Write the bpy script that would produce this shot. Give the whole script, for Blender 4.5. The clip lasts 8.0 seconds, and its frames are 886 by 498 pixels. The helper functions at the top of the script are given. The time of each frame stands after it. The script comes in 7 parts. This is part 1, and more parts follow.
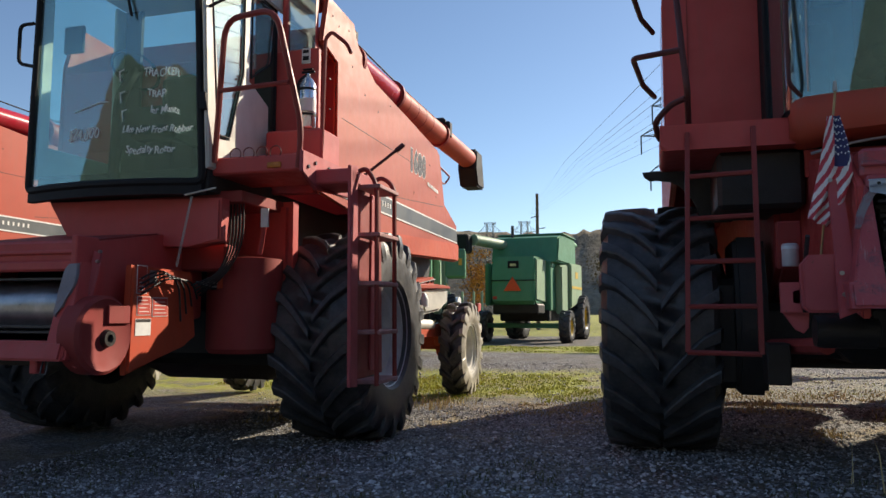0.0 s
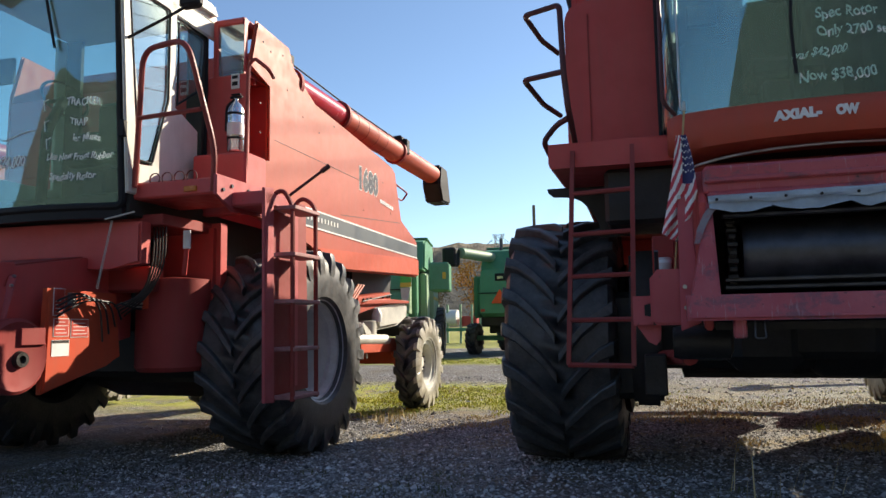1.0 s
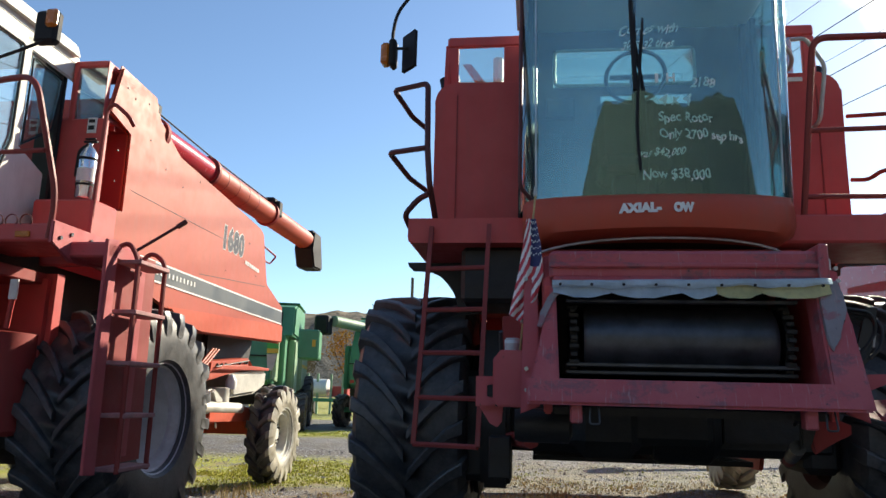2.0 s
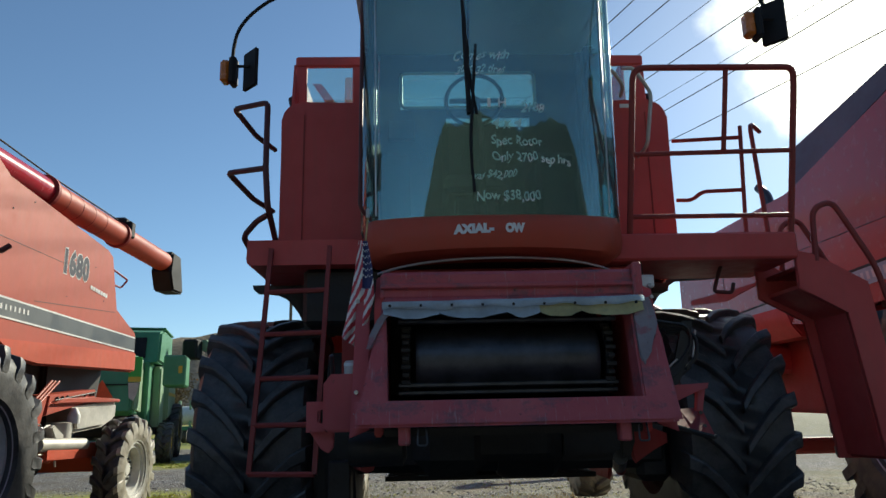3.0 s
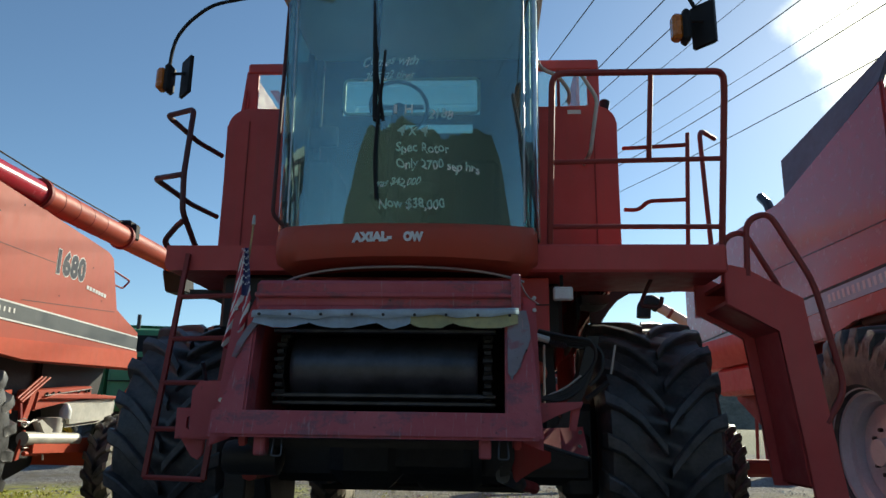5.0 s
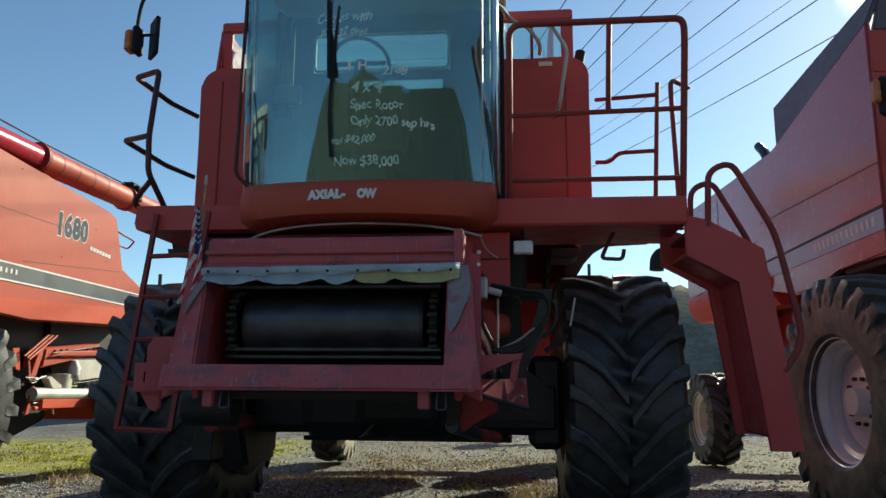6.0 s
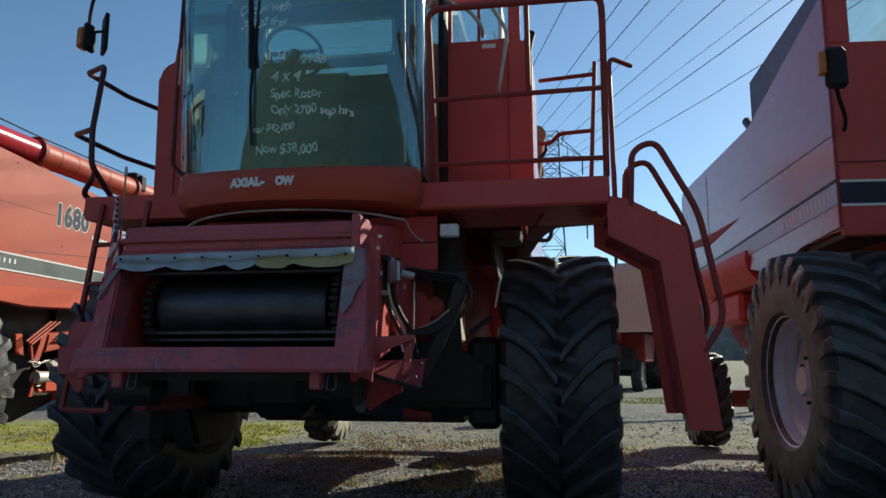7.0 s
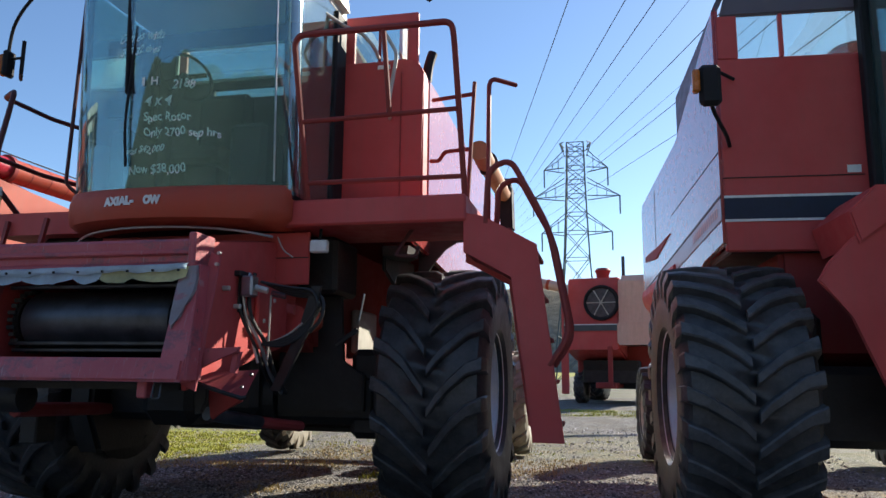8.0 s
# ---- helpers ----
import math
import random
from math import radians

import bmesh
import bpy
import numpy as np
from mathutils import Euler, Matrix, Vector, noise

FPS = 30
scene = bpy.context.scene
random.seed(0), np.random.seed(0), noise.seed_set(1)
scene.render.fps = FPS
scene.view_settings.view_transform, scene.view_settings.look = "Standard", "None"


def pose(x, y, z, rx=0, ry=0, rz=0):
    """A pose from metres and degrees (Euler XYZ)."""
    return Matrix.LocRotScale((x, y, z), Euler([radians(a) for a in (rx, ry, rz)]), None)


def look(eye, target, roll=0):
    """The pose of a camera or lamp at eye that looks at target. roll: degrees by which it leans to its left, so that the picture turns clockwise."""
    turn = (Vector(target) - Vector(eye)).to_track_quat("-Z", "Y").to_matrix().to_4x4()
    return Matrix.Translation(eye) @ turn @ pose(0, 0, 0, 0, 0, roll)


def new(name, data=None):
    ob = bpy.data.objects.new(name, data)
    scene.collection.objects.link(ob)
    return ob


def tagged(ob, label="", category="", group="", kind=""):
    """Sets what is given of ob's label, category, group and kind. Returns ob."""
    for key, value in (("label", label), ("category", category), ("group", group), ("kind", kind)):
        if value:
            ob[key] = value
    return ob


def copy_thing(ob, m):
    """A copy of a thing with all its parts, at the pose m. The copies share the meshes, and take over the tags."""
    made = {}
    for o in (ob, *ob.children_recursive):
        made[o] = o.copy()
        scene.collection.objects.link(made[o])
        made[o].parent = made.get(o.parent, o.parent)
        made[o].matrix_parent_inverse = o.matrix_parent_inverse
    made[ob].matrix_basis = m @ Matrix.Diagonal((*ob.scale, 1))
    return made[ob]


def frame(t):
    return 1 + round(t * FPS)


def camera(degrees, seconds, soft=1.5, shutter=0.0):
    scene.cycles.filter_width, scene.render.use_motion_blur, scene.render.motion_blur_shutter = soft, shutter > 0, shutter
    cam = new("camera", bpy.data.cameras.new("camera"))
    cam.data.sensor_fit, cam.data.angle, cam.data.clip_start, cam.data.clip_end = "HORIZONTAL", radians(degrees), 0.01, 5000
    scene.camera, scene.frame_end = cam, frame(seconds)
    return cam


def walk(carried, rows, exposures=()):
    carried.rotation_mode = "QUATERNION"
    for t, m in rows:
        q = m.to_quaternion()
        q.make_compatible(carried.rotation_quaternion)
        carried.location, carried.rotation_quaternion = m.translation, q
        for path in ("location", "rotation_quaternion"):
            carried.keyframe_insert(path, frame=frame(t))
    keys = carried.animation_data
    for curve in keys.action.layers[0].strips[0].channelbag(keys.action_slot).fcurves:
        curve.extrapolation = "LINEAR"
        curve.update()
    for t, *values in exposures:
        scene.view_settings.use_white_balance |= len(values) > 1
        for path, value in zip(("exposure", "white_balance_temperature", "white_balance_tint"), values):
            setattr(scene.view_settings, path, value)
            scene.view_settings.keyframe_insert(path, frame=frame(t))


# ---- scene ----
cam = camera(62.7, 8.0)
METRES, EYE, TILT, LEAN, TURN = 4.9, 1.05, 5.0, 0.0, 16.0
ROWS = [
    (0.0, 0.0, 0.0, 0.0, 0.0, 0.0, 0.0),
    (0.5, 0.1056, -0.0235, 0.0029, 0.96, 0.63, 0.26),
    (1.0, 0.1653, -0.0325, 0.0067, 0.86, 0.99, 1.0),
    (1.5, 0.187, -0.0342, 0.007, 0.62, 1.52, 0.2),
    (1.7, 0.1955, -0.031, 0.0075, -0.09, 2.04, 0.3),
    (1.8, 0.1985, -0.0265, 0.0085, -2.22, 2.8, 0.2),
    (1.9, 0.201, -0.0205, 0.0088, -5.75, 4.87, -1.14),
    (2.0, 0.2035, -0.0165, 0.0093, -8.66, 6.63, -2.22),
    (2.1, 0.208, -0.0165, 0.0108, -9.5, 7.0, -1.4),
    (2.2, 0.213, -0.017, 0.0122, -11.65, 7.77, -1.08),
    (3.3, 0.29, -0.0325, 0.0185, -17.67, 8.24, -0.29),
    (3.5, 0.3108, -0.0372, 0.0211, -17.46, 7.75, -0.1),
    (4.0, 0.3629, -0.0474, 0.0232, -15.58, 7.52, -0.17),
    (4.5, 0.418, -0.0558, 0.0247, -14.17, 7.23, -0.98),
    (4.7, 0.44, -0.058, 0.0265, -13.55, 8.61, -1.33),
    (5.8, 0.534, -0.0925, 0.0265, -11.4, 6.82, -2.5),
    (6.0, 0.5567, -0.0946, 0.0279, -10.44, 5.0, -1.25),
    (6.5, 0.6265, -0.11, 0.0277, -9.16, 3.57, -1.1),
    (7.0, 0.719, -0.1357, 0.0305, -6.68, 3.58, -0.56),
    (7.5, 0.8275, -0.1637, 0.0313, -4.45, 4.09, -0.68),
    (8.0, 0.959, -0.1933, 0.0383, -3.62, 4.37, -0.86),
]
walk(cam, [(t, pose(0, 0, EYE, TILT, LEAN, TURN) @ pose(METRES * x, METRES * y, METRES * z, 90 + pitch, roll, yaw)) for t, x, y, z, yaw, pitch, roll in ROWS],
     [(0.0, 0.70, 7250, 10), (0.5, 0.92, 7250, 9), (1.5, 1.08, 7150, 8), (2.0, 1.12, 7050, 6), (2.2, 1.0, 6800, 5), (3.3, 0.38, 6700, -1), (4.6, 0.48, 6850, -1), (6.0, 0.72, 6950, -4), (6.6, 0.60, 6650, -4), (7.0, 0.46, 6600, -3), (7.5, 0.85, 6550, 4), (8.0, 1.05, 6600, 8)])

# ---- light ----
SUN_AZ, SUN_EL = 33.0, 27.0            # degrees right of the +y axis, above the ground
world = bpy.data.worlds.new("sky")
scene.world = world
world.use_nodes = True
wn = world.node_tree.nodes
sky = wn.new("ShaderNodeTexSky")
sky.sky_type, sky.sun_disc = "NISHITA", False
sky.sun_elevation, sky.sun_rotation = radians(SUN_EL), radians(SUN_AZ)
sky.air_density, sky.dust_density, sky.ozone_density = 0.85, 0.2, 4.0
wn["Background"].inputs["Strength"].default_value = 0.10
sun = new("sun", bpy.data.lights.new("sun", "SUN"))
sun.data.energy, sun.data.angle, sun.data.color = 4.2, radians(0.55), (1.0, 0.92, 0.80)
sun_way = Vector((math.sin(radians(SUN_AZ)) * math.cos(radians(SUN_EL)), math.cos(radians(SUN_AZ)) * math.cos(radians(SUN_EL)), math.sin(radians(SUN_EL))))
sun.matrix_basis = look(sun_way * 60, (0, 0, 0))


def sky_clouds():
    """A ragged bright cloud about the sun and a few thin wisps near it."""
    link = world.node_tree.links.new
    way = wn.new("ShaderNodeTexCoord").outputs["Generated"]
    dot = wn.new("ShaderNodeVectorMath")
    dot.operation = "DOT_PRODUCT"
    dot.inputs[1].default_value = sun_way
    link(way, dot.inputs[0])
    ragged = wn.new("ShaderNodeTexNoise")
    ragged.inputs["Scale"].default_value, ragged.inputs["Detail"].default_value = 7.0, 7.0
    link(way, ragged.inputs["Vector"])
    near = wn.new("ShaderNodeMapRange")
    near.inputs["From Min"].default_value, near.inputs["From Max"].default_value = math.cos(radians(11.5)), math.cos(radians(2.5))
    link(dot.outputs["Value"], near.inputs["Value"])
    both = wn.new("ShaderNodeMath")
    both.operation = "MULTIPLY_ADD"
    link(ragged.outputs["Fac"], both.inputs[0])
    both.inputs[1].default_value = 1.5
    link(near.outputs[0], both.inputs[2])
    edge = wn.new("ShaderNodeMapRange")
    edge.interpolation_type = "SMOOTHSTEP"
    edge.inputs["From Min"].default_value, edge.inputs["From Max"].default_value = 1.12, 1.55
    link(both.outputs[0], edge.inputs["Value"])
    mixed = wn.new("ShaderNodeMix")
    mixed.data_type = "RGBA"
    link(edge.outputs[0], mixed.inputs[0])
    link(sky.outputs[0], mixed.inputs[6])
    mixed.inputs[7].default_value = (16, 15.5, 14.5, 1)
    link(mixed.outputs[2], wn["Background"].inputs["Color"])


sky_clouds()


# ---- materials ----
class Nodes:
    """A small builder of node materials."""

    def __init__(self, name):
        self.mat = bpy.data.materials.new(name)
        self.mat.use_nodes = True
        self.tree = self.mat.node_tree
        self.bsdf = self.tree.nodes["Principled BSDF"]
        self.coord = self.tree.nodes.new("ShaderNodeTexCoord").outputs["Object"]

    def add(self, kind, **values):
        node = self.tree.nodes.new(kind)
        for key, value in values.items():
            node.inputs[key.replace("_", " ")].default_value = value
        return node

    def link(self, a, b):
        self.tree.links.new(a, b)

    def noise(self, scale, detail=5.0, rough=0.6, stretch=None, coord=None):
        node = self.add("ShaderNodeTexNoise", Scale=scale, Detail=detail, Roughness=rough)
        src = coord or self.coord
        if stretch:
            mapping = self.add("ShaderNodeMapping", Scale=stretch)
            self.link(src, mapping.inputs["Vector"])
            src = mapping.outputs[0]
        self.link(src, node.inputs["Vector"])
        return node.outputs["Fac"]

    def ramp(self, fac, stops):
        node = self.tree.nodes.new("ShaderNodeValToRGB")
        while len(node.color_ramp.elements) < len(stops):
            node.color_ramp.elements.new(0.5)
        for el, (pos, col) in zip(node.color_ramp.elements, stops):
            el.position = pos
            el.color = (*col, 1) if len(col) == 3 else col
        self.link(fac, node.inputs[0])
        return node.outputs["Color"]

    def grey(self, fac, lo, hi):
        return self.ramp(fac, [(lo, (0, 0, 0)), (hi, (1, 1, 1))])

    def mix(self, fac, a, b, blend="MIX"):
        node = self.tree.nodes.new("ShaderNodeMix")
        node.data_type, node.blend_type = "RGBA", blend
        for sock, value in ((node.inputs[0], fac), (node.inputs[6], a), (node.inputs[7], b)):
            if isinstance(value, (int, float)):
                sock.default_value = value
            elif isinstance(value, tuple):
                sock.default_value = (*value, 1)
            else:
                self.link(value, sock)
        return node.outputs[2]

    def bump(self, height, strength, distance):
        node = self.add("ShaderNodeBump", Strength=strength, Distance=distance)
        self.link(height, node.inputs["Height"])
        self.link(node.outputs[0], self.bsdf.inputs["Normal"])

    def done(self, colour, rough=0.5, metal=0.0, **more):
        for key, value in (("Base Color", colour), ("Roughness", rough), ("Metallic", metal), *((k.replace("_", " "), v) for k, v in more.items())):
            sock = self.bsdf.inputs[key]
            if isinstance(value, (int, float)):
                sock.default_value = value
            elif isinstance(value, tuple):
                sock.default_value = (*value, 1) if len(value) == 3 else value
            else:
                self.link(value, sock)
        return self.mat


def paint(name, base, faded, dirt=(0.16, 0.12, 0.085), rough=0.38, wear=0.5, uneven=0.3):
    """Old machine paint: sun-faded patches, thin dust, small chips and scratches."""
    n = Nodes(name)
    big, fine = n.noise(1.3, 4), n.noise(9, 6)
    streak = n.noise(2.2, 6, 0.7, (6, 6, 0.6))
    col = n.mix(n.grey(big, 0.25, 0.85), base, faded)
    col = n.mix(n.grey(streak, 0.45, 0.9), col, n.mix(0.22, col, dirt))
    chips = n.grey(n.noise(38, 3, 0.7), 0.70 - 0.03 * wear, 0.74)
    col = n.mix(n.mix(chips, (0, 0, 0), (wear, wear, wear)), col, (0.11, 0.075, 0.06))
    col = n.mix(n.mix(n.grey(fine, 0.42, 0.85), (0, 0, 0), (0.11, 0.11, 0.11)), col, dirt)
    n.bump(n.noise(26, 4), 0.025, 0.01)
    return n.done(col, n.ramp(fine, [(0.3, (rough,) * 3), (0.75, (min(0.9, rough + uneven),) * 3)]), Specular_IOR_Level=0.32)


def worn_frame(name, base, faded, bare):
    """Paint rubbed through to the metal in broad patches and long scratches."""
    n = Nodes(name)
    col = n.mix(n.grey(n.noise(2.6, 5), 0.3, 0.75), base, faded)
    rub = n.grey(n.noise(4.2, 7, 0.72, (1, 1, 1.6)), 0.53, 0.60)
    scratch = n.grey(n.noise(9, 5, 0.7, (9, 1, 0.7)), 0.60, 0.66)
    col = n.mix(n.mix(0.6, (0, 0, 0), rub), col, bare)
    col = n.mix(n.mix(0.6, (0, 0, 0), scratch), col, (0.45, 0.26, 0.26))
    col = n.mix(n.grey(n.noise(30, 4, 0.7), 0.66, 0.70), col, (0.05, 0.04, 0.04))
    n.bump(n.noise(14, 5), 0.25, 0.02)
    return n.done(col, n.mix(rub, (0.5,) * 3, (0.40,) * 3), n.mix(0.2, (0, 0, 0), rub))


def plain(name, col, rough=0.5, metal=0.0, vary=0.25, scale=8.0, bump=0.1):
    n = Nodes(name)
    f = n.noise(scale, 5)
    dark = tuple(c * (1 - vary) for c in col)
    light = tuple(min(1, c * (1 + vary)) for c in col)
    f2 = n.noise(scale * 6, 3)
    c = n.mix(n.grey(f, 0.3, 0.7), dark, light)
    c = n.mix(n.mix(n.grey(f2, 0.5, 0.8), (0, 0, 0), (0.3, 0.3, 0.3)), c, tuple(v * 0.6 for v in col))
    n.bump(f2, bump, 0.01)
    return n.done(c, n.ramp(f, [(0.25, (max(0.03, rough - 0.1),) * 3), (0.8, (min(1, rough + 0.12),) * 3)]), metal)


def glass(name, tint, gloss=1.0, sheen=(1.0, 1.0, 1.0), rough=0.015):
    n = Nodes(name)
    clear = n.add("ShaderNodeBsdfTransparent", Color=(*tint, 1))
    shine = n.add("ShaderNodeBsdfGlossy", Roughness=rough, Color=(*sheen, 1))
    dust = n.add("ShaderNodeBsdfDiffuse", Color=(0.48, 0.56, 0.55, 1))
    face = n.tree.nodes.new("ShaderNodeLayerWeight").outputs["Facing"]
    fres = n.ramp(face, [(0.0, (0.07 * gloss,) * 3), (0.45, (0.09 * gloss,) * 3), (0.75, (0.2 + 0.05 * gloss,) * 3), (1.0, (0.9,) * 3)])
    a, b = n.tree.nodes.new("ShaderNodeMixShader"), n.tree.nodes.new("ShaderNodeMixShader")
    n.link(n.ramp(n.noise(2.5, 6, 0.7), [(0.3, (0.05,) * 3), (0.8, (0.13,) * 3)]), a.inputs[0])
    n.link(clear.outputs[0], a.inputs[1])
    n.link(dust.outputs[0], a.inputs[2])
    n.link(fres, b.inputs[0])
    n.link(a.outputs[0], b.inputs[1])
    n.link(shine.outputs[0], b.inputs[2])
    n.link(b.outputs[0], n.tree.nodes["Material Output"].inputs["Surface"])
    return n.mat


def rubber(name, dust, base=(0.026, 0.027, 0.030)):
    n = Nodes(name)
    f, g = n.noise(5, 6, 0.65), n.noise(40, 4)
    c = n.mix(n.grey(f, 0.42, 0.72), base, dust)
    c = n.mix(n.mix(n.grey(g, 0.5, 0.75), (0, 0, 0), (0.4, 0.4, 0.4)), c, (0.10, 0.092, 0.08))
    edge = n.tree.nodes.new("ShaderNodeNewGeometry").outputs["Pointiness"]
    rub = n.mix(n.grey(edge, 0.51, 0.60), (0, 0, 0), n.grey(n.noise(11, 5, 0.7), 0.35, 0.6))
    c = n.mix(n.mix(0.5, (0, 0, 0), rub), c, (0.16, 0.16, 0.165))
    n.bump(g, 0.25, 0.01)
    return n.done(c, n.ramp(f, [(0.3, (0.34,) * 3), (0.75, (0.62,) * 3)]))


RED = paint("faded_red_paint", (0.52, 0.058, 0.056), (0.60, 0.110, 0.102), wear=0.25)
# darker red for dull parts; also carries shade on inner and lower ones
RED_DULL_SHADE = paint("dull_and_shaded_red_paint", (0.27, 0.028, 0.027), (0.34, 0.052, 0.048), rough=0.5, wear=0.4)
RED_ROSE = paint("rose_faded_paint", (0.42, 0.062, 0.075), (0.52, 0.125, 0.135), rough=0.5, wear=0.9)
FRAME_WORN = worn_frame("worn_throat_paint", (0.42, 0.055, 0.07), (0.52, 0.12, 0.13), (0.13, 0.085, 0.10))
ORANGE_RED = paint("bright_red_paint", (0.56, 0.068, 0.027), (0.58, 0.100, 0.046), rough=0.46, wear=0.12)
ORANGE_RED.node_tree.nodes["Principled BSDF"].inputs["Specular IOR Level"].default_value = 0.25
AUGER_TAN = paint("weathered_auger_paint", (0.42, 0.16, 0.07), (0.50, 0.25, 0.12), rough=0.5, wear=0.5)
SUN_RED = paint("sun_worn_red_paint", (0.45, 0.066, 0.036), (0.48, 0.088, 0.050), rough=0.46, wear=0.12, uneven=0.16)
SUN_RED.node_tree.nodes["Principled BSDF"].inputs["Specular IOR Level"].default_value = 0.25
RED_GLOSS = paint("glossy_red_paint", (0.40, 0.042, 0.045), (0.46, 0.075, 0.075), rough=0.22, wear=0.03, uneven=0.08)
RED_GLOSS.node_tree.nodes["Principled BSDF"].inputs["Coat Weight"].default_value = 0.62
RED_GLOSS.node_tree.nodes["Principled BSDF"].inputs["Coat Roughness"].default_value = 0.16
CRIMSON = paint("glossy_crimson_paint", (0.44, 0.016, 0.035), (0.48, 0.03, 0.05), rough=0.2, wear=0.05, uneven=0.1)
SLATE = paint("slate_grey_paint", (0.10, 0.09, 0.115), (0.16, 0.14, 0.165), rough=0.35, wear=0.3)
PEACH = paint("peach_and_sunlit_red_paint", (0.74, 0.40, 0.30), (0.80, 0.54, 0.42), rough=0.35, wear=0.1)
CREAM = paint("cream_cab_paint", (0.62, 0.60, 0.54), (0.74, 0.72, 0.66), rough=0.4, wear=0.3)
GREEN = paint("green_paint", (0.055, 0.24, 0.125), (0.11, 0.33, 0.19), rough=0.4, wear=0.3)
GREEN_PALE_SUNLIT = paint("pale_and_sunlit_green_paint", (0.25, 0.40, 0.25), (0.36, 0.48, 0.32), rough=0.4, wear=0.3)
LIME = paint("lime_green_paint", (0.05, 0.40, 0.06), (0.09, 0.46, 0.1), rough=0.4, wear=0.2)
YELLOW = paint("yellow_paint", (0.62, 0.42, 0.03), (0.68, 0.5, 0.1), rough=0.45, wear=0.5)
# paler copy of the rim paint, carries sky light on the gap-side rims
RIM_SKYLIT = plain("skylit_rim_paint", (0.84, 0.85, 0.88), 0.38, 0.25, 0.06, 6)
SILVER = plain("silver_rim_paint", (0.52, 0.53, 0.56), 0.40, 0.0, 0.15, 6)
RIM_WHITE = plain("dusty_white_rim", (0.55, 0.54, 0.5), 0.6, 0.0, 0.2, 6)
CHROME = plain("polished_cylinder", (0.72, 0.73, 0.76), 0.18, 0.9, 0.08, 8, 0.02)
SCRAPED = worn_frame("scraped_dull_metal", (0.20, 0.16, 0.17), (0.30, 0.26, 0.27), (0.33, 0.07, 0.085))
STEEL = plain("bare_steel", (0.42, 0.42, 0.43), 0.35, 0.9, 0.25, 7)
DARK_STEEL = plain("dark_steel", (0.075, 0.078, 0.088), 0.38, 0.75, 0.35, 7)
# greasy black iron; its black also stands in for shade on some hidden parts
GREASE_SHADE = plain("greasy_and_shade_black_iron", (0.022, 0.02, 0.019), 0.55, 0.2, 0.5, 5, 0.4)
BLACK = plain("black_plastic", (0.018, 0.018, 0.02), 0.62, 0.0, 0.3, 6)
BLACK.node_tree.nodes["Principled BSDF"].inputs["Specular IOR Level"].default_value = 0.2
HOSE = plain("black_hose_rubber", (0.016, 0.016, 0.016), 0.5, 0.0, 0.3, 14)
RAIL_RED = paint("rail_red_paint", (0.22, 0.022, 0.02), (0.30, 0.05, 0.045), rough=0.35, wear=0.8)
RAIL_DARK = paint("dark_rail_paint", (0.075, 0.018, 0.02), (0.11, 0.03, 0.03), rough=0.35, wear=0.6)
STRIPE_GREY = plain("dark_stripe", (0.055, 0.068, 0.075), 0.45, 0.0, 0.25, 3)
WHITE = plain("white_decal", (0.74, 0.74, 0.72), 0.5, 0.0, 0.1, 10, 0.02)
CHALK = plain("white_marker_writing", (0.82, 0.84, 0.8), 0.7, 0.0, 0.1, 20, 0.02)
NAVY = plain("navy_decal", (0.022, 0.03, 0.055), 0.75, 0.0, 0.2, 10, 0.02)
DECAL_RED = plain("red_warning_decal", (0.52, 0.05, 0.03), 0.5, 0.0, 0.15, 10, 0.02)
FLAG_RED = plain("flag_red_cloth", (0.50, 0.05, 0.07), 0.8, 0.0, 0.15, 20, 0.05)
FLAG_BLUE = plain("flag_blue_cloth", (0.035, 0.04, 0.13), 0.8, 0.0, 0.15, 20, 0.05)
AMBER = plain("amber_lens", (0.50, 0.15, 0.02), 0.25, 0.0, 0.2, 12)
SAFETY = plain("orange_reflector", (0.78, 0.085, 0.02), 0.4, 0.0, 0.1, 12)
GALV = plain("galvanised_pan", (0.50, 0.48, 0.43), 0.55, 0.3, 0.2, 4)
FLAP_BLUE = plain("pale_flap", (0.66, 0.76, 0.82), 0.55, 0.0, 0.2, 6)
STRIPE_PALE = plain("pale_blue_stripe", (0.40, 0.52, 0.60), 0.35, 0.0, 0.12, 3, 0.03)
FLAP_YELLOW = plain("yellowed_flap", (0.74, 0.68, 0.36), 0.6, 0.0, 0.2, 6)
TYRE = rubber("tyre_rubber", (0.075, 0.075, 0.078))
TYRE_SIDE = rubber("tan_dusted_sidewall", (0.28, 0.25, 0.18), (0.06, 0.054, 0.046))
TYRE_CHALK = rubber("chalky_sidewall", (0.62, 0.58, 0.48), (0.30, 0.27, 0.21))
TYRE_DUSTY = rubber("dusty_tyre_rubber", (0.085, 0.072, 0.058))
SEAT = plain("dark_seat_cloth", (0.03, 0.028, 0.026), 0.9, 0.0, 0.4, 10, 0.3)
LINING = plain("dark_cab_lining", (0.035, 0.033, 0.03), 0.8, 0.0, 0.3, 5)
CAB_GLASS = glass("tinted_cab_glass", (0.72, 0.92, 0.88), 1.6, (0.66, 0.90, 0.95))
SIDE_GLASS = glass("cab_side_glass", (0.50, 0.62, 0.58), 3.0, (0.80, 0.96, 1.0))
CORNER_GLASS = glass("curved_corner_glass", (0.50, 0.62, 0.58), 3.0, (0.80, 0.96, 1.0), 0.06)
CLEAR_GLASS = glass("clear_side_glass", (0.80, 0.90, 0.87), 2.6, (0.86, 0.98, 1.0))
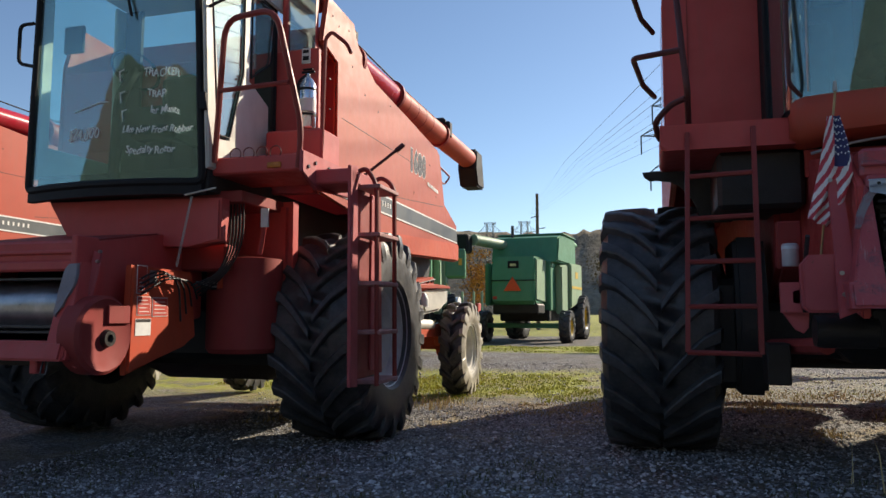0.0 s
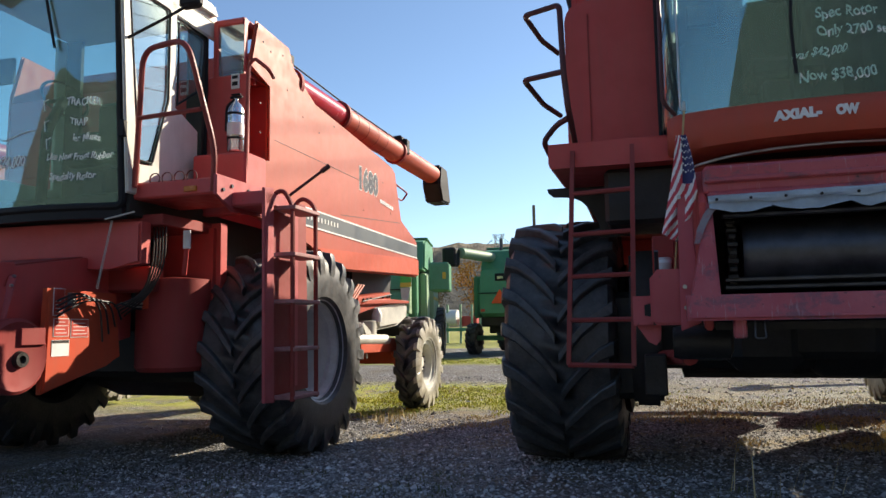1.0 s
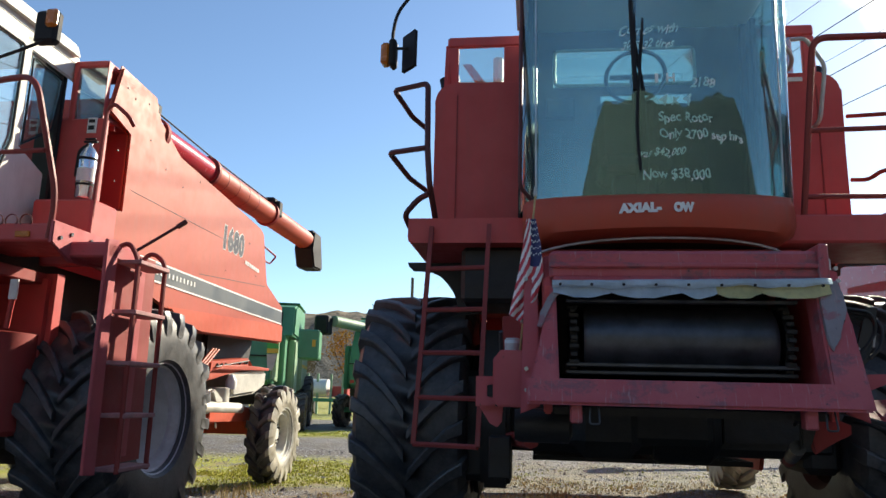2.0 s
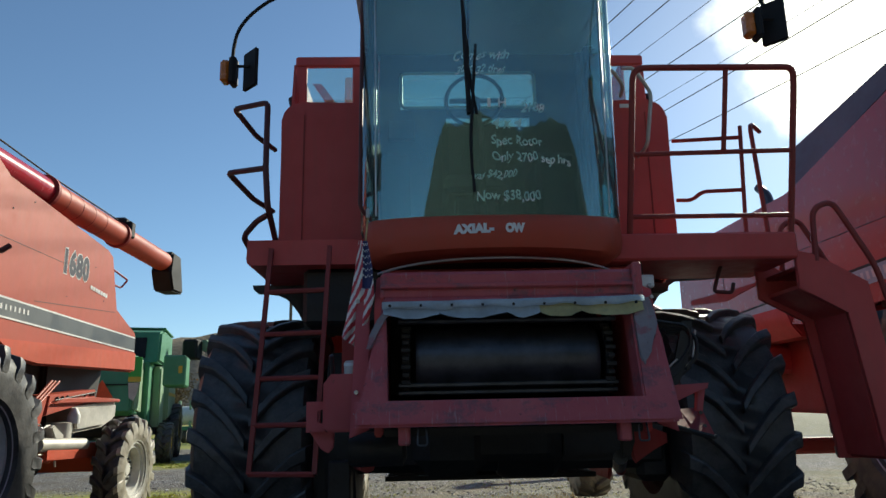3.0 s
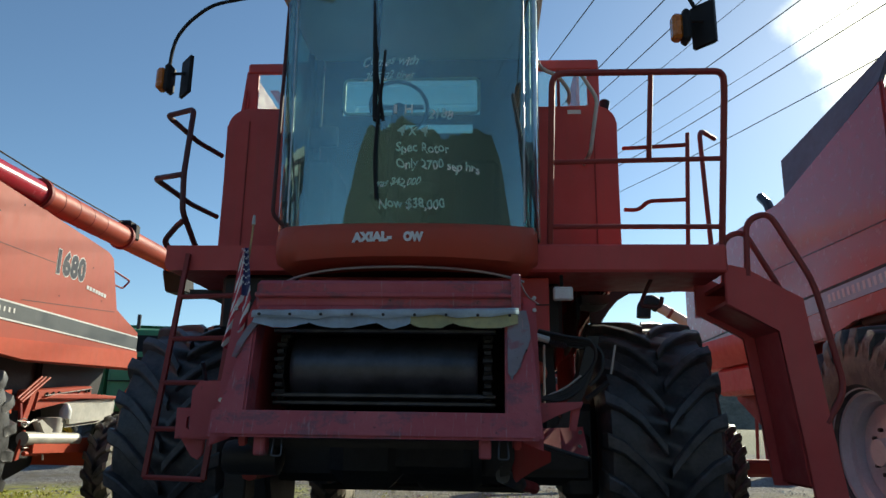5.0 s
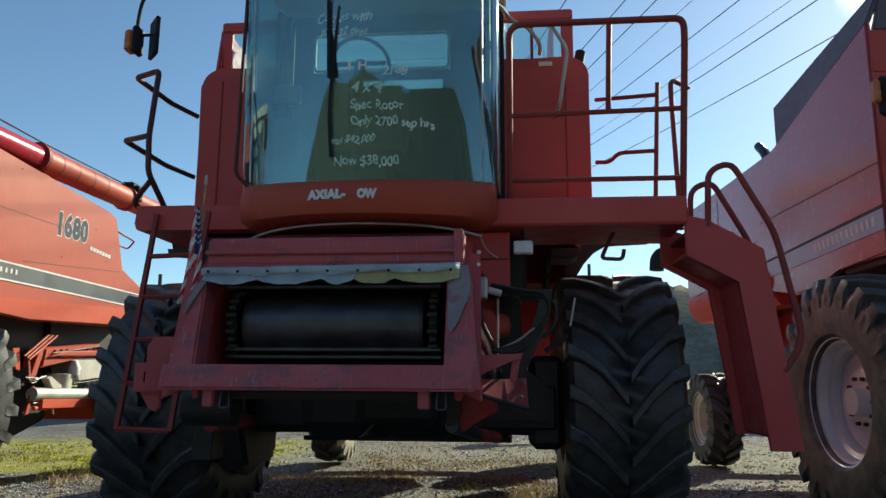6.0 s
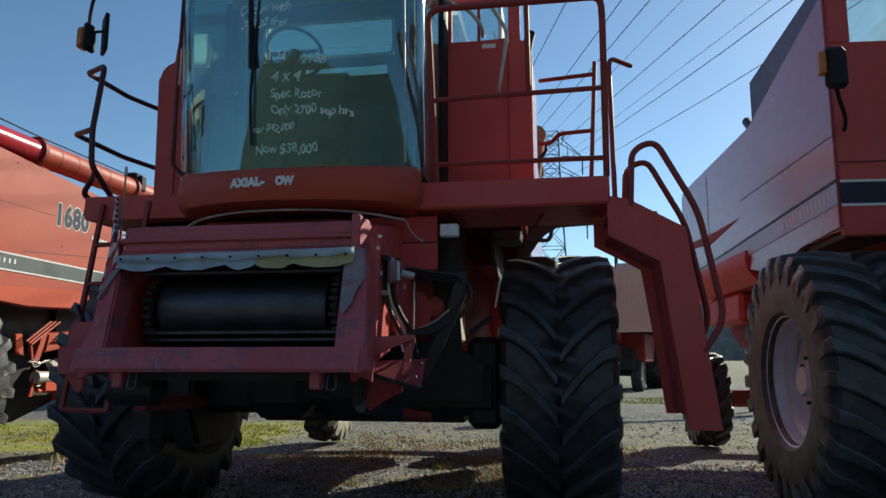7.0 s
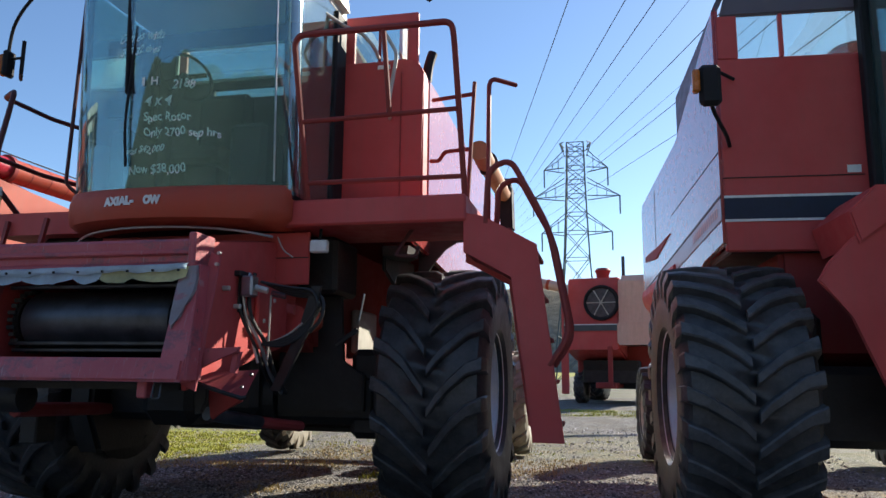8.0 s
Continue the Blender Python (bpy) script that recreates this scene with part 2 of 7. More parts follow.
STRAW = plain("dry_straw", (0.42, 0.31, 0.15), 0.9, 0.0, 0.35, 12)
STEP_WORN = plain("worn_step_metal", (0.36, 0.17, 0.17), 0.6, 0.1, 0.3, 9)
WOOD = plain("weathered_wood", (0.16, 0.12, 0.085), 0.85, 0.0, 0.35, 6)
LATTICE = plain("tower_steel", (0.10, 0.13, 0.14), 0.6, 0.4, 0.2, 1)
WIRE = plain("power_cable", (0.035, 0.04, 0.045), 0.6, 0.3, 0.2, 1)


# ---- mesh helpers ----
ORIGIN = {}


def thing(name, at, label, category, group="", rz=0.0):
    """A top-level empty at a thing's base; its parts are given in coordinates that count from the world's origin."""
    ob = new(name)
    ob.empty_display_size = 0.3
    ob.matrix_basis = pose(*at, 0, 0, rz)
    ORIGIN[ob.name] = Matrix.Translation(-Vector(at))
    return tagged(ob, label, category, group)


def mesh_of(name, bm, materials, shift=None, smooth=None):
    if shift is not None:
        bm.transform(shift)
    bmesh.ops.recalc_face_normals(bm, faces=bm.faces)
    data = bpy.data.meshes.new(name)
    bm.to_mesh(data)
    bm.free()
    for m in materials if isinstance(materials, (list, tuple)) else [materials]:
        data.materials.append(m)
    if smooth:
        data.shade_smooth()
        data.set_sharp_from_angle(angle=radians(smooth))
    return data


def part(name, bm, material, parent, label="", smooth=35):
    ob = new(name, mesh_of(name, bm, material, ORIGIN[parent.name], smooth))
    ob.parent = parent
    ORIGIN[ob.name] = ORIGIN[parent.name]
    if label:
        ob["label"] = label
    if name.endswith(("bolts", "bars", "chain", "rings", "stars", "screen")):
        ob["kind"] = "stuff"
    return ob


def single(name, bm, material, label, category, group="", kind="", smooth=35, at=(0, 0, 0)):
    ob = new(name, mesh_of(name, bm, material, Matrix.Translation(-Vector(at)), smooth))
    ob.location = at
    ORIGIN[ob.name] = Matrix.Translation(-Vector(at))
    return tagged(ob, label, category, group, kind)


def box(bm, x0, x1, y0, y1, z0, z1, bevel=0.012):
    vs = [bm.verts.new((x, y, z)) for z in (z0, z1) for x, y in ((x0, y0), (x1, y0), (x1, y1), (x0, y1))]
    fs = [bm.faces.new([vs[i] for i in f]) for f in ((3, 2, 1, 0), (4, 5, 6, 7), (0, 1, 5, 4), (1, 2, 6, 5), (2, 3, 7, 6), (3, 0, 4, 7))]
    if bevel:
        edges = {e for f in fs for e in f.edges}
        bmesh.ops.bevel(bm, geom=list(edges), offset=bevel, segments=1, affect="EDGES", clamp_overlap=True)
    return bm


def boxes(*args):
    bm = bmesh.new()
    for a in args:
        box(bm, *a)
    return bm


def prism(outline, axis, lo, hi, bevel=0.012, bm=None):
    """A flat outline pushed along an axis: 'x' takes (y, z), 'y' takes (x, z), 'z' takes (x, y)."""
    bm = bm or bmesh.new()
    put = {"x": lambda a, b, c: (c, a, b), "y": lambda a, b, c: (a, c, b), "z": lambda a, b, c: (a, b, c)}[axis]
    low = [bm.verts.new(put(a, b, lo)) for a, b in outline]
    high = [bm.verts.new(put(a, b, hi)) for a, b in outline]
    n = len(outline)
    fs = [bm.faces.new(low[::-1]), bm.faces.new(high)]
    fs += [bm.faces.new((low[i], low[(i + 1) % n], high[(i + 1) % n], high[i])) for i in range(n)]
    if bevel:
        edges = {e for f in fs[:2] for e in f.edges}
        bmesh.ops.bevel(bm, geom=list(edges), offset=bevel, segments=2, affect="EDGES", clamp_overlap=True)
    return bm


def rounded(points, r, steps=5):
    """A path of straight pieces with its inner corners rounded to the radius r."""
    pts = [Vector(p) for p in points]
    out = [pts[0]]
    for a, b, c in zip(pts, pts[1:], pts[2:]):
        u, v = (a - b), (c - b)
        d = min(r, u.length * 0.48, v.length * 0.48)
        p, q = b + u.normalized() * d, b + v.normalized() * d
        out += [p * (1 - t) ** 2 + b * 2 * t * (1 - t) + q * t * t for t in (i / steps for i in range(steps + 1))]
    return out + [pts[-1]]


def tube(points, r, bend=0.0, seg=8, bm=None, caps=True):
    bm = bm or bmesh.new()
    pts = rounded(points, bend) if bend and len(points) > 2 else [Vector(p) for p in points]
    rings, up = [], None
    for i, p in enumerate(pts):
        way = (pts[min(i + 1, len(pts) - 1)] - pts[max(i - 1, 0)]).normalized()
        if up is None:
            up = way.orthogonal().normalized()
        up = (up - way * up.dot(way)).normalized()
        side = way.cross(up)
        rings.append([bm.verts.new(p + (up * math.cos(a) + side * math.sin(a)) * r) for a in (2 * math.pi * k / seg for k in range(seg))])
    for a, b in zip(rings, rings[1:]):
        for k in range(seg):
            bm.faces.new((a[k], a[(k + 1) % seg], b[(k + 1) % seg], b[k]))
    if caps:
        bm.faces.new(rings[0][::-1])
        bm.faces.new(rings[-1])
    return bm


def lathe(profile, centre, axis="x", seg=40, bm=None, close=False):
    """Turns (along, radius) pairs about an axis through centre."""
    bm = bm or bmesh.new()
    c = Vector(centre)
    u, v, w = {"x": ((1, 0, 0), (0, 1, 0), (0, 0, 1)), "y": ((0, 1, 0), (0, 0, 1), (1, 0, 0)), "z": ((0, 0, 1), (1, 0, 0), (0, 1, 0))}[axis]
    u, v, w = Vector(u), Vector(v), Vector(w)
    rings = []
    for along, rad in profile:
        rings.append([bm.verts.new(c + u * along + (v * math.cos(a) + w * math.sin(a)) * max(rad, 1e-4)) for a in (2 * math.pi * k / seg for k in range(seg))])
    pairs = list(zip(rings, rings[1:])) + ([(rings[-1], rings[0])] if close else [])
    for a, b in pairs:
        for k in range(seg):
            bm.faces.new((a[k], a[(k + 1) % seg], b[(k + 1) % seg], b[k]))
    return bm


def lettering(parent, text, size, m, material, bend=None, shear=0.0, extrude=0.0015, space=1.0, name="lettering", wide=1.0, bold=0.0):
    """Writing in the built-in font as a mesh: m places its plane, bend may shift a point."""
    curve = bpy.data.curves.new("text", "FONT")
    curve.body, curve.size, curve.shear, curve.extrude, curve.space_character = text, size, shear, extrude, space
    curve.resolution_u, curve.offset = 3, bold
    temp = new("text", curve)
    dg = bpy.context.evaluated_depsgraph_get()
    data = bpy.data.meshes.new_from_object(temp.evaluated_get(dg))
    bpy.data.objects.remove(temp)
    bpy.data.curves.remove(curve)
    data.transform(m @ Matrix.Diagonal((wide, 1, 1, 1)))
    if bend:
        for v in data.vertices:
            v.co = bend(v.co)
    data.transform(ORIGIN[parent.name])
    data.materials.clear()
    data.materials.append(material)
    data.name = name
    ob = new(name, data)
    ob.parent = parent
    ORIGIN[ob.name] = ORIGIN[parent.name]
    ob["kind"] = "stuff"
    return ob


def tyre_mesh(c, R, W, rim, lugs, lug_h=0.055, sweep=0.92):
    """A tractor tyre about the x axis at c: carcass and two staggered rows of slanting bars."""
    Rb = R - lug_h
    h = W / 2
    prof = [(-h * 0.80, rim), (-h * 0.95, rim + 0.05), (-h, rim + 0.5 * (Rb - rim)), (-h * 0.96, Rb - 0.09), (-h * 0.86, Rb - 0.025), (-h * 0.45, Rb - 0.004), (0, Rb),
            (h * 0.45, Rb - 0.004), (h * 0.86, Rb - 0.025), (h * 0.96, Rb - 0.09), (h, rim + 0.5 * (Rb - rim)), (h * 0.95, rim + 0.05), (h * 0.80, rim)]
    bm = lathe(prof, c, "x", 48, close=True)
    c = Vector(c)
    ring = list(bm.verts)[6 * 48:7 * 48]
    rnd = random.Random(round(R * 1000) + lugs)
    for s in (-1, 1):
        for k in range(lugs):
            th0 = 2 * math.pi * (k + (0.5 if s > 0 else 0.0)) / lugs
            stations = [(0.03, R - 0.006, Rb - 0.03, 0.034), (0.2, R - 0.001, Rb - 0.03, 0.037), (0.42, R, Rb - 0.03, 0.040), (0.7, R - 0.006, Rb - 0.05, 0.044), (0.95, R - 0.022, Rb - 0.1, 0.050), (1.01, R - 0.10, Rb - 0.16, 0.046), (1.0, R - 0.17, Rb - 0.2, 0.036)]
            rings = []
            foot = ring[round((th0 + math.pi) / (2 * math.pi) * 48) % 48]
            for u, top, low, half in stations:
                x = s * u * h
                top = top - 0.012 * rnd.random()
                th = th0 + rnd.uniform(-0.008, 0.008) - (1 - (1 - min(u, 0.98)) ** 1.6) * h / R * sweep
                edge = []
                for rad, off, hw in ((low, -1, half + 0.018), (top - 0.010, -1, half + 0.004), (top, -1, half - 0.010), (top, 1, half - 0.010), (top - 0.010, 1, half + 0.004), (low, 1, half + 0.018)):
                    a = th + off * hw / R
                    edge.append(bm.verts.new(c + Vector((x, -math.cos(a) * rad, -math.sin(a) * rad))))
                rings.append(edge)
            for a, b in zip(rings, rings[1:]):
                for i in range(5):
                    bm.faces.new((a[i], a[i + 1], b[i + 1], b[i]))
            bm.faces.new(rings[0])
            bm.faces.new(rings[-1])
            bm.faces.new((rings[0][0], rings[0][5], foot))
    return bm


def wheel(parent, c, R, W, rim, out, lugs=21, tyre_mat=None, rim_mat=None, lug_h=0.055, deep=0.5, label="", side_mat=None, sweep=0.92):
    """A driven wheel: the tyre is a part, its rim and hub go below it. out: +1 or -1, the side on which the dish opens."""
    bm = tyre_mesh(c, R, W, rim, lugs, lug_h, sweep)
    if side_mat:
        for f in bm.faces:
            p = f.calc_center_median() - Vector(c)
            if p.x * out > W * 0.38 and math.hypot(p.y, p.z) < R - (0.0 if side_mat is TYRE_CHALK else lug_h + 0.07):
                f.material_index = 1
    t = part("tyre", bm, [tyre_mat or TYRE, side_mat or TYRE], parent, label, smooth=28)
    h = W / 2
    o = out
    prof = [(o * h * 0.86, rim + 0.012), (o * h * 0.88, rim + 0.03), (o * h * 0.80, rim + 0.035), (o * h * 0.76, rim - 0.02), (o * h * 0.60, rim - 0.035), (o * h * 0.56, rim - 0.075), (o * h * 0.30, rim - 0.085),
            (o * h * (0.3 - deep), rim - 0.10), (o * h * (0.28 - deep), rim * 0.62), (o * h * (0.36 - deep), rim * 0.5), (o * h * (0.36 - deep), rim * 0.24), (o * h * (0.55 - deep), rim * 0.22), (o * h * (0.55 - deep), 0.0)]
    part("rim", lathe(prof, c, "x", 48), rim_mat or SILVER, t, smooth=40)
    bm = bmesh.new()
    for k in range(10):
        a = 2 * math.pi * k / 10
        p = Vector(c) + Vector((o * h * (0.36 - deep), math.cos(a) * rim * 0.38, math.sin(a) * rim * 0.38))
        tube([p - Vector((o * 0.02, 0, 0)), p + Vector((o * 0.03, 0, 0))], 0.016, seg=6, bm=bm)
    part("wheel_bolts", bm, DARK_STEEL, t)
    bm = lathe([(-o * h * 0.84, rim + 0.02), (-o * h * 0.6, rim - 0.05), (-o * h * 0.5, rim * 0.3), (-o * h * 0.5, 0)], c, "x", 32)
    part("inner_rim", bm, GREASE_SHADE, t)
    return t


# ---- ground and distance ----
def ground_material():
    n = Nodes("gravel_and_grass")
    pos = n.coord
    sep = n.tree.nodes.new("ShaderNodeSeparateXYZ")
    n.link(pos, sep.inputs[0])
    vor = n.tree.nodes.new("ShaderNodeTexVoronoi")
    vor.inputs["Scale"].default_value = 52.0
    n.link(pos, vor.inputs["Vector"])
    stone = n.mix(n.grey(n.noise(60, 3), 0.3, 0.7), (0.12, 0.118, 0.12), (0.30, 0.285, 0.27))
    stone = n.mix(0.75, stone, n.ramp(vor.outputs["Color"], [(0.1, (0.03, 0.03, 0.034)), (0.5, (0.13, 0.128, 0.13)), (0.9, (0.50, 0.49, 0.48))]))
    earth = n.mix(n.grey(n.noise(14, 5), 0.35, 0.7), (0.07, 0.055, 0.04), (0.16, 0.13, 0.09))
    col = n.mix(n.grey(n.noise(0.9, 6, 0.7), 0.44, 0.62), stone, n.mix(0.6, stone, earth))
    straw = n.mix(n.grey(n.noise(22, 5), 0.35, 0.7), (0.28, 0.21, 0.10), (0.50, 0.40, 0.22))
    green = n.mix(n.grey(n.noise(7, 6), 0.3, 0.7), (0.22, 0.25, 0.04), (0.46, 0.47, 0.085))

    def maths(op, a, b):
        node = n.tree.nodes.new("ShaderNodeMath")
        node.operation, node.use_clamp = op, op in ("MULTIPLY",)
        for sock, v in zip(node.inputs, (a, b)):
            if isinstance(v, (int, float)):
                sock.default_value = v
            else:
                n.link(v, sock)
        return node.outputs[0]

    wob = maths("MULTIPLY_ADD", n.noise(0.35, 5), 3.0)
    wob.node.inputs[2].default_value = -1.5
    wob.node.use_clamp = False
    y = maths("ADD", sep.outputs["Y"], wob)
    # bands across the yard: gravel, a worn grass verge, a gravel lane, grass again
    band = n.ramp(maths("DIVIDE", y, 40.0), [(0.0, (0, 0, 0)), (0.235, (0, 0, 0)), (0.27, (1, 1, 1)), (0.345, (1, 1, 1)), (0.37, (0, 0, 0)), (0.47, (0, 0, 0)), (0.50, (1, 1, 1)), (0.56, (1, 1, 1)), (0.58, (0, 0, 0)), (0.80, (0, 0, 0)), (0.84, (1, 1, 1))])
    # unseen ground before the row, made paler to bounce light onto the fronts
    bounce_yard = n.ramp(maths("DIVIDE", y, 40.0), [(0.0, (1, 1, 1)), (0.04, (0, 0, 0))])
    col = n.mix(n.mix(0.6, (0, 0, 0), bounce_yard), col, n.mix(n.grey(n.noise(30, 4), 0.3, 0.7), (0.34, 0.33, 0.30), (0.52, 0.50, 0.46)))
    side = n.ramp(maths("MULTIPLY_ADD", sep.outputs["X"], 0.02), [(0.0, (1, 1, 1)), (0.474, (1, 1, 1)), (0.494, (0.12,) * 3), (0.7, (0.25,) * 3)])
    side.node.inputs[0].links[0].from_node.inputs[2].default_value = 0.5
    band = maths("MULTIPLY", band, side)
    patch = n.grey(n.noise(1.1, 6, 0.75), 0.34, 0.50)
    col = n.mix(maths("MULTIPLY", band, patch), col, n.mix(n.grey(n.noise(2.3, 5), 0.50, 0.68), green, straw))
    edge = n.ramp(maths("DIVIDE", y, 40.0), [(0.0, (0.12,) * 3), (0.16, (0.25,) * 3), (0.2, (0.75,) * 3), (0.24, (0.35,) * 3), (0.4, (0.1,) * 3), (1.0, (0.2,) * 3)])
    col = n.mix(maths("MULTIPLY", edge, n.grey(n.noise(1.7, 6, 0.7), 0.48, 0.6)), col, straw)
    n.bump(n.mix(0.5, vor.outputs["Distance"], n.noise(45, 4)), 0.9, 0.03)
    return n.done(col, 0.9, Specular_IOR_Level=0.25)


GROUND = ground_material()


def ground_z(x, y):
    if abs(x) > 60 or abs(y) > 60:
        return 0.0
    # the yard falls away a little under the cream-cab combine
    fall = (0.03 + 0.034 * min(max(0.7 - x, 0.0), 5.2)) * min(max((18.0 - y) / 6.0, 0.0), 1.0)
    return -fall + 0.03 * noise.noise((x * 0.5, y * 0.5, 3.0)) + 0.012 * noise.noise((x * 2.1, y * 2.1, 7.0))


def ground():
    xs = [-2500, -900, -300, -120, -60, -40, -28, -20, -15] + [v * 0.5 for v in range(-27, 40)] + [22, 28, 40, 60, 120, 300, 900, 2500]
    ys = [-2500, -900, -300, -120, -60, -30, -15, -8, -4] + [v * 0.4 for v in range(-5, 66)] + [30, 36, 45, 60, 90, 150, 300, 900, 2500]
    bm = bmesh.new()
    grid = [[bm.verts.new((x, y, ground_z(x, y))) for x in xs] for y in ys]
    for a, b in zip(grid, grid[1:]):
        for i in range(len(xs) - 1):
            bm.faces.new((a[i], a[i + 1], b[i + 1], b[i]))
    single("ground", bm, GROUND, "grey gravel yard with worn grass verges and dry straw", "ground", kind="structure", smooth=80)


ground()


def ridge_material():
    n = Nodes("haze_paled_autumn_ridge")
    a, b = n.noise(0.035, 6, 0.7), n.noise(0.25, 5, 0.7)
    # browns raised in the colour to stand in for distance haze
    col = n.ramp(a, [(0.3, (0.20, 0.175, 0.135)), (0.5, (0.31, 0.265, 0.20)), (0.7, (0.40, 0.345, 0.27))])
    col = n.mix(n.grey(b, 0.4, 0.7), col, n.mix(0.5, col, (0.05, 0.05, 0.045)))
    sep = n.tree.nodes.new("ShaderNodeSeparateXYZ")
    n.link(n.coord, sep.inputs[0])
    # darker green behind the view, dims the sunlit hill's reflection in the glass
    dimmed_south = n.mix(n.grey(b, 0.35, 0.7), (0.060, 0.068, 0.052), (0.15, 0.152, 0.115))
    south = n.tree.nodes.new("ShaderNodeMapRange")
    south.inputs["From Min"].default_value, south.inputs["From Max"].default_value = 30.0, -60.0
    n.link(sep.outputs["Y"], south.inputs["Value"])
    col = n.mix(south.outputs[0], col, dimmed_south)
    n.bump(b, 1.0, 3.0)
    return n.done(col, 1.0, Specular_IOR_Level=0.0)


def ridge():
    """Wooded hills right round the yard, closer and higher behind the yard."""
    bm = bmesh.new()
    rings = []
    steps = 720
    for frac in (0.0, 0.35, 0.7, 0.9, 1.0, 1.0):
        ring = []
        for k in range(steps):
            a = 2 * math.pi * k / steps
            base = 47 + 9 * noise.noise((math.cos(a) * 2.3, math.sin(a) * 2.3, 0.4)) + 4 * noise.noise((math.cos(a) * 9, math.sin(a) * 9, 2.0))
            if math.cos(a) < 0:
                f = min(1.0, max(0.0, (-math.cos(a + 0.28) - 0.25) / 0.45))
                base += (84 + 16 * noise.noise((a * 3.0, 0.3, 5.0))) * f * f * (3 - 2 * f)
            calm = 0.12 if math.cos(a) < 0 else 1.0
            crown = calm * 2.2 * noise.noise((k * 0.61, frac * 3, 1.5)) + 1.3 * noise.noise((k * 1.7, frac * 5, 6.5)) * calm
            d = 340 + 90 * frac + (60 if len(rings) == 5 else 0)
            z = 0.0 if frac == 0 else (base * frac ** 0.8 + crown * frac)
            if len(rings) == 5:
                z = 10.0
            ring.append(bm.verts.new((math.sin(a) * d, math.cos(a) * d, z)))
        rings.append(ring)
    for a, b in zip(rings, rings[1:]):
        for k in range(steps):
            bm.faces.new((a[k], a[(k + 1) % steps], b[(k + 1) % steps], b[k]))
    single("wooded_ridge_backdrop", bm, ridge_material(), "brown autumn wooded ridge, paled for haze, beyond the yard", "hill", kind="structure", smooth=60)


ridge()


# ---- the combines: shared pieces ----
def feeder_house(root, dx, dz, drum_mat, frame_mat, flaps=True):
    """The crop throat: a worn front frame, top plates, the tapering housing, and the chain drum inside."""
    X = lambda v: v + dx
    Z = lambda v: v + dz
    # the front frame lies in a plane that leans back a little
    def lean(bm):
        for v in bm.verts:
            v.co.y += 0.28 * (v.co.z - dz - 1.10)
        return bm
    left = [(X(0.93), Z(1.08)), (X(1.10), Z(1.08)), (X(1.085), Z(1.66)), (X(1.06), Z(1.70)), (X(1.04), Z(1.60))]
    right = [(X(2.585), Z(1.08)), (X(2.40), Z(1.08)), (X(2.405), Z(1.66)), (X(2.42), Z(1.73)), (X(2.52), Z(1.74)), (X(2.55), Z(1.50))]
    f = part("feeder_frame", lean(prism([(X(0.93), Z(1.07)), (X(2.56), Z(1.07)), (X(2.56), Z(1.20)), (X(0.93), Z(1.20))], "y", 3.93, 4.10, 0.015)), frame_mat, root, "worn red lower beam of the crop throat")
    part("feeder_upright", lean(prism(left, "y", 3.95, 4.12, 0.012)), frame_mat, root)
    part("feeder_upright", lean(prism(right, "y", 3.95, 4.12, 0.012)), frame_mat, root)
    part("feeder_top_plate", boxes((X(1.05), X(2.47), 4.16, 4.30, Z(1.74), Z(1.90), 0.02), (X(1.07), X(2.45), 4.13, 4.2, Z(1.68), Z(1.755), 0.015)), frame_mat, root)
    part("feeder_top_rib", boxes((X(1.05), X(2.47), 4.135, 4.165, Z(1.80), Z(1.83), 0.008), (X(2.44), X(2.49), 4.12, 4.34, Z(1.66), Z(1.93), 0.01)), frame_mat, root)
    # tapering housing behind
    side = [(4.14, Z(1.02)), (4.14, Z(1.70)), (4.32, Z(1.90)), (5.6, Z(2.12)), (5.6, Z(1.35))]
    for x in (1.02, 2.44):
        part("feeder_side_plate", prism(side, "x", X(x), X(x + 0.045), 0.008), RED, root)
    part("feeder_roof", prism([(4.3, Z(1.87)), (5.6, Z(2.09)), (5.6, Z(2.13)), (4.3, Z(1.91))], "x", X(1.07), X(2.435), 0.006), RED_DULL_SHADE, root)
    part("feeder_floor", prism([(4.14, Z(1.02)), (5.6, Z(1.35)), (5.6, Z(1.40)), (4.14, Z(1.06))], "x", X(1.07), X(2.435), 0.006), GREASE_SHADE, root)
    part("feeder_back", boxes((X(1.07), X(2.435), 5.0, 5.04, Z(1.2), Z(2.0), 0.005)), GREASE_SHADE, root)
    # drum with chains and slats
    part("feeder_drum", lathe([(X(1.24), 0.0), (X(1.24), 0.175), (X(1.27), 0.19), (X(2.23), 0.19), (X(2.26), 0.175), (X(2.26), 0.0)], (0, 4.42, Z(1.43)), "x", 36), drum_mat, root)
    for x in (1.185, 2.315):
        bm = bmesh.new()
        for k in range(26):
            a = 2 * math.pi * k / 26
            w = 0.020 if k % 2 else 0.028
            p = Vector((X(x), 4.42 + 0.19 * math.cos(a), Z(1.43) + 0.19 * math.sin(a)))
            box(bm, p.x - w, p.x + w, p.y - 0.013, p.y + 0.013, p.z - 0.013, p.z + 0.013, 0.004)
        lathe([(X(x) - 0.02, 0.0), (X(x) - 0.02, 0.16), (X(x) + 0.02, 0.16), (X(x) + 0.02, 0.0)], (0, 4.42, Z(1.43)), "x", 24, bm)
        part("feeder_chain", bm, GREASE_SHADE, root, "dark chain and sprocket beside the drum")
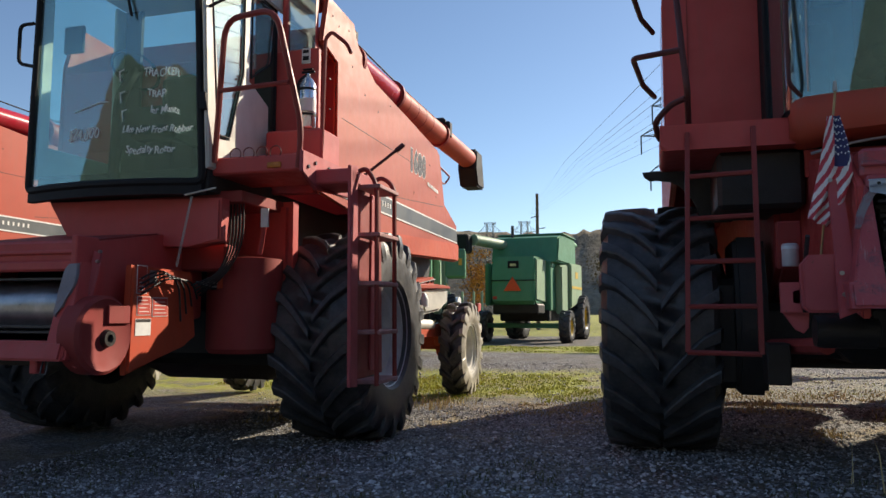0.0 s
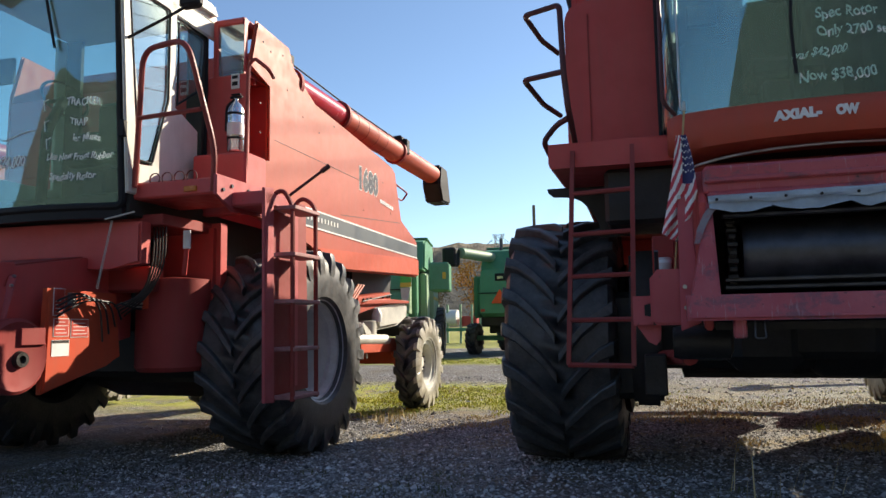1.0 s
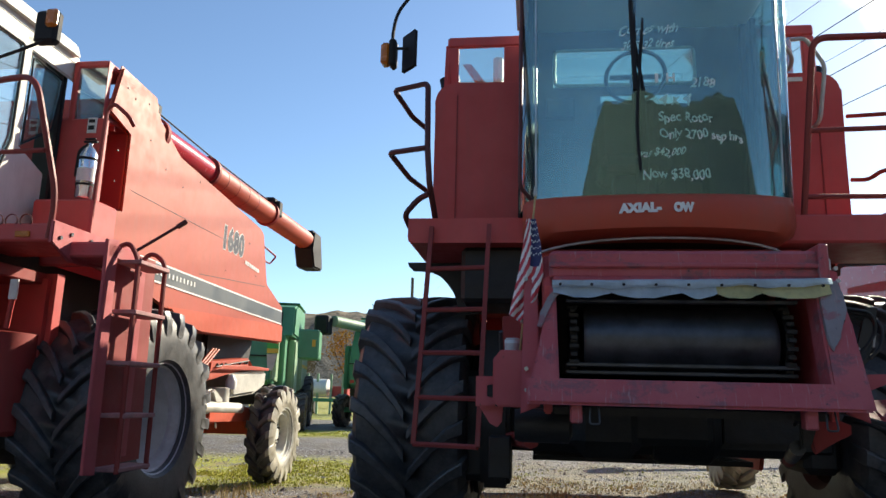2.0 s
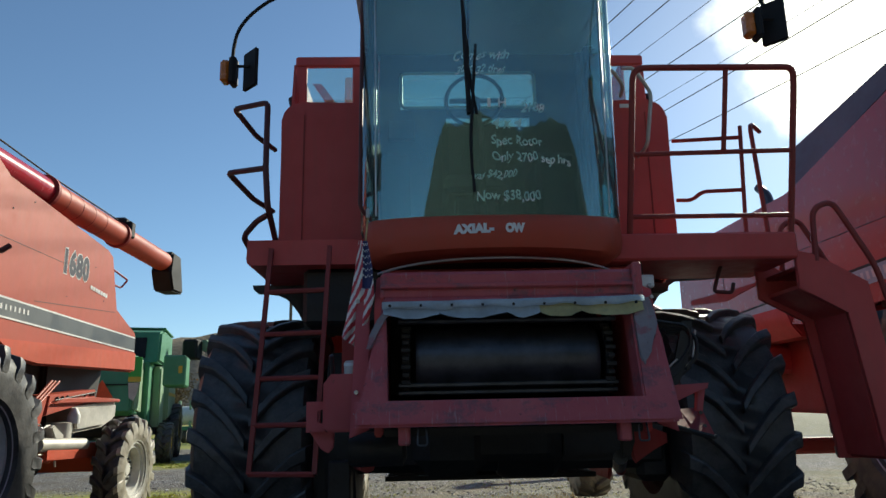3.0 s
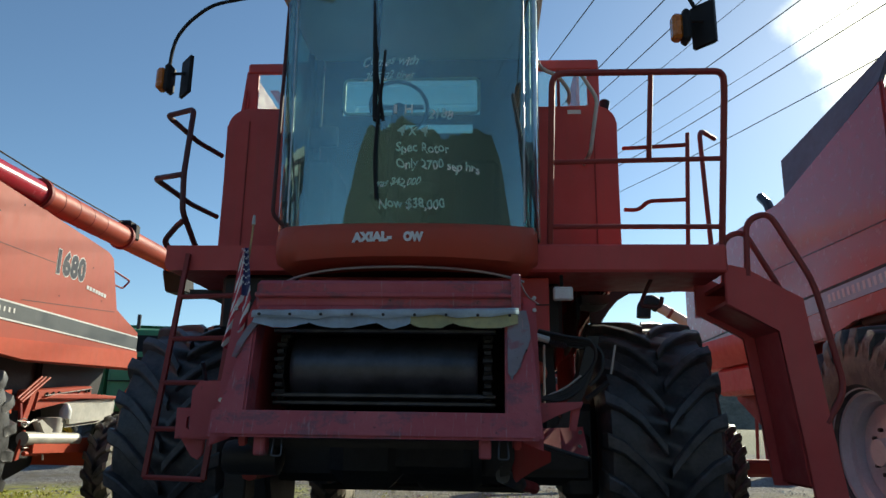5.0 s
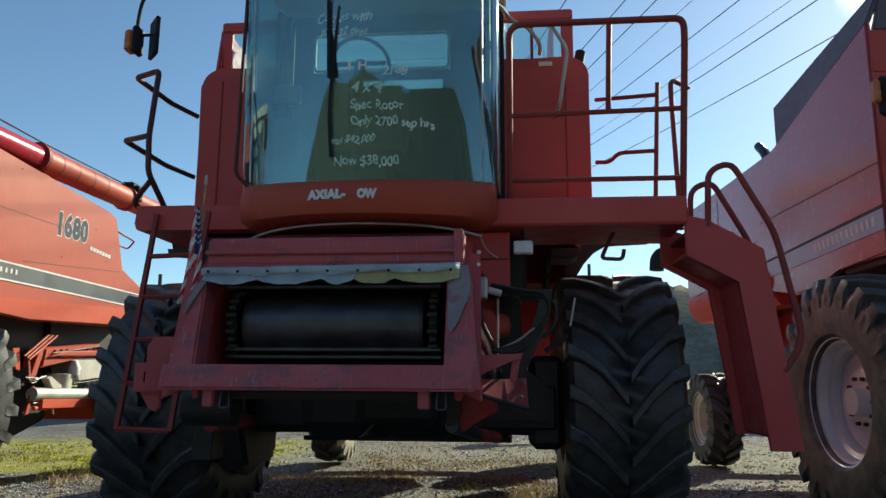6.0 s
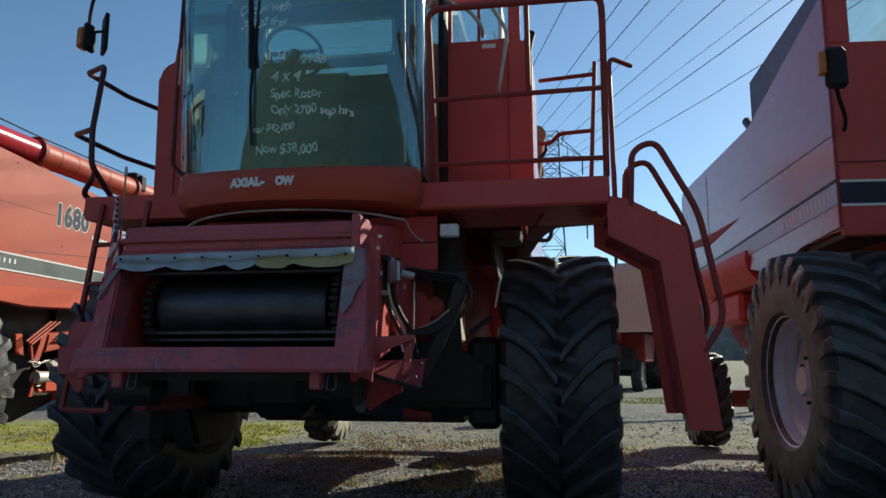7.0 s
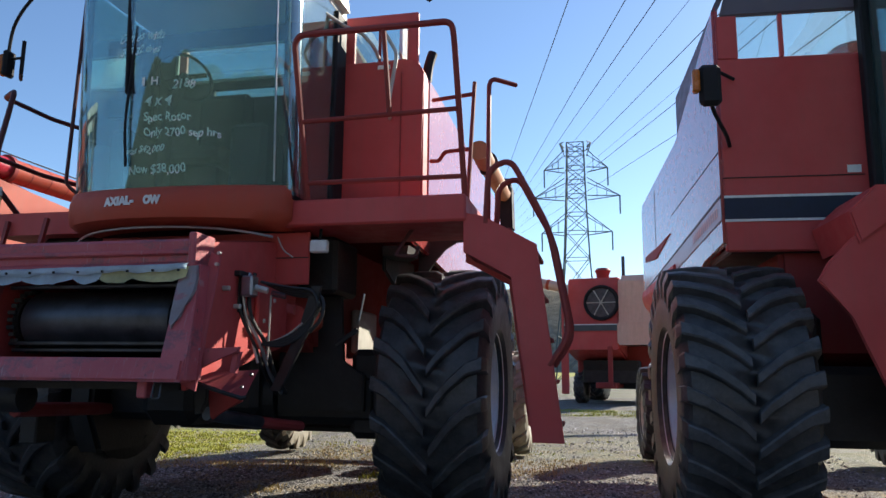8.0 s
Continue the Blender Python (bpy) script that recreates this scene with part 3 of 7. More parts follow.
    for i, z in enumerate((1.235, 1.275, 1.62)):
        part("feeder_slat", boxes((X(1.14), X(2.36), 4.3 - 0.03 * i, 4.33 - 0.03 * i, Z(z), Z(z + 0.025), 0.006)), DARK_STEEL, root)
    if flaps:
        # torn rubber flaps hang from the top edge
        rnd = random.Random(5)
        x = 1.07
        for i, w in enumerate((0.30, 0.36, 0.18, 0.22, 0.34)):
            bm = bmesh.new()
            n = 8
            top = [bm.verts.new((X(x + w * k / n), 4.10, Z(1.705 + 0.012 * (x + w * k / n - 1.1)))) for k in range(n + 1)]
            mid = [bm.verts.new((X(x + w * k / n), 4.085, Z(1.665 + 0.012 * (x + w * k / n - 1.1)))) for k in range(n + 1)]
            low = [bm.verts.new((X(x + w * k / n), 4.075 - 0.01 * rnd.random(), Z(1.648 - 0.026 * math.sin(math.pi * k / n) + 0.008 * rnd.random()))) for k in range(n + 1)]
            for r, s in ((top, mid), (mid, low)):
                for k in range(n):
                    bm.faces.new((r[k], r[k + 1], s[k + 1], s[k]))
            bmesh.ops.solidify(bm, geom=bm.faces[:], thickness=0.008)
            part("rubber_flap", bm, FLAP_BLUE if i < 3 else FLAP_YELLOW, root, "pale torn strip along the throat" if i < 3 else "yellowed torn strip along the throat")
            x += w
        bm = bmesh.new()
        rows = []
        for k in range(41):
            f = k / 40
            sag = 0.004 * math.sin(f * 21.0) + 0.003 * math.sin(f * 47.0)
            rows.append([bm.verts.new((X(1.065 + 1.41 * f), y, Z(z + 0.017 * f + sag * g))) for y, z, g in ((4.09, 1.722, 0.3), (4.070, 1.712, 0.5), (4.066, 1.690, 1.0), (4.072, 1.678, 1.6))])
        for a, b in zip(rows, rows[1:]):
            for i in range(3):
                bm.faces.new((a[i], a[i + 1], b[i + 1], b[i]))
        bmesh.ops.solidify(bm, geom=bm.faces[:], thickness=0.005)
        part("flap_band", bm, FLAP_BLUE, root, "pale blue folded strip along the throat")
        bm = bmesh.new()
        for k in range(9):
            px = X(1.1 + k * 0.165)
            box(bm, px, px + 0.014, 4.056, 4.07, Z(1.690), Z(1.704), 0.003)
        part("flap_bolts", bm, GREASE_SHADE, root)
    # scraped corner shields on the uprights
    for outline in ([(2.415, 1.69), (2.44, 1.725), (2.515, 1.73), (2.53, 1.65), (2.535, 1.58), (2.515, 1.52), (2.49, 1.49), (2.48, 1.43), (2.45, 1.40), (2.435, 1.36), (2.415, 1.40), (2.415, 1.55)],
                    [(0.985, 1.47), (1.00, 1.545), (1.04, 1.63), (1.09, 1.69), (1.14, 1.70), (1.13, 1.675), (1.08, 1.635), (1.045, 1.57), (1.025, 1.50), (1.005, 1.465)]):
        part("corner_shield", lean(prism([(X(a), Z(b)) for a, b in outline], "y", 3.932, 3.96, 0.006)), SCRAPED, root, "scraped metal corner shield")
    # outer flanges behind the front frame
    for x, s in ((1.0, -1), (2.49, 1)):
        part("feeder_flange", lean(prism([(X(x), Z(1.06)), (X(x + s * 0.10), Z(1.02)), (X(x + s * 0.085), Z(1.80)), (X(x + s * 0.015), Z(1.83))], "y", 4.06, 4.085, 0.006)), RED_ROSE, root)
        bm = bmesh.new()
        for z in (1.14, 1.25, 1.75, 1.82):
            lathe([(4.045, 0.0), (4.045, 0.012), (4.065, 0.012)], (X(x + s * (0.07 + 0.01 * (z - 1.1))), 0.28 * (z - 1.10), Z(z)), "y", 6, bm)
        part("flange_bolts", bm, STEEL, root)
    # latches below
    for x in (1.18, 2.30):
        part("latch", tube([(X(x + 0.07), 4.0, Z(1.07)), (X(x + 0.065), 3.98, Z(0.98)), (X(x + 0.115), 3.98, Z(0.98)), (X(x + 0.11), 4.0, Z(1.07))], 0.005, 0.015, 6), DARK_STEEL, root)
        part("latch_lug", boxes((X(x - 0.03), X(x + 0.03), 3.98, 4.06, Z(0.98), Z(1.075), 0.008)), frame_mat, root)
    return f


def steering(root, x, y, z):
    w = part("steering_wheel", lathe([(0.0, 0.19), (0.012, 0.205), (0.0, 0.22), (-0.012, 0.205)], (0, 0, 0), "z", 28, close=True), BLACK, root)
    w.data.transform(ORIGIN[root.name].inverted())
    w.data.transform(ORIGIN[root.name] @ pose(x, y, z, -35, 0, 0))
    bm = tube([(x, y, z), (x, y - 0.18, z - 0.3), (x, y - 0.22, z - 1.0)], 0.045, 0.1)
    box(bm, x - 0.18, x + 0.18, y - 0.015, y + 0.015, z - 0.015, z + 0.015, 0.005)
    part("steering_column", bm, BLACK, root)


def cab_seat(root, x, y, z):
    part("seat_cushion", boxes((x - 0.25, x + 0.25, y - 0.25, y + 0.22, z, z + 0.14, 0.04)), SEAT, root)
    part("seat_back", boxes((x - 0.24, x + 0.24, y + 0.15, y + 0.28, z + 0.12, z + 0.72, 0.05)), SEAT, root)
    part("seat_base", boxes((x - 0.16, x + 0.16, y - 0.15, y + 0.15, z - 0.35, z, 0.02)), BLACK, root)


def arc_y(x, cx, half, front, corner):
    """Plan of a bowed windscreen: y at x."""
    sag = corner - front
    R = (half * half + sag * sag) / (2 * sag)
    d = min(abs(x - cx), R * 0.98)
    return front + R - math.sqrt(R * R - d * d)


def bowed(cx, half, front, corner, z0, z1, thick, lean=0.0, n=20, inset=0.0):
    """A bowed sheet, from z0 to z1, leaning forward by lean per metre of height."""
    bm = bmesh.new()
    cols = []
    for k in range(n + 1):
        x = cx + (half - inset) * (2 * k / n - 1)
        y = arc_y(x, cx, half, front, corner)
        cols.append([bm.verts.new((x, y - lean * (z - z0) + t, z)) for t in (0, thick) for z in (z0, (z0 + z1) / 2, z1)])
    for a, b in zip(cols, cols[1:]):
        for i, j in ((0, 1), (1, 2), (2, 5), (5, 4), (4, 3), (3, 0)):
            bm.faces.new((a[i], a[j], b[j], b[i]))
    for c in (cols[0], cols[-1]):
        bm.faces.new((c[0], c[1], c[4], c[3]))
        bm.faces.new((c[1], c[2], c[5], c[4]))
    return bm


def mirror(root, p, arm, face=1):
    """A hanging mirror with an amber lamp on its back."""
    x, y, z = p
    part("mirror_arm", tube(arm, 0.014, 0.2), BLACK, root)
    m = part("mirror_head", prism([(x + 0.02, y + 0.065), (x + 0.04, y + 0.085), (x + 0.155, y - 0.035), (x + 0.135, y - 0.06)], "z", z - 0.16, z + 0.16, 0.012), BLACK, root)
    part("mirror_stem", tube([(x - 0.02, y, z + 0.02), (x + 0.08, y, z + 0.02)], 0.012), BLACK, m)
    part("lamp_housing", boxes((x - 0.065, x - 0.01, y - 0.06, y + 0.06, z - 0.14, z + 0.09, 0.02)) if face > 0 else boxes((x + 0.15, x + 0.20, y - 0.06, y + 0.06, z - 0.14, z + 0.09, 0.02)), BLACK, m)
    part("amber_lamp", boxes((x - 0.13, x - 0.06, y - 0.05, y + 0.05, z - 0.12, z + 0.06, 0.02)) if face > 0 else boxes((x + 0.065, x + 0.17, y - 0.05, y + 0.05, z - 0.12, z + 0.06, 0.025)), AMBER, m, "amber warning lamp")


# ---- the middle combine ----
def combine_bowed_cab():
    root = thing("combine_harvester", (1.74, 6.0, 0), "red combine harvester with bowed windscreen and open crop throat", "combine", "combines in the row")
    # wheels
    wheel(root, (0.05, 6.43, 0.94), 1.005, 0.86, 0.46, -1)
    wheel(root, (3.54, 6.42, 0.975), 1.01, 0.85, 0.46, 1, rim_mat=RIM_SKYLIT, deep=0.0)
    wheel(root, (0.28, 10.5, 0.69), 0.71, 0.44, 0.36, 1, 17, TYRE_DUSTY, RIM_WHITE, 0.045, 0.3, "dusty rear tyre with chalky white sidewall", TYRE_CHALK)
    wheel(root, (3.56, 10.75, 0.71), 0.72, 0.44, 0.36, 1, 17, TYRE_CHALK, RIM_WHITE, 0.045, 0.3, "chalky white rear tyre", TYRE_CHALK)
    part("front_axle", boxes((0.5, 3.1, 5.78, 6.32, 0.72, 1.12, 0.06), (0.42, 0.78, 5.7, 6.4, 0.5, 1.3, 0.05), (2.86, 3.12, 5.8, 6.4, 0.62, 1.3, 0.05)), GREASE_SHADE, root)
    # added dark disc and deepened case stand in for shadow inside the left wheel
    part("hub_shade_disc", lathe([(0.485, 0.0), (0.485, 0.60), (0.53, 0.62), (0.60, 0.34), (0.60, 0.0)], (0, 6.43, 0.94), "x", 28), GREASE_SHADE, root)
    part("final_drive", prism([(5.55, 0.75), (5.7, 0.46), (6.3, 0.46), (6.3, 1.6), (5.7, 1.6), (5.55, 1.2)], "x", 0.575, 0.79, 0.03), GREASE_SHADE, root)
    part("gearbox", boxes((1.4, 2.2, 5.55, 6.3, 0.8, 1.5, 0.05)), GREASE_SHADE, root)
    part("gear_case", boxes((1.2, 1.75, 5.5, 6.3, 0.70, 1.4, 0.12)), GREASE_SHADE, root)
    part("brake_drum", lathe([(1.82, 0.0), (1.82, 0.24), (1.88, 0.27), (2.22, 0.27), (2.28, 0.22), (2.28, 0.0)], (0, 5.9, 0.93), "x", 28), GREASE_SHADE, root)
    part("rear_axle", boxes((0.5, 3.4, 10.45, 10.7, 0.58, 0.8, 0.04)), RED_DULL_SHADE, root)
    # body
    part("separator_body", prism([(5.55, 1.35), (6.4, 0.95), (9.4, 1.05), (11.2, 1.3), (11.3, 2.2), (5.6, 2.2)], "x", 0.85, 2.62, 0.04), RED_DULL_SHADE, root)
    part("belly_screen", boxes(*((0.95, 2.72, 6.6 + 0.07 * i, 6.61 + 0.07 * i, 0.605, 0.62, 0) for i in range(22)), *((0.95 + 0.06 * i, 0.96 + 0.06 * i, 6.6, 8.1, 0.605, 0.615, 0) for i in range(30)), (0.95, 2.72, 6.58, 6.60, 0.60, 0.64, 0.004), (2.70, 2.73, 6.6, 8.1, 0.60, 0.64, 0.004)), GREASE_SHADE, root)
    side = [(6.05, 2.16), (7.7, 2.08), (7.95, 1.85), (11.2, 1.85), (11.25, 2.45), (11.2, 3.3), (10.95, 3.6), (8.8, 3.72), (8.5, 4.2), (6.15, 4.2), (6.05, 3.7)]
    part("side_panel", prism(side, "x", 0.18, 0.23, 0.02), RED, root)
    low_side = side[:7] + [(7.0, 3.73), (6.15, 3.76), (6.05, 3.7)]
    part("side_panel", prism(low_side, "x", 3.25, 3.30, 0.02), RED_GLOSS, root, "faded pink-red side panel of the engine bay")
    part("tank_side_wall", prism([(6.18, 3.6), (6.18, 4.2), (6.6, 4.18), (7.3, 3.8), (7.3, 3.6)], "x", 3.09, 3.12, 0.008), RED, root)
    # added shield, keeps the sun off the ground under the belly
    part("sun_block_shield", prism([(7.95, 1.86), (9.4, 1.86), (9.3, 0.6), (8.9, 0.45), (8.1, 0.45), (7.95, 0.7)], "x", 3.19, 3.23, 0.015), RED_DULL_SHADE, root)
    part("rear_deck", prism([(8.6, 3.6), (10.9, 3.54), (11.15, 3.25), (11.15, 2.2), (8.6, 2.2)], "x", 0.25, 3.24, 0.03), RED_DULL_SHADE, root)
    part("rear_hood", prism([(10.3, 1.9), (10.3, 2.19), (11.3, 2.19), (11.38, 1.5), (10.6, 1.3)], "x", 0.25, 3.24, 0.05), RED, root)
    # tank front wall with windows left open between its bars
    y0, y1 = 6.12, 6.17
    front = [(0.2, 3.28, y0, y1, 2.2, 3.50, 0.01), (0.2, 3.28, y0, y1, 4.14, 4.24, 0.015)]
    for a, b in ((0.2, 0.30), (0.70, 1.05), (2.32, 2.70), (3.18, 3.28)):
        front.append((a, b, y0, y1, 3.52, 4.14, 0.01))
    front += [(0.30, 0.70, y0, y1, 3.52, 3.76, 0.01), (2.70, 3.18, y0, y1, 3.52, 3.76, 0.01)]
    part("tank_front_wall", boxes(*front), RED, root)
    for a, b, z0, z1 in ((0.30, 0.70, 3.76, 4.14), (2.70, 3.18, 3.76, 4.14), (1.05, 2.32, 3.52, 4.14)):
        p = part("tank_window", boxes((a, b, y0 + 0.02, y0 + 0.026, z0, z1, 0)), CLEAR_GLASS, root)
        p.visible_shadow = False
    for x in (2.92,):
        part("window_bar", boxes((x, x + 0.025, y0 - 0.005, y0 + 0.015, 3.76, 4.14, 0.004)), RED_DULL_SHADE, root)
    part("tank_rear_wall", boxes((0.235, 3.24, 8.45, 8.5, 3.3, 3.68, 0.01)), RED_DULL_SHADE, root)
    part("tank_ledge", prism([(6.17, 3.5), (6.17, 3.45), (7.2, 3.1), (8.45, 3.1), (8.45, 3.15), (7.2, 3.15)], "x", 0.24, 3.24, 0.01), RED_DULL_SHADE, root)
    part("tank_brace", prism([(0.30, 4.14), (0.38, 4.14), (0.72, 3.66), (0.64, 3.62)], "y", 6.45, 6.49, 0.008), RED_DULL_SHADE, root)
    part("tank_auger", tube([(0.50, 6.9, 3.6), (0.62, 6.7, 3.95), (0.62, 6.7, 4.3)], 0.05, 0.15), CREAM, root)
    part("tank_auger", tube([(2.75, 6.9, 3.2), (2.6, 6.7, 4.0), (2.4, 6.7, 4.3)], 0.06, 0.15), CREAM, root)
    # tall rounded covers either side of the cab
    for s, a, b in ((-1, 0.13, 0.86), (1, 2.66, 3.38)):
        r = 0.16
        outer = a if s < 0 else b
        inner = b if s < 0 else a
        arc = [(outer - s * (r - r * math.sin(t)), 3.72 - (r - r * math.cos(t))) for t in (math.pi / 2 * k / 6 for k in range(7))]
        outline = [(inner, 2.32), (inner, 3.72)] + arc + [(outer, 2.32)]
        c = part("side_cover", prism(outline, "y", 5.93, 6.11, 0.02), RED, root, "tall dull red sheet-metal cover")
        part("cover_seam", boxes((outer - s * 0.19 - 0.004, outer - s * 0.19 + 0.004, 5.922, 5.935, 2.4, 3.6, 0)), RED_DULL_SHADE, c)
        part("cover_rear_box", boxes((min(outer, outer - s * 0.22), max(outer, outer - s * 0.22), 6.10, 7.0, 2.35, 3.66, 0.06)), RED_GLOSS, root)
        part("corner_lamp", tube([(outer - s * 0.06, 6.28, 3.64), (outer - s * 0.05, 6.30, 3.80), (outer - s * 0.02, 6.33, 3.93)], 0.045, 0.06, 10), BLACK, root)
    part("tape_mark", boxes((2.98, 3.09, 5.922, 5.929, 3.64, 3.675, 0)), WHITE, root)
    part("pale_label", boxes((0.145, 0.25, 5.92, 5.93, 2.36, 2.5, 0)), FLAP_BLUE, root)
    # platform
    part("platform", prism(rounded([(0.08, 2.33), (0.08, 2.15), (0.98, 2.15), (0.98, 2.33)], 0.045), "y", 5.12, 5.92, 0.015), RED, root)
    part("platform", boxes((2.56, 3.90, 5.08, 5.84, 2.14, 2.33, 0.015)), RED, root)
    part("fender_arch", prism([(-0.05, 2.155), (-0.04, 2.12), (0.0, 2.085), (0.16, 2.08), (0.22, 2.04), (0.28, 1.99), (0.33, 1.92), (0.36, 1.85), (0.37, 1.74), (0.60, 1.74), (0.60, 2.155)], "y", 5.89, 5.93, 0.008), GREASE_SHADE, root)
    part("fender", prism([(3.05, 2.135), (3.27, 2.135), (3.26, 2.07), (3.20, 2.05), (3.05, 2.06)], "y", 5.94, 6.3, 0.01), GREASE_SHADE, root)
    part("fender_arch", prism([(3.22, 1.86), (3.29, 1.99), (3.36, 2.11), (3.44, 2.20), (3.54, 2.26), (3.90, 2.27), (3.90, 2.30), (3.20, 2.30), (3.20, 1.86)], "y", 6.55, 6.59, 0.006), GREASE_SHADE, root)
    part("under_cab_frame", boxes((0.45, 1.0, 5.25, 5.95, 1.75, 2.15, 0.03), (2.55, 2.85, 5.45, 5.95, 1.70, 2.13, 0.03), (1.0, 2.5, 5.3, 5.9, 2.0, 2.2, 0.02)), GREASE_SHADE, root)
    # cab
    cx, half, fr, co = 1.77, 0.86, 4.63, 5.02
    lip = bmesh.new()
    prof = [(0.06, 2.13), (-0.03, 2.16), (-0.055, 2.24), (-0.05, 2.33), (-0.02, 2.41), (0.03, 2.43), (0.3, 2.43), (0.3, 2.13)]
    cols = []
    for k in range(25):
        x = cx + (half + 0.02) * (2 * k / 24 - 1)
        y = arc_y(x, cx, half + 0.02, fr, co)
        u = min(1.0, abs(x - cx) / (half + 0.02))
        dip, tuck = 0.07 * (1 - u * u), 0.05 * max(0.0, (u - 0.88) / 0.12) ** 2
        cols.append([lip.verts.new((x, y + d + (tuck if d < 0 else 0.0), z - dip * (z - 2.0) / 0.43 + (0.05 * tuck / 0.05 if z < 2.2 else 0.0))) for d, z in prof])
    for a, b in zip(cols, cols[1:]):
        for i in range(len(prof)):
            j = (i + 1) % len(prof)
            lip.faces.new((a[i], a[j], b[j], b[i]))
    lip.faces.new(cols[0])
    lip.faces.new(cols[-1][::-1])
    part("cab_nose", lip, SUN_RED, root, "rounded red cab nose with worn white lettering", smooth=50)
    part("nose_trim", tube([(cx + (half - 0.08) * (2 * k / 16 - 1), arc_y(cx + (half - 0.08) * (2 * k / 16 - 1), cx, half, fr, co) + 0.05, 2.085 - 0.035 * (2 * k / 16 - 1) ** 4) for k in range(17)], 0.01), STEEL, root)
    part("cab_floor", boxes((0.98, 2.56, 5.04, 5.92, 2.14, 2.36, 0.01)), LINING, root)
    g = part("windscreen", bowed(cx, half, fr, co, 2.33, 4.12, 0.008, 0.06), CAB_GLASS, root, "bowed tinted windscreen with handwritten prices")
    g.visible_shadow = False
    for x in (cx - half, cx + half):
        s = 1 if x > cx else -1
        part("cab_pillar", tube([(x - s * 0.035, co + 0.03, 2.36), (x - s * 0.035, co - 0.07, 4.12)], 0.022, seg=8), BLACK, root)
        part("pillar_trim", tube([(x - s * 0.07, co - 0.075, 2.44), (x - s * 0.07, co - 0.175, 4.12)], 0.008), STEEL, root)
        # the glass rounds the corner from the windscreen into the side window
        bm, r, turn0 = bmesh.new(), 0.17, math.asin(half / ((half * half + (co - fr) ** 2) / (2 * (co - fr))))
        cols = []
        for k in range(13):
            t = turn0 + (math.radians(88) - turn0) * k / 12
            px, py = x + s * r * (math.sin(t) - math.sin(turn0)), co + r * (math.cos(turn0) - math.cos(t))
            cols.append([bm.verts.new((px, py - lean * (z - 2.33), z)) for z, lean in ((2.36, 0.06), (4.12, 0.06))])
        for a, b in zip(cols, cols[1:]):
            bm.faces.new((a[0], a[1], b[1], b[0]))
        c = part("corner_glass", bm, CORNER_GLASS, root, "curved corner glass", smooth=60)
        c.visible_shadow = False
        xe, ye = x + s * r * (1 - math.sin(turn0)), co + r * math.cos(turn0)
        w = part("side_window", prism([(ye, 2.36), (5.90, 2.36), (5.90, 4.1), (ye - 0.10, 4.1)], "x", xe - 0.004, xe + 0.004, 0), SIDE_GLASS, root)
        w.visible_shadow = False
        part("door_frame", boxes((x - 0.03, x + 0.03, 5.84, 5.92, 2.33, 4.12, 0.01), (x - 0.025, x + 0.025, co + 0.03, 5.9, 2.33, 2.4, 0.01)), BLACK, root)
    for a in (0.84, 2.645):
        part("cab_rear_post", boxes((a, a + 0.055, 5.70, 5.925, 2.34, 4.10, 0.012)), BLACK, root, "black rubber-edged rear cab post")
    part("cab_roof", prism([(4.45, 4.12), (4.5, 4.30), (5.9, 4.34), (6.0, 4.12)], "x", 0.82, 2.72, 0.05), CREAM, root)
    part("cab_rear_wall", boxes((0.95, 2.60, 5.88, 5.915, 2.36, 3.46, 0), (0.95, 1.5, 5.88, 5.915, 3.46, 3.55, 0), (2.2, 2.6, 5.88, 5.915, 3.46, 3.55, 0), (0.95, 1.12, 5.88, 5.915, 3.55, 3.95, 0), (2.26, 2.60, 5.88, 5.915, 3.55, 3.95, 0), (0.95, 2.60, 5.88, 5.915, 3.95, 4.12, 0), (1.12, 2.26, 5.88, 5.915, 3.55, 3.62, 0)), LINING, root)
    part("rear_window_frame", tube([(1.5, 5.87, 3.63), (1.13, 5.87, 3.63), (1.13, 5.87, 3.94), (2.25, 5.87, 3.94), (2.25, 5.87, 3.63), (1.49, 5.87, 3.63)], 0.014, 0.05), CREAM, root)
    steering(root, 1.68, 5.15, 3.36)
    cab_seat(root, 1.70, 5.55, 2.72)
    part("console", boxes((2.1, 2.4, 5.1, 5.7, 2.36, 2.95, 0.04)), LINING, root)
    part("side_cabinet", boxes((1.0, 1.2, 5.2, 5.8, 2.36, 3.0, 0.04)), LINING, root)
    part("cab_monitor", boxes((1.05, 1.25, 5.1, 5.16, 3.05, 3.2, 0.01)), BLACK, root)
    gl = lambda p: Vector((p.x + 0.005 * math.sin(p.z * 70), arc_y(p.x, cx, half, fr, co) - 0.06 * (p.z - 2.43) - 0.004 + (p.y - 4.6), p.z + 0.007 * math.sin(p.x * 41) + 0.004 * math.sin(p.x * 97)))
    part("wiper", tube([(1.62, 4.57, 4.1), (1.60, 4.585, 3.35), (1.65, 4.60, 3.02)], 0.012, bm=tube([(1.57, 4.565, 4.1), (1.60, 4.59, 3.02)], 0.016)), BLACK, root)
    part("wiper_blade", tube([(1.655, 4.575, 3.5), (1.60, 4.59, 2.80), (1.62, 4.61, 2.50)], 0.010, 0.2), BLACK, root)
    rows = [("Comes with", 1.50, 3.395, 0.088), ("30.5-32 tires", 1.52, 3.30, 0.074), ("2188", 1.94, 3.04, 0.088), ("4 x 4", 1.745, 2.92, 0.11), ("Spec Rotor", 1.735, 2.812, 0.086), ("Only 2700 sep hrs", 1.735, 2.706, 0.083), ("was $42,000", 1.60, 2.593, 0.068), ("Now $38,000", 1.628, 2.447, 0.088)]
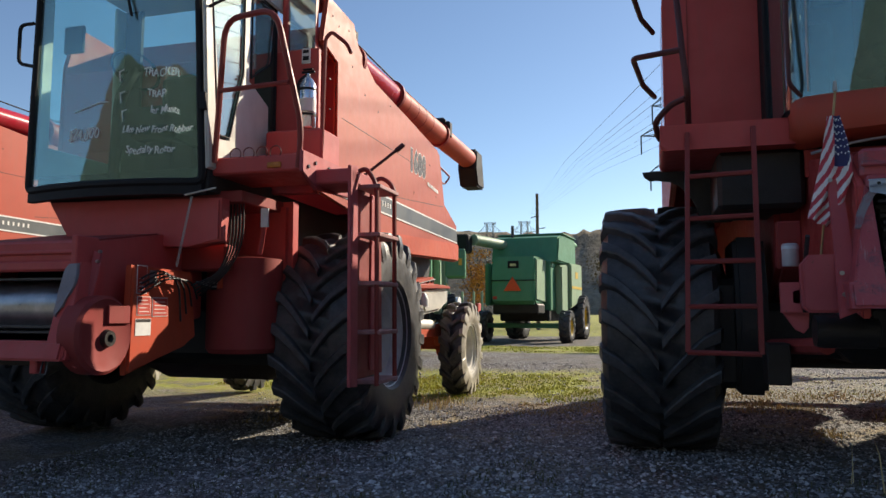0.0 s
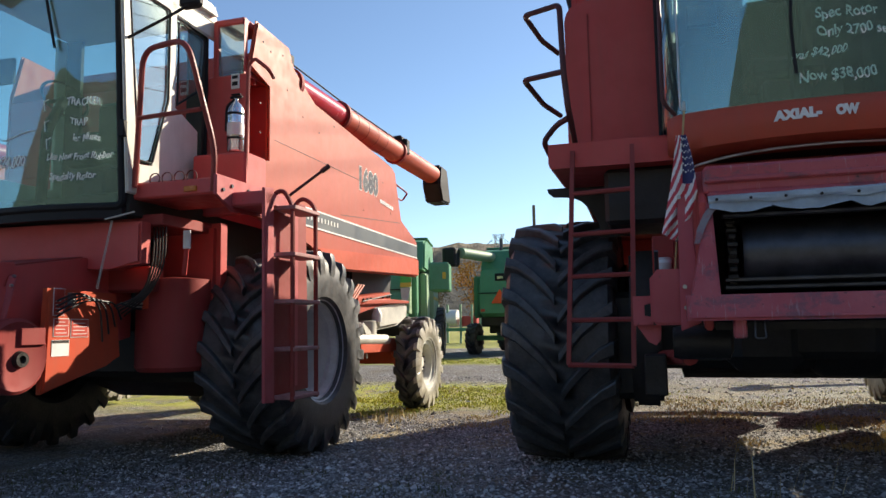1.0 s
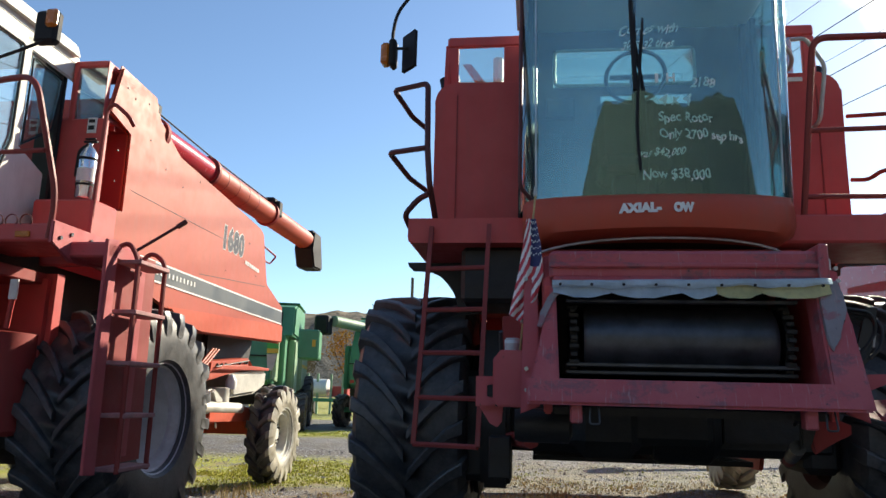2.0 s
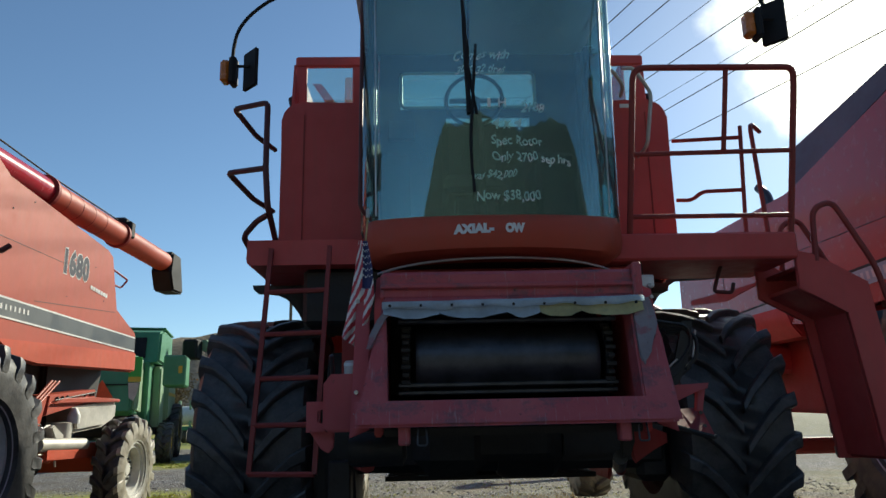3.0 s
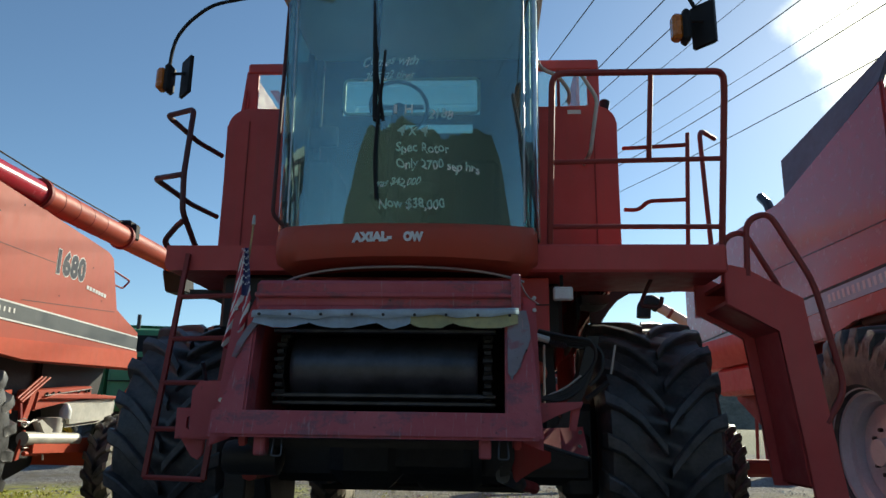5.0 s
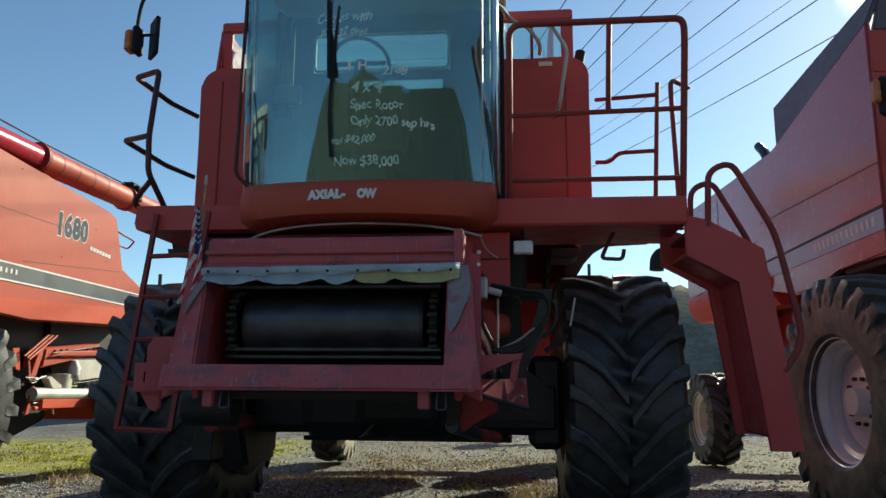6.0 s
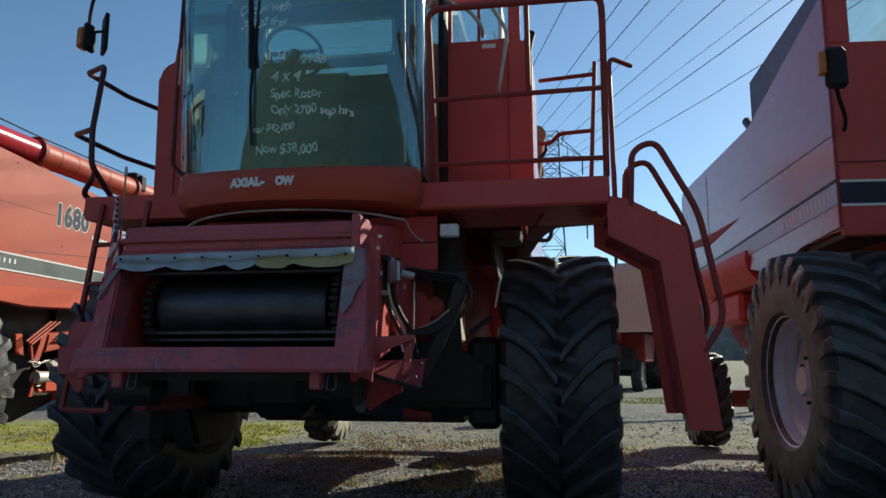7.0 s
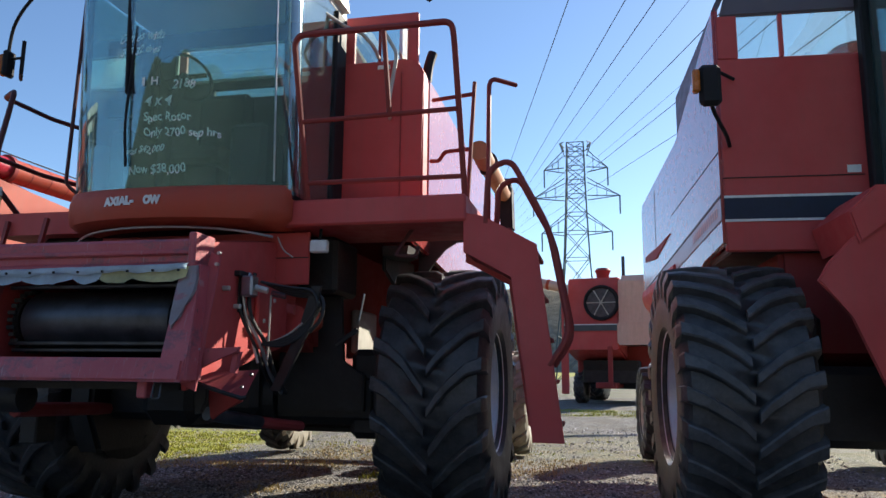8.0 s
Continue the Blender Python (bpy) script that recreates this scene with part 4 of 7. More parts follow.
    for text, x, z, size in rows:
        lettering(root, text, size, pose(x, 4.6, z, 90, 0, 0), CHALK, gl, 0.15, 0.0008, 1.0, "handwriting", 0.85, 0.0014)
    part("handwriting_bars", boxes((1.72, 1.74, 4.578, 4.581, 3.06, 3.12, 0), (1.79, 1.80, 4.578, 4.581, 3.06, 3.12, 0), (1.80, 1.83, 4.578, 4.581, 3.085, 3.095, 0), (1.83, 1.84, 4.578, 4.581, 3.06, 3.12, 0)), CHALK, root)
    nose = lambda p: Vector((p.x, arc_y(p.x, cx, half + 0.02, fr, co) - 0.060 + (p.y - 4.6), p.z))
    lettering(root, "AXIAL-", 0.074, pose(1.49, 4.6, 2.226, 90, 0, 0), WHITE, nose, 0.0, 0.002, 1.05, "lettering", 1.0, 0.006)
    lettering(root, "OW", 0.074, pose(1.805, 4.6, 2.226, 90, 0, 0), WHITE, nose, 0.0, 0.002, 1.0, "lettering", 0.82, 0.006)
    # feeder and its surroundings
    feeder_house(root, 0.0, 0.0, DARK_STEEL, FRAME_WORN)
    part("drive_box", prism([(0.75, 1.30), (0.79, 1.35), (0.93, 1.35), (0.94, 1.05), (0.78, 1.05), (0.75, 1.08)], "y", 4.14, 4.22, 0.012), RED_ROSE, root)
    part("drive_shield", prism([(0.655, 1.21), (0.76, 1.21), (0.76, 1.17), (0.71, 1.165), (0.71, 1.10), (0.76, 1.095), (0.76, 1.05), (0.655, 1.05)], "y", 4.20, 4.23, 0.005), RED_ROSE, root)
    part("shield_tongue", prism([(0.67, 1.05), (0.80, 1.05), (0.795, 0.97), (0.77, 0.94), (0.73, 0.96)], "y", 4.25, 4.275, 0.005), RED_ROSE, root)
    part("shield_rod", tube([(0.79, 4.16, 1.45), (0.79, 4.24, 1.33)], 0.012), DARK_STEEL, root)
    can = part("filter_canister", lathe([(1.335, 0.0), (1.335, 0.046), (1.345, 0.049), (1.465, 0.049), (1.475, 0.04), (1.475, 0)], (0.828, 4.9, 0), "z", 20), SILVER, root, "silver filter canister")
    part("canister_band", lathe([(1.44, 0.0505), (1.46, 0.0505)], (0.828, 4.9, 0), "z", 20), FLAP_BLUE, can)
    part("canister_bracket", boxes((0.76, 0.90, 4.93, 4.97, 1.32, 1.62, 0.008)), RED_DULL_SHADE, root)
    part("lift_barrel", lathe([(0.86, 0.0), (0.86, 0.085), (0.90, 0.095), (1.16, 0.095), (1.18, 0.05), (1.18, 0)], (0, 4.45, 0.95), "x", 20), GREASE_SHADE, root)
    part("side_gusset", prism([(2.55, 1.25), (2.59, 1.255), (2.80, 1.265), (2.79, 1.235), (2.745, 1.225), (2.66, 1.19), (2.55, 1.135)], "y", 4.12, 4.15, 0.006), RED_ROSE, root)
    part("gusset_strut", prism([(2.745, 1.24), (2.79, 1.24), (2.765, 1.12), (2.73, 1.12)], "y", 4.15, 4.19, 0.005), RED_ROSE, root)
    tray = bmesh.new()
    rim_low, rim_high = [(2.50, 4.17, 1.085), (2.60, 4.15, 1.055), (2.72, 4.15, 1.02), (2.81, 4.16, 0.995), (2.825, 4.18, 1.00)], [(2.52, 4.34, 1.125), (2.60, 4.34, 1.13), (2.70, 4.335, 1.132), (2.79, 4.33, 1.138), (2.82, 4.33, 1.14)]
    low, high = [tray.verts.new(p) for p in rim_low], [tray.verts.new(p) for p in rim_high]
    for k in range(4):
        tray.faces.new((low[k], low[k + 1], high[k + 1], high[k]))
    bmesh.ops.solidify(tray, geom=tray.faces[:], thickness=0.018)
    bolt_holes = bmesh.new()
    for x, y, z in ((2.785, 4.21, 1.034), (2.80, 4.29, 1.105)):
        lathe([(4.0 + 0.0, 0.0), (4.0, 0.011), (4.008, 0.012)], (x, y - 4.012, z + 0.006), "y", 8, bolt_holes)
    part("tray_bolts", bolt_holes, DARK_STEEL, root)
    part("tray_edge", tube([(a, b - 0.004, c - 0.012) for a, b, c in rim_low], 0.013, seg=6), GREASE_SHADE, root)
    part("tilted_tray", tray, RED_ROSE, root)
    part("lower_gusset", prism([(2.42, 1.06), (2.50, 1.06), (2.66, 1.00), (2.66, 0.95), (2.56, 0.90), (2.47, 0.84), (2.455, 0.86)], "y", 4.45, 4.48, 0.01), RED_DULL_SHADE, root)
    part("lift_arm_tube", tube([(2.40, 4.52, 0.87), (2.515, 5.0, 0.79)], 0.042, seg=12), DARK_STEEL, root)
    part("lift_arm_end", tube([(2.51, 4.98, 0.793), (2.63, 5.42, 0.735)], 0.038, seg=10), RED_DULL_SHADE, root)
    part("mid_bracket", prism([(2.40, 1.66), (2.60, 1.60), (2.66, 1.52), (2.64, 1.37), (2.42, 1.33)], "y", 5.40, 5.43, 0.008), RED, root)
    part("mid_bar", prism([(2.36, 1.67), (2.58, 1.595), (2.58, 1.535), (2.36, 1.61)], "y", 5.32, 5.37, 0.008), RED_ROSE, root)
    # near-black stands in for shade on this dark red wall
    part("axle_wall", prism([(2.3, 1.80), (2.80, 1.80), (2.82, 1.2), (3.0, 1.1), (3.0, 0.83), (2.3, 0.82)], "y", 5.72, 5.77, 0.01), GREASE_SHADE, root)
    # added pale box in place of the bright background seen through the gap
    part("gap_view_box", boxes((2.622, 2.69, 6.45, 7.0, 1.28, 1.66, 0.02)), GALV, root, "pale box standing for the bright view through the gap")
    part("side_case", boxes((2.487, 2.525, 4.88, 5.34, 1.30, 1.70, 0.012)), RED, root)
    for y, z in ((4.95, 1.45), (5.1, 1.60), (4.6, 1.52), (4.45, 1.62)):
        part("case_bolt", boxes((2.485, 2.535, y, y + 0.03, z, z + 0.03, 0.006)), GALV, root)
    part("pulley_guard", lathe([(2.63, 0.0), (2.63, 0.085), (2.68, 0.085), (2.72, 0.06), (2.74, 0.0)], (0, 5.50, 1.50), "x", 20), SUN_RED, root)
    part("bright_rod", tube([(3.163, 5.2, 1.667), (3.128, 5.2, 1.478)], 0.007), GALV, root)
    part("diagonal_brace", tube([(2.96, 5.2, 1.31), (3.11, 5.22, 1.42)], 0.018, seg=6), GREASE_SHADE, root)
    part("loose_wire", tube([(2.535, 5.1, 2.07), (2.58, 5.1, 1.973), (2.656, 5.1, 1.923)], 0.005, 0.05), GALV, root)
    part("under_cab_panel", prism([(1.0, 2.13), (2.56, 2.13), (2.60, 1.80), (1.9, 1.80), (1.0, 1.95)], "y", 5.24, 5.28, 0.008), RED, root)
    part("axle_guard", boxes((0.68, 0.82, 4.95, 5.15, 0.60, 0.86, 0.01)), GREASE_SHADE, root)
    part("lift_cylinder", tube([(0.95, 4.6, 0.86), (0.75, 5.9, 0.80)], 0.05), RED_DULL_SHADE, root)
    rnd = random.Random(11)
    for i in range(3):
        o = 0.035 * i
        pts = [(2.50 + o, 4.72, 1.76), (2.47 + o, 4.66 + 0.02 * i, 1.66), (2.50 + 0.8 * o, 4.70, 1.47), (2.58 + o, 4.74 + 0.02 * i, 1.30), (2.60 + o, 4.85, 1.12), (2.58 + o, 5.1, 0.98)]
        part("hydraulic_hose", tube(pts, 0.011 + 0.003 * rnd.random(), 0.12), STEEL if i == 1 else HOSE, root)
    for i in range(4):
        o = 0.016 * i
        pts = [(2.62, 4.70 + o, 1.70), (2.80, 4.74 + o, 1.665 - o), (2.95, 4.78 + o, 1.655 - o), (2.985, 4.80 + o, 1.55), (2.90, 4.80, 1.42 - o), (2.76, 4.78, 1.33 - o), (2.62, 4.76, 1.30)]
        part("hydraulic_hose", tube(pts, 0.010, 0.1), HOSE, root)
    part("hydraulic_hose", tube([(2.90, 4.85, 1.66), (3.02, 4.82, 1.60), (3.01, 4.80, 1.46), (2.93, 4.80, 1.38)], 0.012, 0.09), HOSE, root)
    part("steel_line", tube([(2.66, 4.78, 1.62), (2.655, 4.78, 1.20)], 0.007), GALV, root)
    part("steel_line", tube([(2.50, 4.72, 1.52), (2.60, 4.76, 1.18)], 0.009, 0.03), GALV, root)
    part("steel_line", tube([(2.64, 4.78, 1.30), (2.78, 4.80, 1.36), (2.88, 4.80, 1.44)], 0.007, 0.05), GALV, root)
    part("valve_block", boxes((2.52, 2.60, 4.62, 4.72, 1.60, 1.735, 0.012)), STEEL, root, "bare steel hydraulic valve block")
    part("valve_spool", tube([(2.60, 4.67, 1.66), (2.68, 4.69, 1.64)], 0.022, seg=10), GALV, root)
    part("valve_bracket", boxes((2.44, 2.53, 4.60, 4.76, 1.73, 1.765, 0.006), (2.40, 2.50, 4.66, 4.74, 1.50, 1.74, 0.01)), GREASE_SHADE, root)
    bm = bmesh.new()
    for k in range(7):
        lathe([(-0.004, 0.016), (0.0, 0.022), (0.004, 0.016)], (2.70 + 0.014 * k, 4.72, 1.625 - 0.003 * k), "x", 10, bm)
    part("spring_rings", bm, DARK_STEEL, root)
    part("under_cab_panel", boxes((1.9, 2.735, 5.20, 5.23, 1.74, 2.12, 0.008)), RED, root)
    part("panel_seam", boxes((1.9, 2.735, 5.192, 5.20, 1.93, 1.937, 0)), GREASE_SHADE, root)
    # added dark plate that blocks sun at the wheel arch, not a known part
    part("sun_block_plate", prism([(6.05, 2.13), (7.0, 2.13), (7.0, 1.75), (6.5, 1.80), (6.05, 1.95)], "x", 3.02, 3.05, 0.01), GREASE_SHADE, root)
    part("rubber_strap", prism([(2.93, 1.68), (3.00, 1.68), (2.95, 1.44), (2.74, 1.00), (2.67, 1.01), (2.87, 1.44)], "y", 4.80, 4.825, 0.005), HOSE, root, "thick black rubber strap")
    part("throat_hanger", prism([(2.38, 1.06), (2.46, 1.08), (2.46, 0.96), (2.43, 0.88), (2.38, 0.87)], "y", 4.40, 4.43, 0.01), GREASE_SHADE, root)
    part("work_lamp", boxes((2.76, 2.89, 5.14, 5.2, 1.96, 2.05, 0.01)), WHITE, root, "small white work lamp under the cab")
    part("lamp_stem", tube([(2.82, 5.19, 2.04), (2.82, 5.21, 2.15)], 0.012), BLACK, root)
    part("tow_loop", tube([(3.46, 5.36, 2.15), (3.41, 5.32, 2.06), (3.355, 5.28, 1.945), (3.50, 5.31, 1.94), (3.515, 5.31, 2.01)], 0.014, 0.03), RAIL_DARK, root)
    # left ladder, slightly askew
    bl, br, tl, tr = Vector((0.21, 4.87, 0.80)), Vector((0.625, 4.75, 0.80)), Vector((0.255, 5.10, 2.26)), Vector((0.66, 5.04, 2.26))
    lad = part("ladder_rail", tube([bl, tl], 0.021, seg=4), RAIL_RED, root)
    part("ladder_rail", tube([br, tr], 0.021, seg=4), RAIL_RED, root)
    for k in range(5):
        f = k / 5 * 0.985
        part("ladder_rung", tube([bl.lerp(tl, f), br.lerp(tr, f)], 0.017, seg=6), RAIL_RED, root)
    # bent grab rails by the left cover
    part("grab_rail", tube([(0.06, 6.05, 3.34), (-0.03, 5.75, 3.345), (-0.09, 5.29, 3.375), (0.20, 5.08, 3.33), (0.23, 4.95, 2.79), (0.255, 4.93, 2.52), (0.27, 5.18, 2.32)], 0.021, 0.05), RAIL_DARK, root)
    part("grab_rail", tube([(0.06, 6.05, 2.80), (-0.03, 5.72, 2.81), (-0.09, 5.20, 2.845), (0.225, 4.95, 2.79)], 0.021, 0.05), RAIL_DARK, root)
    part("grab_rail", tube([(0.25, 4.98, 2.47), (0.15, 5.10, 2.46), (0.05, 5.14, 2.36), (0.07, 5.32, 2.29), (0.14, 5.42, 2.25)], 0.021, 0.05), RAIL_DARK, root)
    part("grab_rail", tube([(0.88, 4.98, 4.1), (0.87, 4.95, 2.5), (0.95, 4.99, 2.42)], 0.014, 0.04), RAIL_DARK, root)
    # front rail of the right platform leans forward
    P = lambda x, z: (x, 5.12 - 0.33 * (z - 2.35), z)
    bm = tube([P(2.74, 2.30), P(2.745, 3.42), P(3.86, 3.42), P(3.87, 3.3), P(3.885, 2.33)], 0.022, 0.09)
    part("guard_rail", bm, RAIL_RED, root)
    part("guard_rail_bar", tube([P(2.745, 2.86), P(3.88, 2.88)], 0.018), RAIL_RED, root)
    part("guard_rail_bar", tube([P(2.75, 2.45), P(3.88, 2.45)], 0.018), RAIL_RED, root)
    part("guard_rail_post", tube([P(3.39, 3.42), P(3.39, 2.87)], 0.018), RAIL_RED, root)
    part("side_rail", tube([(3.86, 5.65, 3.35), (3.80, 5.65, 2.28)], 0.017), RAIL_RED, root)
    part("side_rail", tube([(3.43, 6.02, 2.845), (3.52, 5.93, 2.815), (3.58, 5.85, 2.865), (3.82, 5.65, 2.815)], 0.017, 0.05), RAIL_RED, root)
    part("side_rail", tube([(3.44, 6.03, 3.375), (3.86, 5.65, 3.255)], 0.017), RAIL_RED, root)
    part("hook_rail", tube([(3.97, 5.6, 2.2), (3.965, 5.70, 3.40), (4.15, 5.92, 3.41)], 0.019, 0.09), RAIL_RED, root)
    part("inner_grab_rail", tube([(3.03, 5.92, 4.0), (3.07, 5.75, 3.92), (3.20, 5.75, 3.69), (3.13, 5.75, 3.23), (3.10, 5.92, 3.2)], 0.016, 0.06), GALV, root)
    part("inner_grab_rail", tube([(2.66, 5.5, 3.97), (2.77, 5.75, 3.95), (2.89, 5.75, 3.90), (2.99, 5.80, 3.78), (2.99, 5.92, 3.74)], 0.016, 0.06), GALV, root)
    # right ladder: two plates with steps between
    plate = [(3.88, 2.20), (4.02, 2.17), (4.37, 1.97), (4.53, 0.70), (4.33, 0.70), (4.205, 1.76), (3.88, 1.93)]
    for y, drop in ((5.10, 0.0), (5.56, 0.07)):
        part("ladder_plate", prism([(a - drop, max(b, 0.70 + drop)) for a, b in plate], "y", y, y + 0.035, 0.006), RED, root)
    part("ladder_backing", prism([(3.88, 1.93), (4.205, 1.76), (4.31, 0.80), (4.325, 0.80), (4.222, 1.775), (3.88, 1.955)], "y", 5.137, 5.555, 0.003), RED, root)
    for k in range(5):
        z = 0.78 + 0.28 * k
        x0 = 4.35 - 0.118 * (z - 0.7)
        part("ladder_step", boxes((x0, x0 + 0.17, 5.13, 5.58, z, z + 0.03, 0.005)), RED_DULL_SHADE, root)
    part("ladder_deck", boxes((3.88, 4.2, 5.13, 5.58, 2.06, 2.09, 0.005)), RED_DULL_SHADE, root)
    for y in (5.115, 5.60):
        part("ladder_handrail", tube([(4.03, y, 2.12), (4.05, y, 2.5), (4.20, y, 2.56), (4.45, y, 2.08), (4.58, y, 1.38), (4.44, y, 1.18)], 0.021, 0.12), RAIL_RED, root)
    mirror(root, (-0.08, 5.31, 3.71), [(-0.12, 5.31, 3.70), (-0.13, 5.31, 3.84), (-0.10, 5.30, 4.02), (0.0, 5.27, 4.14), (0.2, 5.2, 4.25), (0.85, 5.1, 4.3)])
    mirror(root, (3.66, 4.72, 3.74), [(3.69, 4.72, 3.86), (3.6, 4.75, 4.1), (2.9, 4.9, 4.25), (2.7, 5.0, 4.25)])
    # unloading auger along the far side
    part("auger_tube", tube([(3.30, 9.2, 3.91), (3.13, 12.9, 4.20)], 0.125, seg=18), AUGER_TAN, root)
    part("auger_spout", prism([(12.7, 4.38), (13.1, 4.36), (13.3, 3.60), (12.85, 3.58)], "x", 2.98, 3.28, 0.03), BLACK, root, "black rubber unloading spout")
    part("auger_collar", tube([(3.263, 10.0, 3.973), (3.260, 10.08, 3.979)], 0.165, seg=18), GREASE_SHADE, root)
    part("auger_clamp", boxes((3.10, 3.32, 12.3, 12.5, 4.18, 4.36, 0.03)), BLACK, root)
    part("exhaust_pipe", tube([(2.6, 9.3, 3.4), (2.6, 9.3, 4.4), (2.6, 9.15, 4.5)], 0.06, 0.06), DARK_STEEL, root)
    return root


combine_bowed_cab()


# ---- the combine with the flat-sided cream cab ----
def combine_cream_cab():
    root = thing("combine_harvester", (-4.45, 6.4, 0), "faded orange-red combine harvester with cream cab and unloading auger", "combine", "combines in the row")
    S = -2.95
    wheel(root, (-2.80, 6.63, 0.845), 1.0, 0.86, 0.475, 1, 21)
    wheel(root, (-6.05, 6.63, 0.81), 1.0, 0.86, 0.475, -1, 21)
    wheel(root, (-2.70, 10.4, 0.53), 0.68, 0.36, 0.35, 1, 17, TYRE_DUSTY, RIM_WHITE, 0.05, 0.3, "dusty rear tyre with chalky white sidewall", TYRE_CHALK)
    wheel(root, (-6.2, 10.4, 0.49), 0.68, 0.36, 0.35, -1, 17, TYRE_DUSTY, RIM_WHITE, 0.05, 0.3, side_mat=TYRE_CHALK)
    part("rear_axle", prism([(-5.9, 0.52), (-2.9, 0.52), (-2.9, 0.76), (-3.3, 0.84), (-5.7, 0.84)], "y", 10.2, 10.42, 0.02), ORANGE_RED, root)
    part("axle_beam", prism([(8.8, 0.72), (10.1, 0.72), (10.3, 0.42), (10.45, 0.47), (10.25, 0.89), (8.8, 0.89)], "x", -3.05, -2.95, 0.015), ORANGE_RED, root)
    part("front_axle", boxes((-5.7, -3.2, 6.2, 6.75, 0.6, 1.12, 0.06)), GREASE_SHADE, root)
    # big sheet-metal side, with a niche behind the ladder
    NB, NX = 6.52, -3.26
    side = [(6.12, 2.16), (7.0, 2.10), (7.42, 1.98), (7.8, 1.80), (8.4, 1.76), (11.05, 1.84), (11.10, 1.90), (11.08, 2.42), (10.34, 2.64), (10.12, 3.36), (9.98, 3.42), (8.6, 3.54), (7.5, 3.62), (7.0, 3.86), (6.90, 4.10), (6.25, 4.14), (6.12, 3.62), (NB, 3.55), (NB, 2.74), (6.12, 2.70)]
    sp = part("side_panel", prism(side, "x", S - 0.05, S, 0.02), SUN_RED, root, "sun-lit faded orange side panel")
    part("side_panel", prism([p for p in side if p[0] != NB], "x", -5.97, -5.92, 0.02), ORANGE_RED, root)
    lower = [(7.5, 1.97), (11.06, 2.12), (11.06, 1.86), (8.35, 1.78), (7.85, 1.80)]
    part("lower_skirt", prism(lower, "x", S, S + 0.035, 0.015), ORANGE_RED, sp)
    stripe = part("stripe_band", prism([(6.4, 2.22), (11.06, 2.155), (11.06, 2.33), (6.4, 2.40)], "x", S + 0.002, S + 0.008, 0), STRIPE_GREY, sp, "dark grey stripe with white edges")
    part("stripe_edge", prism([(6.4, 2.40), (11.06, 2.33), (11.06, 2.35), (6.4, 2.42)], "x", S + 0.002, S + 0.009, 0), WHITE, stripe)
    part("stripe_edge", prism([(6.4, 2.20), (11.06, 2.135), (11.06, 2.155), (6.4, 2.22)], "x", S + 0.002, S + 0.009, 0), WHITE, stripe)
    part("stripe_lettering_bars", boxes((S + 0.009, S + 0.012, 6.62, 6.95, 2.25, 2.37, 0), *((S + 0.009, S + 0.012, 7.05 + 0.085 * i, 7.08 + 0.085 * i, 2.27, 2.325, 0) for i in range(13))), WHITE, stripe, "white lettering drawn as plain bars")
    part("panel_seam", prism([(6.6, 2.995), (9.0, 2.985), (9.0, 2.99), (6.6, 3.0)], "x", S, S + 0.003, 0), GREASE_SHADE, sp)
    part("panel_seam", prism([(8.2, 2.44), (10.3, 2.61), (10.3, 2.617), (8.2, 2.447)], "x", S, S + 0.003, 0), GREASE_SHADE, sp)
    bm = bmesh.new()
    for y, z in ((6.35, 3.95), (6.5, 3.9), (6.75, 3.95), (6.85, 3.6), (7.2, 3.4), (7.6, 3.32), (8.0, 3.5), (9.6, 3.1), (6.3, 3.3), (6.3, 3.0), (8.9, 2.6), (9.9, 2.7)):
        box(bm, S, S + 0.006, y, y + 0.014, z, z + 0.014, 0)
    part("panel_bolts", bm, GREASE_SHADE, sp)
    lettering(root, "1680", 0.38, pose(S + 0.0015, 8.735, 2.893, 90, 0, 90), WHITE, None, 0.0, 0.0008, 1.12, "lettering_edge", 0.82, 0.033)
    lettering(root, "1680", 0.38, pose(S + 0.004, 8.735, 2.893, 90, 0, 90), NAVY, None, 0.0, 0.0006, 1.12, "lettering", 0.82, 0.021)
    part("small_lettering_bars", boxes(*((S + 0.003, S + 0.006, 9.5 + 0.075 * i, 9.555 + 0.075 * i, 2.80 - 0.006 * i, 2.85 - 0.006 * i, 0) for i in range(7))), WHITE, sp)
    part("panel_handle", tube([(S - 0.02, 10.12, 3.2), (S + 0.02, 10.6, 3.12), (S - 0.05, 10.55, 3.0), (S - 0.08, 10.12, 3.02)], 0.014, 0.04), RED_DULL_SHADE, root)
    part("rear_wall", prism([(10.3, 2.0), (10.32, 2.62), (11.08, 2.42), (11.1, 1.9)], "x", -5.91, S - 0.055, 0.01), ORANGE_RED, root)
    part("engine_deck", prism([(8.5, 2.3), (8.5, 3.6), (10.05, 3.35), (10.3, 2.6), (10.3, 2.3)], "x", -5.91, S - 0.055, 0.01), RED_DULL_SHADE, root)
    # black here stands in for the shaded void below the side panel
    part("separator_body", prism([(6.0, 1.3), (6.6, 1.0), (9.2, 1.15), (10.6, 1.5), (10.6, 2.1), (6.0, 2.2)], "x", -5.6, -3.42, 0.04), GREASE_SHADE, root)
    part("lower_housing", prism([(6.9, 1.2), (9.6, 1.3), (9.5, 0.55), (8.8, 0.34), (7.4, 0.30), (6.9, 0.5)], "x", -5.5, -3.35, 0.04), GREASE_SHADE, root)
    part("tank_wall", boxes((-5.9, -3.01, 6.9, 6.94, 2.3, 4.1, 0)), RED_DULL_SHADE, root)
